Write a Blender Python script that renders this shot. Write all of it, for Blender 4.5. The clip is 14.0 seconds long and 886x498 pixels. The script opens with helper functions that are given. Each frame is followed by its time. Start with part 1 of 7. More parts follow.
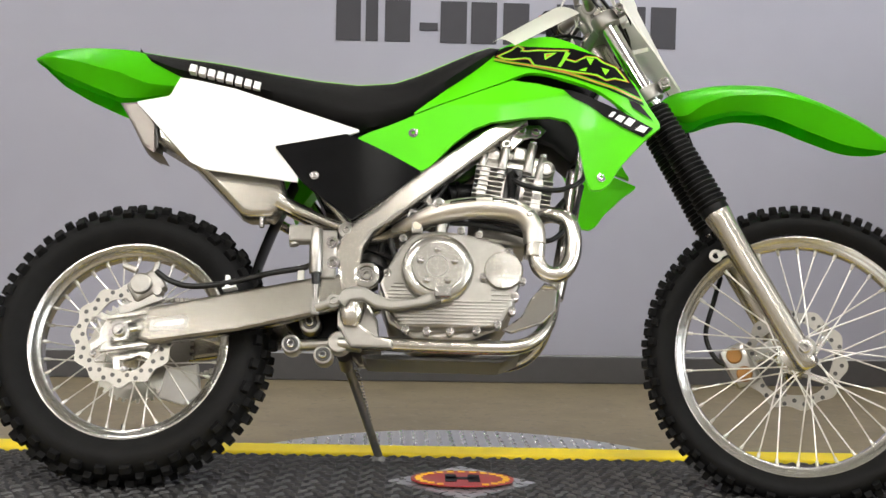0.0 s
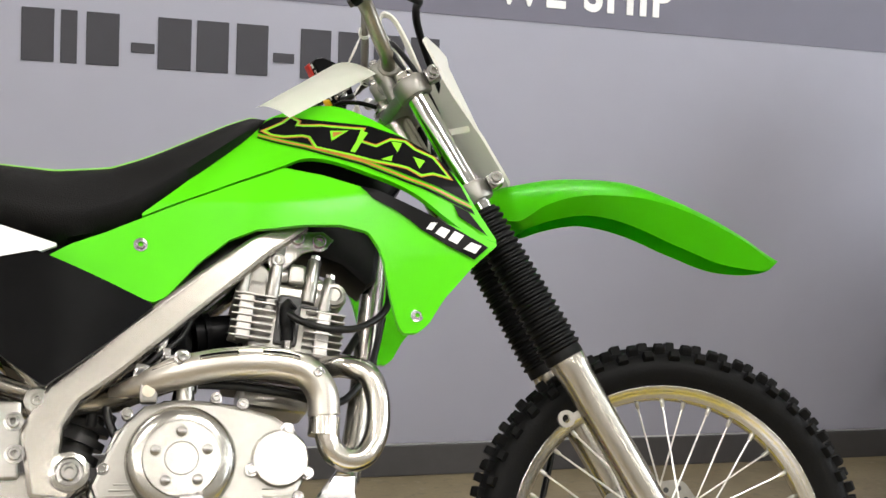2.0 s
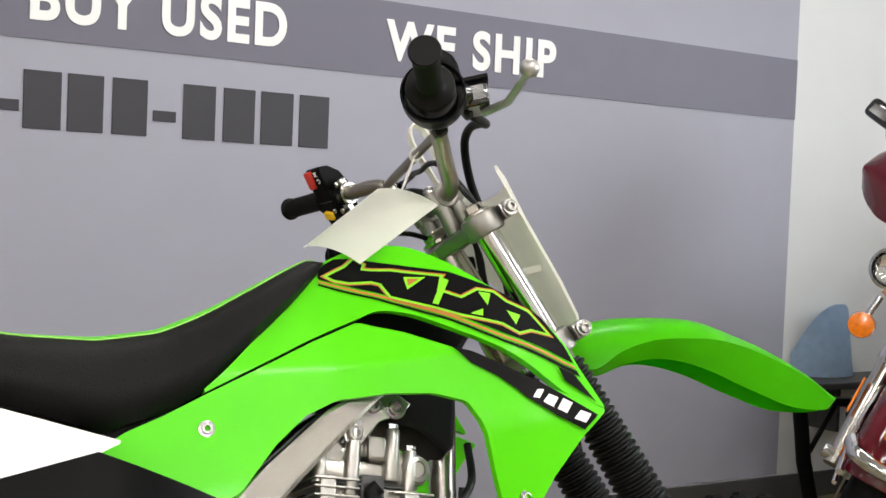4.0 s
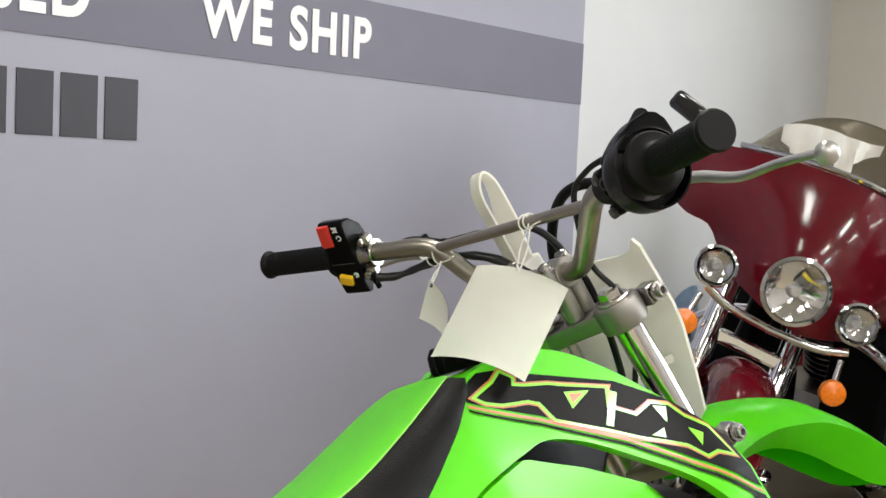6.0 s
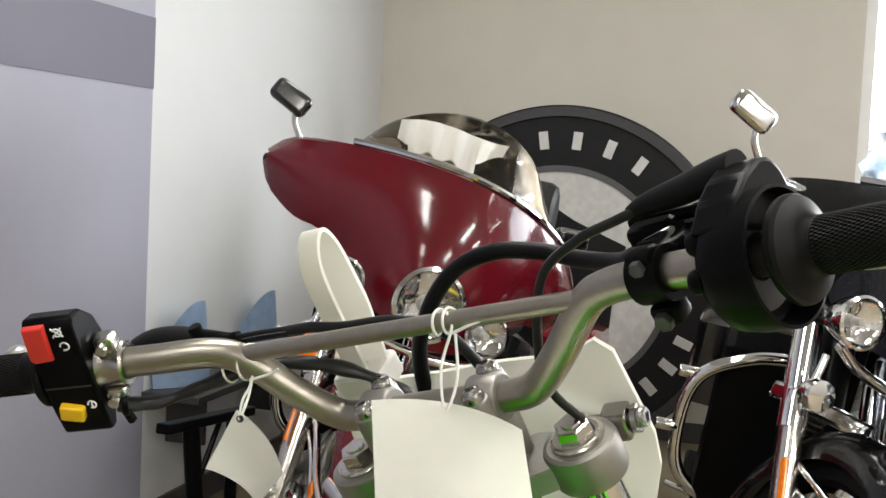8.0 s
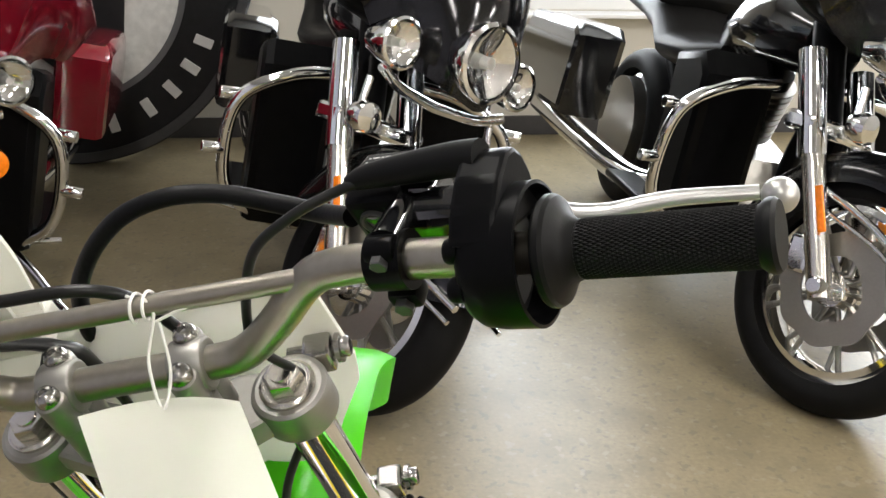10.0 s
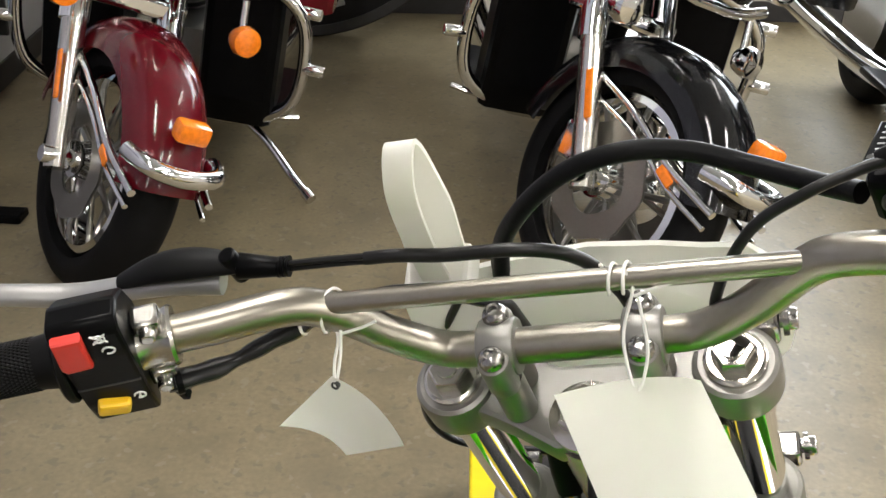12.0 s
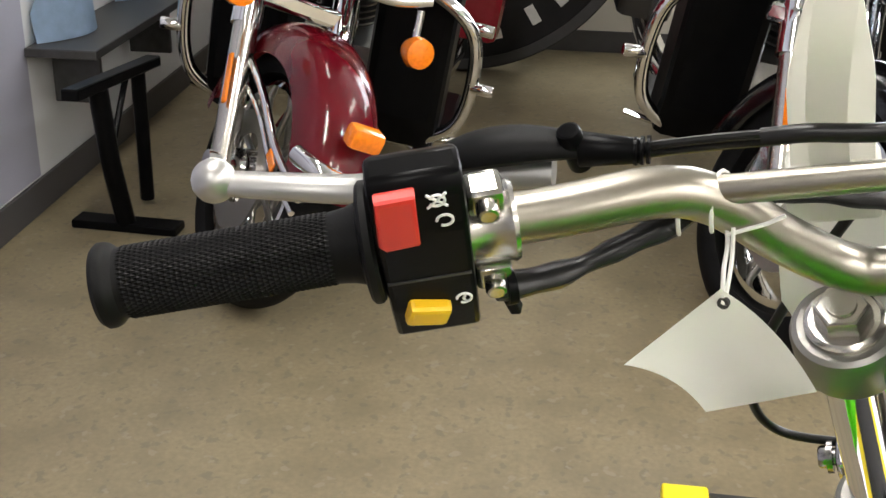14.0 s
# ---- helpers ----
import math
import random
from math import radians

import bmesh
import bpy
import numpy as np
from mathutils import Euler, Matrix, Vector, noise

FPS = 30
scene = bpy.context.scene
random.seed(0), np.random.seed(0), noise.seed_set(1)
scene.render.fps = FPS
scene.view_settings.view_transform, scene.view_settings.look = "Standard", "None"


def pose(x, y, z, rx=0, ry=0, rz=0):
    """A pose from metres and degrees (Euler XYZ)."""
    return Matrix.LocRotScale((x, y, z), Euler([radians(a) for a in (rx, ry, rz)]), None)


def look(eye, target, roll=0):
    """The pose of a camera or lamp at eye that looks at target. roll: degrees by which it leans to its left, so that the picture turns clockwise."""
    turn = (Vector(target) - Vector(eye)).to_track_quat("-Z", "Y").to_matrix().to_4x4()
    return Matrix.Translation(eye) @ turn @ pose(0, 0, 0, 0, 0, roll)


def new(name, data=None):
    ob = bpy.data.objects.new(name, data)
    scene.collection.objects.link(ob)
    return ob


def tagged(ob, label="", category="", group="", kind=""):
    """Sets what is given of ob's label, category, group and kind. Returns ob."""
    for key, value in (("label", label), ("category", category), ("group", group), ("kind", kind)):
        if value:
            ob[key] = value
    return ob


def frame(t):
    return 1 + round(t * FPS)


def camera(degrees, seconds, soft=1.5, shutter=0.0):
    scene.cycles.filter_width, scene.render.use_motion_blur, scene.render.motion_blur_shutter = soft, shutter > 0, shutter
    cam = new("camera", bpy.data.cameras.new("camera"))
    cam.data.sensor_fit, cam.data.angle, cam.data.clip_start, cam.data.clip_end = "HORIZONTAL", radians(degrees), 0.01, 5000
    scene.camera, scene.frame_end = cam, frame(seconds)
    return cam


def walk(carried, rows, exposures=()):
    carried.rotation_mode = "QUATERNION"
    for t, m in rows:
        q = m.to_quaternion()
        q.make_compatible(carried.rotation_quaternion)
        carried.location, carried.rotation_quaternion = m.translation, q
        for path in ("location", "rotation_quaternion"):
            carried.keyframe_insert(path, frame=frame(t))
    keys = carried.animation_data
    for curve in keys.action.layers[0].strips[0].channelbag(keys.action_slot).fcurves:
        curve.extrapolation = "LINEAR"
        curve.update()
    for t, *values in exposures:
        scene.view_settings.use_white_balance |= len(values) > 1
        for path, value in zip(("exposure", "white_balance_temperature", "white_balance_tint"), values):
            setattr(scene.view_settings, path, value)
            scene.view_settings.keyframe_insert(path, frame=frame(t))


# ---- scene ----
cam = camera(42.13, 14.0)
ROWS = [
    # seconds, place in metres, turn in degrees
    (0.0, 0.0242, -0.0083, 0.6543, 87.378, -1.193, -2.866),
    (0.5, 0.0021, 0.1675, 0.6898, 87.531, -1.343, -4.453),
    (1.0, -0.0142, 0.3479, 0.7680, 87.559, -1.445, -6.805),
    (1.5, -0.0114, 0.5017, 0.8217, 87.599, -1.713, -10.197),
    (2.0, -0.0071, 0.6722, 0.8511, 87.503, -2.031, -17.694),
    (2.5, -0.0491, 0.8560, 0.8600, 88.181, -2.162, -21.751),
    (3.0, -0.1169, 0.9885, 0.8884, 88.129, -2.233, -24.335),
    (3.5, -0.2214, 1.0446, 0.9495, 88.452, -2.293, -27.798),
    (4.0, -0.3485, 1.0372, 1.0251, 88.093, -2.312, -30.673),
    (4.2, -0.3694, 1.0295, 1.0483, 87.469, -2.128, -31.137),
    (4.9, -0.5055, 1.1615, 1.1188, 86.652, -2.159, -36.520),
    (5.7, -0.5882, 1.5183, 1.1475, 86.153, -2.444, -45.620),
    (6.5, -0.5211, 1.8427, 1.1497, 86.180, -2.706, -54.512),
    (7.0, -0.4159, 1.9776, 1.1493, 86.362, -2.566, -59.194),
    (7.5, -0.3492, 2.0922, 1.1722, 86.595, -2.456, -65.628),
    (8.0, -0.3053, 2.1926, 1.1936, 86.229, -2.802, -74.502),
    (8.5, -0.2697, 2.2713, 1.2009, 84.000, -2.792, -86.802),
    (9.2, -0.2423, 2.3277, 1.2564, 78.535, -2.570, -97.913),
    (10.0, -0.2200, 2.3246, 1.3569, 70.242, -1.888, -99.675),
    (10.8, -0.1926, 2.3482, 1.4115, 65.406, -1.462, -96.048),
    (11.0, -0.1792, 2.3635, 1.4169, 65.182, -1.403, -95.060),
    (11.5, -0.1511, 2.4147, 1.4072, 64.458, -1.457, -92.543),
    (12.0, -0.1275, 2.4869, 1.3771, 63.675, -1.473, -90.457),
    (12.5, -0.1173, 2.5468, 1.3440, 62.142, -1.370, -89.317),
    (13.0, -0.0983, 2.5972, 1.3044, 61.538, -1.507, -88.076),
    (13.5, -0.0515, 2.6242, 1.2542, 64.449, -1.552, -86.552),
    (14.0, -0.0136, 2.6107, 1.2234, 66.518, -1.321, -84.039),
]
walk(cam, [(t, pose(x, y, z, rx, ry, rz)) for t, x, y, z, rx, ry, rz in ROWS], ((0.0, 0.20), (1.0, 0.17), (2.5, 0.20), (4.2, 0.11), (6.5, 0.22), (7.5, 0.34), (8.5, 0.30), (11.0, 0.45), (12.5, 0.44), (14.0, 0.68)))

# ---- world and lights ----
world = bpy.data.worlds.new("world")
world.use_nodes = True
scene.world = world
_nt = world.node_tree
_bg = _nt.nodes["Background"]
_sky = _nt.nodes.new("ShaderNodeTexSky")
_sky.sky_type, _sky.sun_disc = "NISHITA", False
_sky.sun_elevation, _sky.sun_rotation = radians(48), radians(230)
_nt.links.new(_sky.outputs[0], _bg.inputs[0])
_bg.inputs[1].default_value = 0.15

sun = new("sun", bpy.data.lights.new("sun", "SUN"))
sun.data.energy, sun.data.angle, sun.data.color = 5.0, radians(0.5), (1.0, 0.95, 0.88)
sun.matrix_world = look((0, 0, 6), (3.0, 2.2, 2.0))


def area(name, m, sx, sy, power, colour):
    ob = new(name, bpy.data.lights.new(name, "AREA"))
    ob.data.shape, ob.data.size, ob.data.size_y, ob.data.energy, ob.data.color = "RECTANGLE", sx, sy, power, colour
    ob.matrix_world = m
    return ob


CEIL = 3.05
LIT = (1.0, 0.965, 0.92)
# x=-4.0 column and y=-2.4 row: extra fittings for sideways fill light
LAMPS_AND_FILL = [(-4.0, -2.4, 116), (-1.6, -2.4, 54), (0.9, -2.4, 54), (3.4, -2.4, 22), (-4.0, 0.3, 52), (-1.6, 0.3, 40), (0.9, 0.3, 54), (3.4, 0.3, 10), (-4.0, 2.9, 12), (-1.6, 2.9, 20), (0.9, 2.9, 26), (3.4, 2.9, 11)]
for lx, ly, pw in LAMPS_AND_FILL:
    area("tube_and_fill_light", pose(lx, ly, CEIL - 0.075), 1.2, 0.28, pw, LIT)
area("window_daylight", pose(5.02, -0.3, 1.75, 0, 90, 0), 1.9, 4.2, 200, (0.92, 0.965, 1.0))

# ---- materials ----


def mat(name, colour, rough=0.5, metal=0.0, vary=0.12, scale=30.0, bump=0.0, bscale=200.0, coat=0.0, second=None, sscale=3.0, smix=0.35, aniso=0.0, rvary=0.12, emit=0.0, spec=0.5, stretch=(1, 1, 1)):
    """A surface with grain at one size, broad mottling at another and fine relief."""
    m = bpy.data.materials.new(name)
    m.use_nodes = True
    nt = m.node_tree
    p = nt.nodes["Principled BSDF"]
    p.inputs["Metallic"].default_value = metal
    p.inputs["Coat Weight"].default_value = coat
    p.inputs["Coat Roughness"].default_value = 0.06
    p.inputs["Specular IOR Level"].default_value = spec
    tc = nt.nodes.new("ShaderNodeTexCoord")
    mp = nt.nodes.new("ShaderNodeMapping")
    mp.inputs["Scale"].default_value = stretch
    nt.links.new(tc.outputs["Object"], mp.inputs["Vector"])
    n1 = nt.nodes.new("ShaderNodeTexNoise")
    n1.inputs["Scale"].default_value, n1.inputs["Detail"].default_value = scale, 6
    n2 = nt.nodes.new("ShaderNodeTexNoise")
    n2.inputs["Scale"].default_value, n2.inputs["Detail"].default_value = sscale, 4
    for n in (n1, n2):
        nt.links.new(mp.outputs["Vector"], n.inputs["Vector"])
    r1 = nt.nodes.new("ShaderNodeValToRGB")
    dark = tuple(c * (1 - vary) for c in colour)
    lite = tuple(min(1.0, c * (1 + vary)) for c in colour)
    r1.color_ramp.elements[0].color, r1.color_ramp.elements[1].color = (*dark, 1), (*lite, 1)
    r1.color_ramp.elements[0].position, r1.color_ramp.elements[1].position = 0.3, 0.7
    nt.links.new(n1.outputs["Fac"], r1.inputs["Fac"])
    mx = nt.nodes.new("ShaderNodeMix")
    mx.data_type = "RGBA"
    mr = nt.nodes.new("ShaderNodeMapRange")
    mr.inputs["From Min"].default_value, mr.inputs["From Max"].default_value = 0.42, 0.68
    mr.inputs["To Max"].default_value = smix
    nt.links.new(n2.outputs["Fac"], mr.inputs["Value"])
    nt.links.new(mr.outputs["Result"], mx.inputs["Factor"])
    nt.links.new(r1.outputs["Color"], mx.inputs["A"])
    mx.inputs["B"].default_value = (*(second or tuple(c * 0.88 for c in colour)), 1)
    nt.links.new(mx.outputs["Result"], p.inputs["Base Color"])
    rr = nt.nodes.new("ShaderNodeMapRange")
    rr.inputs["To Min"].default_value, rr.inputs["To Max"].default_value = max(0.0, rough * (1 - rvary)), min(1.0, rough * (1 + rvary))
    nt.links.new(n1.outputs["Fac"], rr.inputs["Value"])
    nt.links.new(rr.outputs["Result"], p.inputs["Roughness"])
    if bump:
        n3 = nt.nodes.new("ShaderNodeTexNoise")
        n3.inputs["Scale"].default_value, n3.inputs["Detail"].default_value = bscale, 3
        nt.links.new(mp.outputs["Vector"], n3.inputs["Vector"])
        b = nt.nodes.new("ShaderNodeBump")
        b.inputs["Strength"].default_value, b.inputs["Distance"].default_value = bump, 0.002
        nt.links.new(n3.outputs["Fac"], b.inputs["Height"])
        nt.links.new(b.outputs["Normal"], p.inputs["Normal"])
    if emit:
        p.inputs["Emission Color"].default_value = (*colour, 1)
        p.inputs["Emission Strength"].default_value = emit
    return m


GREEN = mat("green_plastic", (0.096, 0.655, 0.002), 0.32, vary=0.02, second=(0.091, 0.625, 0.002), coat=0.06, spec=0.26, bump=0.03, bscale=60)
WHITE = mat("white_plastic", (0.86, 0.86, 0.85), 0.38, vary=0.02, second=(0.83, 0.83, 0.82), bump=0.03, bscale=90)
CREAM = mat("cream_plastic", (0.90, 0.89, 0.83), 0.40, vary=0.02, second=(0.87, 0.86, 0.79), bump=0.05, bscale=120)
BLACKP = mat("black_plastic", (0.0035, 0.0035, 0.0038), 0.30, vary=0.2, spec=0.06, bump=0.03, bscale=400)
VINYL = mat("seat_vinyl", (0.0055, 0.0053, 0.0053), 0.46, spec=0.09, vary=0.15, bump=0.35, bscale=600, second=(0.009, 0.0087, 0.0087))
RUBBER = mat("tyre_rubber", (0.0055, 0.0055, 0.0058), 0.6, spec=0.11, vary=0.3, bump=0.25, bscale=250, second=(0.010, 0.0098, 0.0094))
GAITER = mat("gaiter_rubber", (0.0042, 0.0042, 0.0045), 0.45, spec=0.14, vary=0.2, bump=0.1, bscale=300)
GRIPR = mat("grip_rubber", (0.004, 0.004, 0.004), 0.5, spec=0.14, vary=0.2, bump=0.04, bscale=900)
ALU = mat("brushed_aluminium", (0.47, 0.46, 0.425), 0.25, 1.0, vary=0.02, scale=120, second=(0.43, 0.42, 0.385), bump=0.01, bscale=300, rvary=0.02)
CAST = mat("cast_aluminium", (0.35, 0.34, 0.312), 0.28, 0.95, vary=0.04, scale=90, bump=0.06, bscale=700, second=(0.41, 0.395, 0.36), rvary=0.02)
SILVERP = mat("silver_paint", (0.42, 0.398, 0.355), 0.25, 0.9, vary=0.02, scale=200, second=(0.39, 0.368, 0.325), coat=0.15, bump=0.01, bscale=900, rvary=0.02)
BARM = mat("satin_titanium_tube", (0.335, 0.312, 0.265), 0.33, 1.0, vary=0.05, scale=150, second=(0.28, 0.258, 0.212), bump=0.03, bscale=500, rvary=0.02)
SATIN = mat("satin_cast_alloy", (0.29, 0.281, 0.26), 0.42, 0.85, vary=0.03, scale=120, bump=0.05, bscale=900, second=(0.265, 0.256, 0.235), rvary=0.04)
FINM = mat("bright_cast_fin", (0.48, 0.468, 0.44), 0.38, 0.9, vary=0.04, scale=90, bump=0.05, bscale=700, rvary=0.02)
STEEL = mat("stainless_steel", (0.60, 0.575, 0.525), 0.23, 1.0, vary=0.03, scale=60, second=(0.57, 0.545, 0.49), rvary=0.02)
SWINGM = mat("brushed_swingarm_alloy", (0.31, 0.297, 0.265), 0.24, 1.0, vary=0.05, scale=60, second=(0.22, 0.207, 0.178), sscale=7, smix=0.7, rvary=0.10, stretch=(1, 1, 0.4))
SPOKEM = mat("bright_spoke_steel", (0.74, 0.73, 0.70), 0.32, 0.85, vary=0.04, scale=200, rvary=0.05)
RIMM = mat("polished_rim_alloy", (0.62, 0.61, 0.58), 0.24, 1.0, vary=0.02, scale=120, second=(0.57, 0.56, 0.53), rvary=0.05)
LEVERM = mat("satin_lever_alloy", (0.47, 0.465, 0.45), 0.36, 0.8, vary=0.03, scale=150, second=(0.43, 0.425, 0.41), rvary=0.04)
SHIELDM = mat("brushed_shield_steel", (0.56, 0.53, 0.475), 0.36, 1.0, vary=0.03, scale=60, second=(0.52, 0.49, 0.43), rvary=0.05, stretch=(1, 8, 8))
CHROME = mat("chrome", (0.78, 0.78, 0.78), 0.07, 1.0, vary=0.03, second=(0.72, 0.72, 0.73))
DISC = mat("brake_disc_steel", (0.31, 0.298, 0.27), 0.34, 0.9, vary=0.04, scale=150, second=(0.35, 0.335, 0.30), rvary=0.02)
ZINC = mat("zinc_bolt", (0.38, 0.37, 0.355), 0.24, 1.0, vary=0.05, scale=400, rvary=0.02)
DARKM = mat("dark_metal", (0.06, 0.06, 0.06), 0.45, 0.6, vary=0.25, second=(0.1, 0.095, 0.09))
STEELP = mat("grey_stand_steel", (0.2, 0.2, 0.195), 0.4, 0.7, vary=0.15, second=(0.26, 0.25, 0.24))
GOLD = mat("gold_caliper_paint", (0.30, 0.15, 0.04), 0.4, 0.5, vary=0.1)
RED = mat("red_switch", (0.62, 0.035, 0.025), 0.4, vary=0.08)
YELLOWS = mat("yellow_switch", (0.85, 0.5, 0.01), 0.4, vary=0.08)
ORANGE = mat("orange_lens", (0.9, 0.22, 0.01), 0.2, vary=0.15, scale=80, coat=0.5)
GFX_BLACK = mat("black_decal", (0.004, 0.004, 0.0044), 0.36, vary=0.1, spec=0.10)
GFX_ORANGE = mat("orange_decal", (0.50, 0.20, 0.04), 0.3, vary=0.05)
GFX_WHITE = mat("white_decal", (0.82, 0.82, 0.82), 0.35, vary=0.03)
GFX_LIME = mat("lime_decal", (0.24, 0.78, 0.02), 0.3, vary=0.03, coat=0.4)
PAPER = mat("card_paper", (0.93, 0.915, 0.87), 0.7, vary=0.02, second=(0.91, 0.895, 0.845), bump=0.05, bscale=300)
STRING = mat("white_string", (0.8, 0.79, 0.75), 0.8, vary=0.05)
CABLE = mat("black_cable", (0.009, 0.009, 0.009), 0.33, spec=0.3, vary=0.15)


def thin(m, amount):
    """Let a thin sheet pass some of the light that falls on its other side."""
    nt = m.node_tree
    p, out = nt.nodes["Principled BSDF"], nt.nodes["Material Output"]
    tr, mx = nt.nodes.new("ShaderNodeBsdfTranslucent"), nt.nodes.new("ShaderNodeMixShader")
    tr.inputs["Color"].default_value = (0.85, 0.84, 0.78, 1)
    mx.inputs["Fac"].default_value = amount
    nt.links.new(p.outputs["BSDF"], mx.inputs[1])
    nt.links.new(tr.outputs["BSDF"], mx.inputs[2])
    nt.links.new(mx.outputs["Shader"], out.inputs["Surface"])


thin(CREAM, 0.35)
thin(PAPER, 0.25)
WALLG = mat("grey_lavender_wall", (0.305, 0.305, 0.366), 0.6, vary=0.02, scale=8, second=(0.285, 0.285, 0.344), sscale=1.2, bump=0.08, bscale=120)
BAND = mat("slate_stripe", (0.128, 0.124, 0.166), 0.55, vary=0.03, scale=10, second=(0.12, 0.116, 0.155))
DIGIT = mat("charcoal_vinyl", (0.027, 0.026, 0.035), 0.5, vary=0.06)
LETTER = mat("white_vinyl_lettering", (0.82, 0.82, 0.82), 0.5, vary=0.02)
SEATGREEN = mat("green_vinyl", (0.095, 0.56, 0.004), 0.42, vary=0.04, second=(0.085, 0.52, 0.004), bump=0.12, bscale=240)
# Whiter than the cream wall, to stand for window daylight on it
WALLN = mat("daylit_wall", (0.61, 0.62, 0.62), 0.65, vary=0.02, scale=6, second=(0.575, 0.585, 0.585), sscale=0.9, bump=0.08, bscale=120)
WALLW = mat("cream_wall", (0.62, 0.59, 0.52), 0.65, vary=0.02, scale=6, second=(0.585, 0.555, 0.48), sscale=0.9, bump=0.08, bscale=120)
# Unseen walls, greyed to cut bounce light and deepen reflections in metal
SHADEW = mat("unseen_wall_grey", (0.30, 0.285, 0.265), 0.6, vary=0.06, scale=5, second=(0.26, 0.25, 0.23), sscale=0.8, bump=0.08, bscale=120)
# Ceiling out of view; mid grey keeps its reflected light low
CEILM = mat("unseen_ceiling_grey", (0.42, 0.41, 0.39), 0.85, vary=0.05, scale=60, bump=0.3, bscale=150)
BASEM = mat("dark_baseboard", (0.058, 0.056, 0.058), 0.5, vary=0.08)
YEL = mat("yellow_edge_paint", (0.80, 0.62, 0.0), 0.5, vary=0.06, scale=15, second=(0.6, 0.45, 0.02), sscale=9, smix=0.5, bump=0.3, bscale=60)
MATB = mat("black_rubber_mat", (0.014, 0.014, 0.0145), 0.55, vary=0.2, second=(0.024, 0.0235, 0.023), sscale=6)
# Tread bars coloured lighter than the mat, for the glints along them
TREADM = mat("glint_tread_rubber", (0.034, 0.033, 0.033), 0.36, vary=0.3, second=(0.058, 0.056, 0.054), sscale=9)
PLATE = mat("diamond_plate", (0.62, 0.63, 0.65), 0.34, 0.9, vary=0.08, second=(0.55, 0.56, 0.58))
REDPAINT = mat("deep_red_paint", (0.20, 0.006, 0.016), 0.18, vary=0.05, coat=1.0)
BADGER = mat("dark_red_badge", (0.30, 0.02, 0.018), 0.35, vary=0.1)
# Lugs brighter than the plate, their highlights put into the metal colour
LUGM = mat("highlight_lug_steel", (0.8, 0.81, 0.83), 0.22, 1.0, vary=0.05)
BLACKPAINT = mat("gloss_black_paint", (0.008, 0.008, 0.009), 0.12, vary=0.1, coat=1.0)
SIGNB = mat("sign_black", (0.012, 0.012, 0.013), 0.45, spec=0.25, vary=0.15)
SIGNG = mat("sign_grey", (0.62, 0.62, 0.6), 0.5, vary=0.05)
LEATHER = mat("black_leather", (0.010, 0.0095, 0.0095), 0.45, spec=0.25, vary=0.2, bump=0.3, bscale=200)
BLUECLOTH = mat("pale_blue_cloth", (0.35, 0.47, 0.62), 0.9, vary=0.1, bump=0.3, bscale=90)
IVORY = mat("ivory_plastic", (0.66, 0.6, 0.47), 0.45, vary=0.04)
CONCRETE = mat("outdoor_concrete", (0.55, 0.55, 0.54), 0.9, vary=0.08, scale=3)


def speckled(name, base, flecks, rough):
    """Vinyl composition floor: a base with light and dark chips and broad scuffs."""
    m = mat(name, base, rough, vary=0.13, scale=75, second=tuple(c * 0.66 for c in base), sscale=6.5, smix=0.6, bump=0.10, bscale=60)
    nt = m.node_tree
    p = nt.nodes["Principled BSDF"]
    src = p.inputs["Base Color"].links[0].from_socket
    tc = nt.nodes.new("ShaderNodeTexCoord")
    for k, (sc, lo, col) in enumerate(flecks):
        v = nt.nodes.new("ShaderNodeTexNoise")
        v.inputs["Scale"].default_value, v.inputs["Detail"].default_value = sc, 2.0
        nt.links.new(tc.outputs["Object"], v.inputs["Vector"])
        r = nt.nodes.new("ShaderNodeMapRange")
        r.inputs["From Min"].default_value, r.inputs["From Max"].default_value = lo, lo + 0.05
        r.inputs["To Max"].default_value = 0.55
        nt.links.new(v.outputs["Fac"], r.inputs["Value"])
        x = nt.nodes.new("ShaderNodeMix")
        x.data_type = "RGBA"
        x.inputs["B"].default_value = (*col, 1)
        nt.links.new(r.outputs["Result"], x.inputs["Factor"])
        nt.links.new(src, x.inputs["A"])
        src = x.outputs["Result"]
    nt.links.new(src, p.inputs["Base Color"])
    return m


FLOORM = speckled("speckled_vinyl_floor", (0.212, 0.173, 0.104), ((34, 0.60, (0.125, 0.105, 0.075)), (27, 0.63, (0.25, 0.218, 0.16))), 0.42)


def glass(name, tint, rough=0.02):
    m = bpy.data.materials.new(name)
    m.use_nodes = True
    p = m.node_tree.nodes["Principled BSDF"]
    p.inputs["Base Color"].default_value = (*tint, 1)
    p.inputs["Transmission Weight"].default_value = 1.0
    p.inputs["Roughness"].default_value = rough
    p.inputs["IOR"].default_value = 1.3
    return m


GLASS = glass("clear_glass", (1, 1, 1))
SMOKE = glass("smoked_screen", (0.62, 0.54, 0.40), 0.05)
SMOKE.node_tree.nodes["Principled BSDF"].inputs["IOR"].default_value = 1.12

# ---- mesh helpers ----


def thing(name, label, category, m=None, group="", kind=""):
    ob = new(name)
    ob.empty_display_size = 0.1
    if m is not None:
        ob.matrix_world = m
    return tagged(ob, label, category, group, kind)


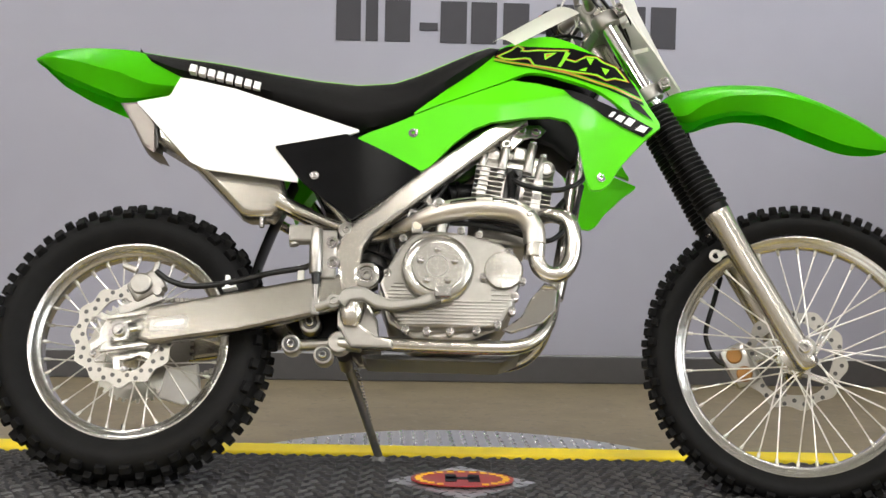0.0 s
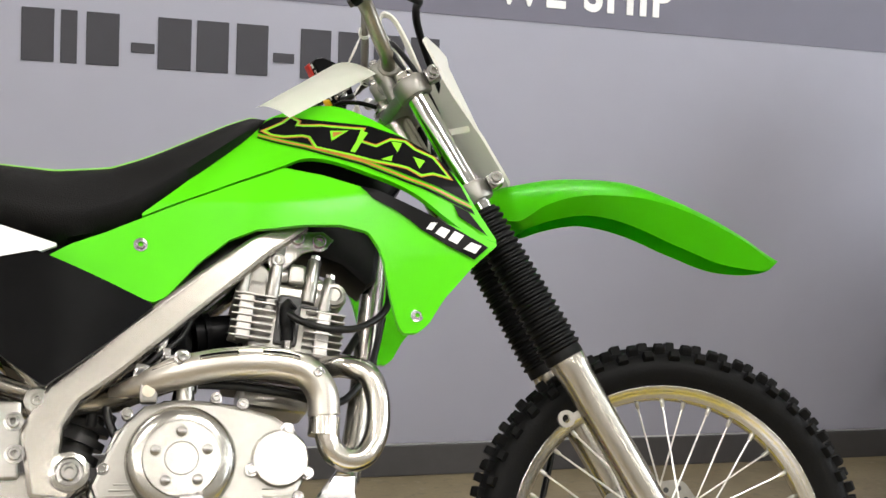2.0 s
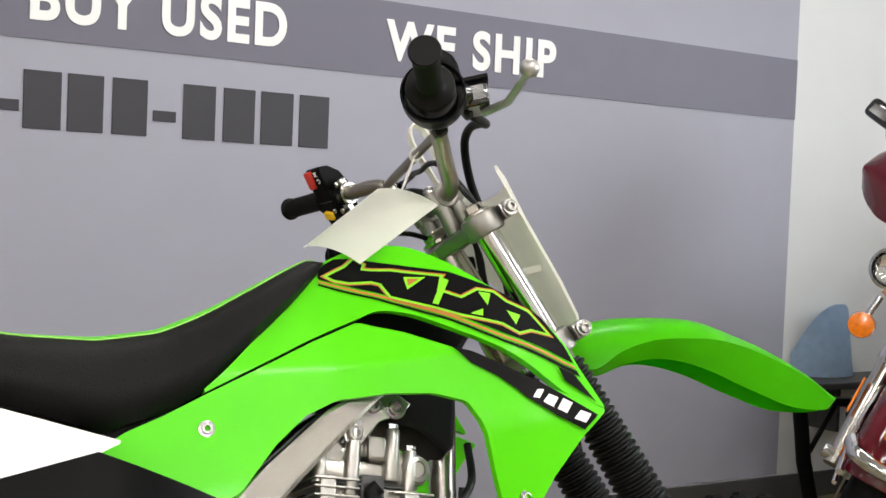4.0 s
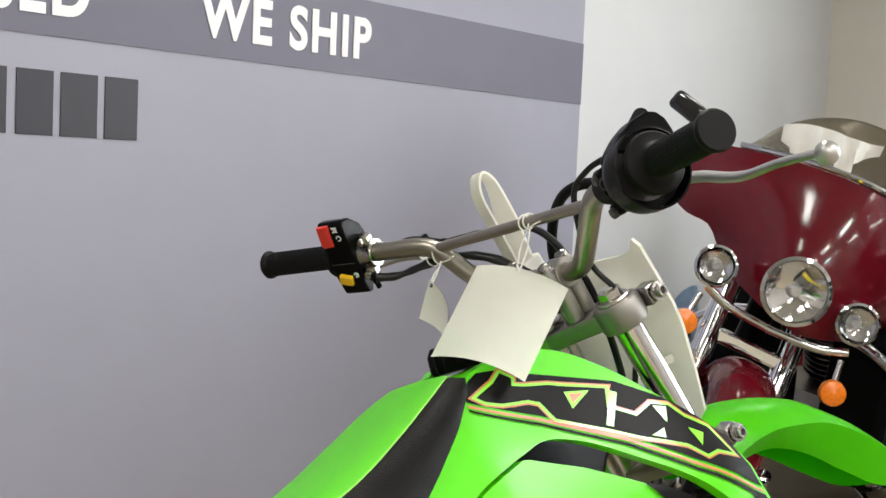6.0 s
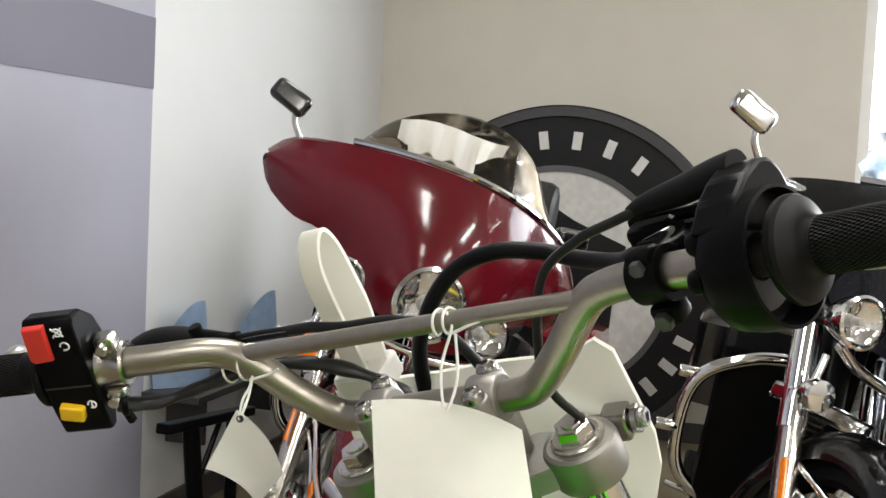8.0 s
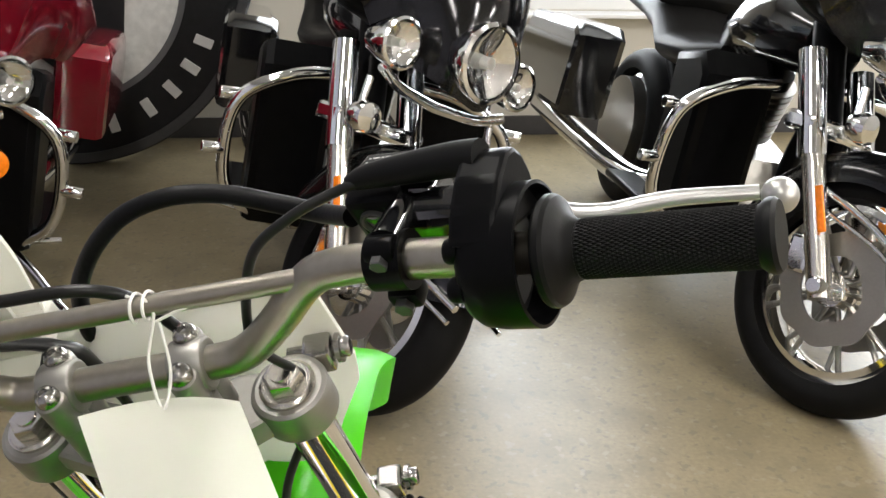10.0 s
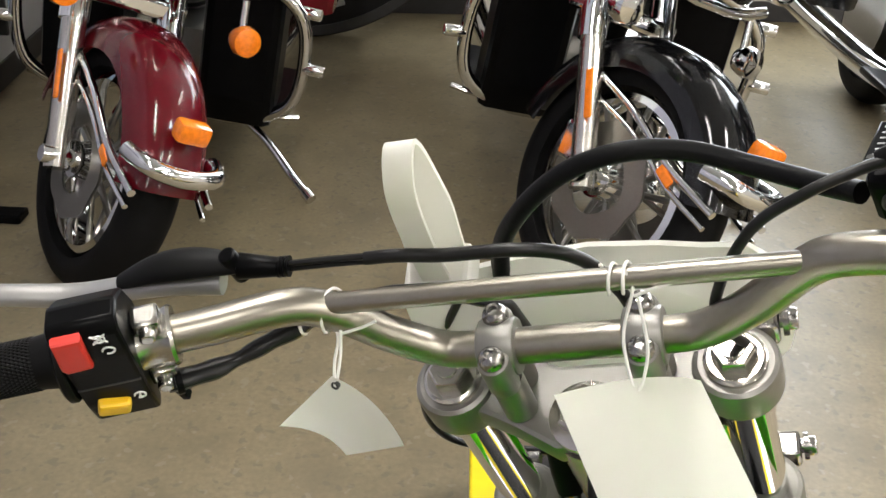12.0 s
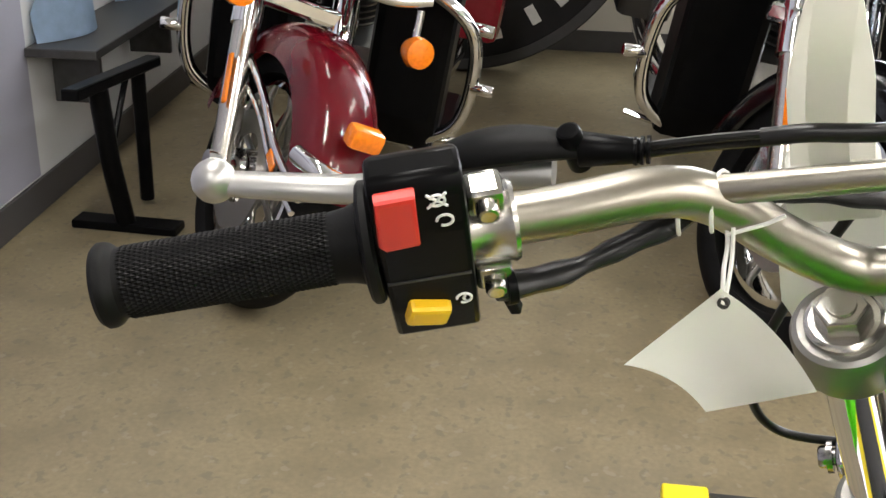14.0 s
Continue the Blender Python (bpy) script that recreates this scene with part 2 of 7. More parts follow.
def part(name, bm, material, parent=None, label="", m=None, smooth=40):
    me = bpy.data.meshes.new(name)
    bmesh.ops.recalc_face_normals(bm, faces=bm.faces)
    bm.normal_update()
    bm.faces.index_update()
    flat = []
    for f in bm.faces:
        f.smooth = smooth > 0
        if smooth:
            # a broad flat face between narrow bevels stays flat
            near = [g for e in f.edges for g in e.link_faces if g is not f and 0.02 < f.normal.angle(g.normal, 0.0) < 0.7 and g.calc_area() > 0.4 * f.calc_area()]
            if not near and any(g.calc_area() < 0.4 * f.calc_area() for e in f.edges for g in e.link_faces):
                flat.append(f.index)
    bm.to_mesh(me)
    bm.free()
    if smooth:
        me.set_sharp_from_angle(angle=radians(smooth))
        for i in flat:
            me.polygons[i].use_smooth = False
    me.materials.append(material)
    ob = new(name, me)
    if parent is not None:
        ob.parent = parent
    if m is not None:
        ob.matrix_local = m
    return tagged(ob, label)


def share(name, me, parent, m, label=""):
    """Another object on a mesh that stands already."""
    ob = new(name, me)
    ob.parent = parent
    ob.matrix_local = m
    return tagged(ob, label)


def B():
    return bmesh.new()


def box(bm, c, s, bevel=0.0, m=None, seg=2):
    mm = Matrix.Translation(c) @ (m or Matrix()) @ Matrix.Diagonal((*s, 1))
    v = bmesh.ops.create_cube(bm, size=1.0, matrix=mm)["verts"]
    if bevel:
        es = list({e for x in v for e in x.link_edges})
        bmesh.ops.bevel(bm, geom=es, offset=bevel, segments=seg, profile=0.5, affect="EDGES")
    return bm


def aim(p0, p1):
    p0, p1 = Vector(p0), Vector(p1)
    d = p1 - p0
    return Matrix.Translation((p0 + p1) / 2) @ d.to_track_quat("Z", "Y").to_matrix().to_4x4(), d.length


def rod(bm, p0, p1, r0, r1=None, seg=12, bevel=0.0):
    m, ln = aim(p0, p1)
    v = bmesh.ops.create_cone(bm, cap_ends=True, segments=seg, radius1=r0, radius2=r0 if r1 is None else r1, depth=ln, matrix=m)["verts"]
    if bevel:
        es = [e for e in {e for x in v for e in x.link_edges} if any(len(f.verts) > 4 for f in e.link_faces)]
        bmesh.ops.bevel(bm, geom=es, offset=bevel, segments=2, profile=0.5, affect="EDGES")
    return bm


def lathe(bm, profile, seg=32, m=None, closed=False):
    """Turn (radius, height) pairs round z."""
    m = m or Matrix()
    rings = []
    for r, h in profile:
        rings.append([bm.verts.new(m @ Vector((r * math.cos(a), r * math.sin(a), h))) for a in (2 * math.pi * i / seg for i in range(seg))])
    pairs = list(zip(rings, rings[1:])) + ([(rings[-1], rings[0])] if closed else [])
    for a, b in pairs:
        for i in range(seg):
            j = (i + 1) % seg
            bm.faces.new((a[i], a[j], b[j], b[i]))
    if not closed:
        for ring in (rings[0], rings[-1]):
            bm.faces.new(ring)
    return bm


def spline(pts, n=6):
    """Catmull-Rom through the points."""
    pts = [Vector(p) for p in pts]
    out = []
    ext = [pts[0] * 2 - pts[1]] + pts + [pts[-1] * 2 - pts[-2]]
    for a, b, c, d in zip(ext, ext[1:], ext[2:], ext[3:]):
        for k in range(n):
            t = k / n
            out.append(0.5 * ((2 * b) + (c - a) * t + (2 * a - 5 * b + 4 * c - d) * t * t + (3 * b - a - 3 * c + d) * t ** 3))
    out.append(pts[-1])
    return out


def curve(pts, n=6):
    """The same for plain (x, z) pairs."""
    return [(v.x, v.z) for v in spline([(p[0], 0, p[1]) for p in pts], n)]


def sweep(bm, pts, radius, seg=10, flat=1.0, up=(0, 0, 1), caps=True):
    """A tube along points; radius a number or a list; flat squeezes it along up."""
    pts = [Vector(p) for p in pts]
    n = len(pts)
    rings = []
    up = Vector(up)
    side = None
    for i, p in enumerate(pts):
        d = (pts[min(i + 1, n - 1)] - pts[max(i - 1, 0)]).normalized()
        if side is None:
            side = d.cross(up)
            if side.length < 1e-3:
                side = d.cross(Vector((1, 0, 0)))
        side = (side - d * side.dot(d)).normalized()
        nor = side.cross(d).normalized()
        r = radius[i] if isinstance(radius, (list, tuple)) else radius
        rings.append([bm.verts.new(p + side * (r * math.cos(a)) + nor * (r * flat * math.sin(a))) for a in (2 * math.pi * k / seg for k in range(seg))])
    for a, b in zip(rings, rings[1:]):
        for i in range(seg):
            j = (i + 1) % seg
            bm.faces.new((a[i], a[j], b[j], b[i]))
    if caps:
        bm.faces.new(rings[0])
        bm.faces.new(list(reversed(rings[-1])))
    return bm


def at(c, x):
    """Height of the polyline c at x."""
    if x <= c[0][0]:
        return c[0][1]
    for (x0, z0), (x1, z1) in zip(c, c[1:]):
        if x <= x1:
            return z0 + (z1 - z0) * (x - x0) / max(1e-9, x1 - x0)
    return c[-1][1]


def shell(bm, top, bottom, yf, thick, nx=60, nz=12, x0=None, x1=None):
    """A curved panel between two edge curves (x, z); yf(x, z) is its outer face, thick its depth towards the middle."""
    x0 = max(top[0][0], bottom[0][0]) if x0 is None else x0
    x1 = min(top[-1][0], bottom[-1][0]) if x1 is None else x1
    sgn = 1 if thick > 0 else -1
    grid = []
    for i in range(nx + 1):
        x = x0 + (x1 - x0) * i / nx
        zt, zb = at(top, x), at(bottom, x)
        if zt - zb < 0.0015:
            zm = (zt + zb) / 2
            zt, zb = zm + 0.00075, zm - 0.00075
        grid.append([(x, zb + (zt - zb) * k / nz) for k in range(nz + 1)])
    out = [[bm.verts.new((x, yf(x, z), z)) for x, z in col] for col in grid]
    inn = [[bm.verts.new((x, yf(x, z) + thick, z)) for x, z in col] for col in grid]
    for a, b in zip(out, out[1:]):
        for k in range(nz):
            bm.faces.new((a[k], b[k], b[k + 1], a[k + 1]))
    for a, b in zip(inn, inn[1:]):
        for k in range(nz):
            bm.faces.new((a[k + 1], b[k + 1], b[k], a[k]))
    for i in range(nx):
        bm.faces.new((out[i][0], inn[i][0], inn[i + 1][0], out[i + 1][0]))
        bm.faces.new((out[i][nz], out[i + 1][nz], inn[i + 1][nz], inn[i][nz]))
    for k in range(nz):
        bm.faces.new((out[0][k], out[0][k + 1], inn[0][k + 1], inn[0][k]))
        bm.faces.new((out[nx][k], inn[nx][k], inn[nx][k + 1], out[nx][k + 1]))
    return bm


def slab(bm, outline, y, depth, bevel=0.0, yf=None):
    """A plate with the (x, z) outline, its outer face at y, depth along y."""
    vs = [bm.verts.new((x, y, z)) for x, z in outline]
    f = bm.faces.new(vs)
    r = bmesh.ops.extrude_face_region(bm, geom=[f])
    nv = [g for g in r["geom"] if isinstance(g, bmesh.types.BMVert)]
    bmesh.ops.translate(bm, verts=nv, vec=(0, depth, 0))
    if bevel:
        es = [e for e in {e for v in vs + nv for e in v.link_edges} if abs(e.verts[0].co.y - e.verts[1].co.y) < 1e-6]
        bmesh.ops.bevel(bm, geom=es, offset=bevel, segments=2, profile=0.5, affect="EDGES")
    if yf:
        for v in bm.verts:
            v.co.y += yf(v.co.x, v.co.z)
    return bm


def decal(bm, outline, yf, off):
    """A thin sticker that follows the surface yf, proud by off."""
    vs = [bm.verts.new((x, 0, z)) for x, z in outline]
    f = bm.faces.new(vs)
    bmesh.ops.triangulate(bm, faces=[f])
    for _ in range(7):
        es = [e for e in bm.edges if e.calc_length() > 0.006]
        if not es:
            break
        bmesh.ops.subdivide_edges(bm, edges=es, cuts=1)
        bmesh.ops.triangulate(bm, faces=[f for f in bm.faces if len(f.verts) > 3])
    for v in bm.verts:
        v.co.y = yf(v.co.x, v.co.z) + off
    return bm


def bolt(bm, p, d, r=0.007, h=0.006, washer=True):
    """A socket-headed bolt on a washer, standing out along d."""
    p, d = Vector(p), Vector(d).normalized()
    prof = [(0.0005, -0.001), (r * 0.46, -0.001), (r * 0.52, h), (r * 0.82, h), (r * 0.96, h * 0.80), (r * 0.96, 0.0016)]
    prof += [(r * 1.38, 0.0014), (r * 1.38, -0.002)] if washer else [(r * 0.96, -0.002)]
    lathe(bm, prof, 18, Matrix.Translation(p) @ d.to_track_quat("Z", "Y").to_matrix().to_4x4())
    return bm


def ring_box(bm, r0, r1, h, seg, m):
    """A flat ring with square edges, axis z."""
    return lathe(bm, [(r0, -h), (r1, -h), (r1, h), (r0, h)], seg, m, closed=True)

# ---- the room ----
YW, XE, WEST, SOUTH = 4.03, 5.10, -5.0, -3.2


def solid(name, c, s, material, bevel=0.0, label="", category="", kind="structure"):
    ob = part(name, box(B(), c, s, bevel), material, smooth=0 if not bevel else 30)
    return tagged(ob, label, category, kind=kind)


solid("floor", (0.05, 0.4, -0.06), (10.5, 7.7, 0.12), FLOORM, label="speckled tan vinyl showroom floor", category="floor")
solid("ceiling", (0.05, 0.4, CEIL + 0.06), (10.5, 7.7, 0.12), CEILM, label="unseen showroom ceiling, mid grey to limit fill light", category="ceiling")
solid("wall_north", (0.05, YW + 0.06, 1.525), (10.1, 0.12, 3.05), WALLN, label="showroom back wall, whitened for window daylight", category="wall")
solid("wall_south", (0.05, SOUTH - 0.06, 1.525), (10.1, 0.12, 3.05), SHADEW, label="unseen showroom wall, grey chosen to control bounced light", category="wall")
solid("wall_west", (WEST - 0.06, 0.4, 1.525), (0.12, 7.7, 3.05), SHADEW, label="unseen end wall, grey chosen to control bounced light", category="wall")
W0, W1, WS, WT = -2.5, 1.80, 0.60, 2.75
wall_e = thing("wall_east", "cream end wall with a wide shop window", "wall", kind="structure")
for n, (ya, yb, za, zb) in enumerate(((W1, YW + 0.12, 0, 3.05), (SOUTH, W0, 0, 3.05), (W0, W1, 0, WS), (W0, W1, WT, 3.05))):
    part("wall_section", box(B(), (XE + 0.06, (ya + yb) / 2, (za + zb) / 2), (0.12, yb - ya, zb - za)), WALLW, wall_e, smooth=0)
win = thing("window_1", "wide shop window with white metal frame", "window", kind="structure")
for ya, yb, za, zb in ((W0, W0 + 0.05, WS, WT), (W1 - 0.05, W1, WS, WT), (W0 + 0.05, W1 - 0.05, WS, WS + 0.05), (W0 + 0.05, W1 - 0.05, WT - 0.05, WT), (-0.38, -0.32, WS + 0.05, WT - 0.05)):
    part("window_frame", box(B(), (XE + 0.06, (ya + yb) / 2, (za + zb) / 2), (0.07, yb - ya, zb - za), 0.004), WHITE, win, smooth=30)
part("window_sill", box(B(), (XE - 0.03, (W0 + W1) / 2, WS - 0.012), (0.16, W1 - W0, 0.02), 0.004), WHITE, win, smooth=30)
for ya, yb in ((W0 + 0.05, -0.38), (-0.32, W1 - 0.05)):
    pane = part("pane", box(B(), (XE + 0.06, (ya + yb) / 2, (WS + WT) / 2), (0.006, yb - ya, WT - WS - 0.1)), GLASS, win, smooth=0)
    pane.visible_shadow = False

# printed grey panel that covers the back wall up to its straight edge, its stripe and lettering
MX = 2.905
solid("wall_mural", ((WEST + MX) / 2, YW - 0.002, 1.575), (MX - WEST, 0.004, 2.95), WALLG, label="grey lavender printed wall panel behind the motorcycle", category="wall panel")
solid("trim_stripe", ((WEST + MX) / 2, YW - 0.0055, 1.5185), (MX - WEST, 0.003, 0.217), BAND, label="slate grey stripe across the wall panel", category="stripe")
for xa, xb in ((WEST, XE),):
    solid("baseboard", ((xa + xb) / 2, YW - 0.008, 0.048), (xb - xa, 0.012, 0.094), BASEM, 0.003, "dark grey rubber baseboard", "baseboard")
solid("baseboard_east", (XE - 0.007, (SOUTH + YW) / 2, 0.048), (0.012, YW - SOUTH - 0.05, 0.094), BASEM, 0.003, "dark grey rubber baseboard", "baseboard")


def words(name, text, x0, x1, z0, z1, material, label, y):
    """Lettering on the back wall, fitted to its width and cap height."""
    cu = bpy.data.curves.new(name, "FONT")
    cu.body, cu.extrude, cu.offset, cu.resolution_u, cu.space_character = text, 0.0012, 0.034, 6, 1.16
    tmp = bpy.data.objects.new(name, cu)
    scene.collection.objects.link(tmp)
    dg = bpy.context.evaluated_depsgraph_get()
    me = bpy.data.meshes.new_from_object(tmp.evaluated_get(dg))
    bpy.data.objects.remove(tmp)
    xs, ys = [v.co.x for v in me.vertices], [v.co.y for v in me.vertices]
    sx, sy = (x1 - x0) / (max(xs) - min(xs)), (z1 - z0) / (max(ys) - min(ys))
    for v in me.vertices:
        v.co = Vector(((v.co.x - min(xs)) * sx + x0, y - v.co.z, (v.co.y - min(ys)) * sy + z0))
    me.materials.append(material)
    xs = sorted(v.co.x for v in me.vertices)
    cut = max(zip(xs, xs[1:]), key=lambda p: p[1] - p[0])
    for word, low in zip(text.split(), (True, False)):
        bm = B()
        bm.from_mesh(me)
        bmesh.ops.delete(bm, geom=[v for v in bm.verts if (v.co.x > cut[0] + 1e-5) == low], context="VERTS")
        one = bpy.data.meshes.new(name)
        bm.to_mesh(one)
        bm.free()
        tagged(new(name, one), label % word, "lettering", "words on the stripe")


words("wall_lettering", "BUY USED", 0.215, 0.896, 1.455, 1.577, LETTER, "white capital letters reading %s on the stripe", YW - 0.009)
words("wall_lettering", "WE SHIP", 1.205, 1.815, 1.456, 1.577, LETTER, "white capital letters reading %s on the stripe", YW - 0.009)
digits = thing("wall_number", "row of charcoal bars standing for a number on the wall panel", "lettering")
DX = [(-0.157, -0.072), (-0.055, -0.012), (0.012, 0.100), (0.205, 0.297), (0.312, 0.402), (0.424, 0.515), (0.610, 0.700), (0.722, 0.812), (0.830, 0.925), (0.944, 1.034)]
for xa, xb in DX:
    part("bar", box(B(), ((xa + xb) / 2, YW - 0.0058, 1.2605), (xb - xa, 0.0035, 0.145), 0.0012), DIGIT, digits, smooth=30)
for xa, xb in ((0.132, 0.196), (0.530, 0.592)):
    part("bar", box(B(), ((xa + xb) / 2, YW - 0.0058, 1.243), (xb - xa, 0.0035, 0.028), 0.001), DIGIT, digits, smooth=30)

outlet = thing("wall_outlet", "ivory double power outlet low on the wall", "outlet")
part("cover", box(B(), (-0.496, YW - 0.007, 0.360), (0.072, 0.007, 0.112), 0.003), IVORY, outlet)
for z in (0.338, 0.382):
    so = part("socket", rod(B(), (-0.496, YW - 0.010, z), (-0.496, YW - 0.0125, z), 0.016, seg=20, bevel=0.001), IVORY, outlet)
    for dx in (-0.006, 0.006):
        part("slot", box(B(), (-0.496 + dx, YW - 0.0128, z + 0.002), (0.002, 0.001, 0.008)), DARKM, so, smooth=0)

# unseen ceiling fittings that light the room; west and south ones are added fill
for lx, ly, pw in LAMPS_AND_FILL:
    cl = thing("ceiling_and_fill_light", "unseen long white ceiling fitting for room and fill light", "ceiling light", group="ceiling lights")
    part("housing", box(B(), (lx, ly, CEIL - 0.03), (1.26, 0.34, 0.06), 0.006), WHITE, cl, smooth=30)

# outside the window
solid("backdrop", (84.0, 0, 19.0), (0.2, 220, 42), mat("bright_overcast_sky", (0.93, 0.97, 1.0), 1.0, emit=1.5), label="pale bright sky beyond the yard", category="sky")
solid("ground", (45.2, 0, -0.2), (80.0, 220, 0.1), CONCRETE, label="pale concrete yard outside the window", category="ground")


def far_car(x, y, colour, turn):
    c = thing("parked_car", "parked car standing in the yard outside", "car", pose(x, y, 1.45, 0, 0, turn) @ Matrix.Scale(1.42, 4), "cars in the yard")
    body = [(-2.2, 0.3), (-2.2, 0.75), (-1.9, 0.9), (-1.2, 0.95), (-0.6, 1.45), (0.9, 1.45), (1.5, 0.98), (2.1, 0.85), (2.25, 0.6), (2.25, 0.3)]
    part("body", slab(B(), body, -0.85, 1.7, 0.06), colour, c)
    part("side_window", slab(B(), [(-1.0, 0.98), (-0.55, 1.36), (0.8, 1.36), (1.25, 0.98)], -0.858, 1.716, 0.01), BLACKPAINT, c)
    for wx in (-1.35, 1.4):
        for wy in (-0.78, 0.78):
            part("wheel", lathe(B(), [(0.18, -0.1), (0.3, -0.1), (0.33, -0.06), (0.33, 0.06), (0.3, 0.1), (0.18, 0.1)], 24, pose(wx, wy, 0.33, 90)), RUBBER, c)


solid("ground_far", (62.0, 0, 0.35), (43.0, 220, 2.2), CONCRETE, label="raised pale concrete lot beyond the yard", category="ground")
# Blue-grey tint of these paints stands for haze over the distant cars
CARS = [mat("hazy_blue_car_paint", (0.07, 0.10, 0.17), 0.3, coat=0.5), mat("hazy_grey_car_paint", (0.10, 0.12, 0.155), 0.3, coat=0.5), mat("hazy_slate_car_paint", (0.04, 0.06, 0.10), 0.3, coat=0.5)]
for k, (cx, cy) in enumerate(((46.0, -31.0), (47.0, -28.1), (45.6, -25.4), (46.4, -22.3), (45.8, -19.6), (46.8, -16.9), (45.9, -14.2), (46.5, -11.2), (45.7, -8.5), (46.4, -5.6), (46.0, -2.9))):
    far_car(cx, cy, CARS[k % 3], 24 - 9 * (k % 3))

# ---- the lift deck under the motorcycle ----
DECK = 0.112
deck = thing("lift_deck", "low black rubber motorcycle lift deck with yellow edges", "lift deck", pose(0.18, 2.15, 0, 0, 0, -2.0))
part("frame", box(B(), (0, 0, 0.05), (2.84, 0.57, 0.085), 0.006), DARKM, deck)
for s in (-1, 1):
    part("edge_strip", box(B(), (0, s * 0.2525, DECK - 0.006), (2.85, 0.077, 0.024), 0.005), YEL, deck, "worn yellow painted edge strip")
part("mat", box(B(), (0, 0, DECK - 0.010), (2.84, 0.426, 0.016), 0.003), MATB, deck, "black rubber mat with raised tread")
bm = B()
for i in range(108):
    for j in range(18):
        x, y = -1.40 + i * 0.026 + (0.013 if j % 2 else 0), -0.202 + j * 0.0238
        tilt = 38 if (i + j) % 2 else -38
        q = pose(x, y, DECK - 0.0017, 0, 0, tilt)
        vs = [bm.verts.new(q @ Vector(c)) for c in ((-0.011, -0.0042, 0), (0.011, -0.0042, 0), (0.011, 0.0042, 0), (-0.011, 0.0042, 0), (-0.008, -0.0016, 0.0042), (0.008, -0.0016, 0.0042), (0.008, 0.0016, 0.0042), (-0.008, 0.0016, 0.0042))]
        for f in ((0, 1, 5, 4), (1, 2, 6, 5), (2, 3, 7, 6), (3, 0, 4, 7), (4, 5, 6, 7)):
            bm.faces.new([vs[a] for a in f])
tagged(part("tread", bm, TREADM, deck, "raised tread bars of the mat", smooth=0), kind="stuff")
em = part("emblem", slab(B(), [(-0.14, 0), (0, -0.125), (0.14, 0), (0, 0.125)], 0, 0.003), PLATE, deck, "steel diamond plate with a red oval badge", pose(0.0, 0.0, DECK + 0.002, -90), smooth=0)
part("badge", lathe(B(), [(0.001, 0), (0.098, 0), (0.098, 0.002), (0.001, 0.002)], 40, Matrix.Diagonal((1, 0.62, 1, 1)) @ pose(0, 0, 0)), BADGER, em, "dark red oval badge", pose(0, -0.004, 0, 90))
for a in range(-60, 241, 15):
    ca, sa = math.cos(radians(a)), math.sin(radians(a))
    part("badge_bar", box(B(), (0.084 * ca, 0.052 * sa, 0.0022), (0.013, 0.011, 0.001), 0), YELLOWS, em, "small worn yellow bar", pose(0, -0.004, 0, 90), smooth=0)
bm = B()
for dx in (-0.022, 0.022):
    box(bm, (dx, 0, 0.0022), (0.022, 0.056, 0.001))
box(bm, (0, 0, 0.0022), (0.06, 0.018, 0.001))
part("badge_mark", bm, GFX_BLACK, em, "black mark on the badge", pose(0, -0.004, 0, 90), smooth=0)
for s in (-1, 1):
    part("rivet", rod(B(), (s * 0.115, -0.002, 0), (s * 0.115, -0.006, 0), 0.005, seg=10), ZINC, em)

turntable = thing("turntable", "round diamond-plate steel turntable under the lift deck", "turntable", pose(0.185, 2.13, 0))
part("plate", lathe(B(), [(0.02, 0.0), (0.575, 0.0), (0.580, 0.004), (0.580, 0.094), (0.577, 0.098), (0.02, 0.098)], 96), PLATE, turntable)
bm = B()
for i in range(-20, 21):
    for j in range(-2, 28):
        x, y = i * 0.028, j * 0.0205
        if math.hypot(x, y) > 0.565 or abs(y) < 0.27:
            continue
        q = pose(x, y, 0.098, 0, 0, 45 if (i + j) % 2 else -45)
        vs = [bm.verts.new(q @ Vector(c)) for c in ((-0.0095, 0, 0), (0, -0.0040, 0), (0.0095, 0, 0), (0, 0.0040, 0), (-0.004, 0, 0.0034), (0.004, 0, 0.0034))]
        for f in ((0, 1, 4), (1, 5, 4), (1, 2, 5), (2, 3, 5), (3, 4, 5), (3, 0, 4)):
            bm.faces.new([vs[a] for a in f])
tagged(part("lug_pattern", bm, LUGM, turntable, "raised lugs of the diamond plate", smooth=0), kind="stuff")
# ---- the green motorcycle ----
bike = thing("dirt_bike", "green and white dirt bike leaning on its side stand", "motorcycle", pose(-0.458, 2.093, 0.110, -20.9, 0, -2.61))
RAKE, STEER = 27.0, -13.0
AX = Vector((-math.sin(radians(RAKE)), 0, math.cos(radians(RAKE))))
ST = Matrix.Translation((0.907, -0.006, 0.955)) @ Matrix.Rotation(radians(STEER), 4, AX) @ pose(0, 0, 0, 0, -RAKE, 0)
RIGHT = (0, -1, 0)


def P(name, bm, material, label="", m=None, smooth=40, parent=None):
    return part(name, bm, material, parent or bike, label, m, smooth)


def tyre_mesh(r_rim, r_out, half):
    """Carcass turned round z."""
    bm = B()
    h = (r_out - 0.011 - r_rim) / 2
    rc = r_rim + h
    prof = [(r_rim - 0.004, -half * 0.52)]
    for k in range(13):
        a = radians(-125 + k * 250 / 12)
        prof.append((rc + h * math.cos(a), half * math.sin(a)))
    prof.append((r_rim - 0.004, half * 0.52))
    lathe(bm, prof, 72, closed=True)
    return bm


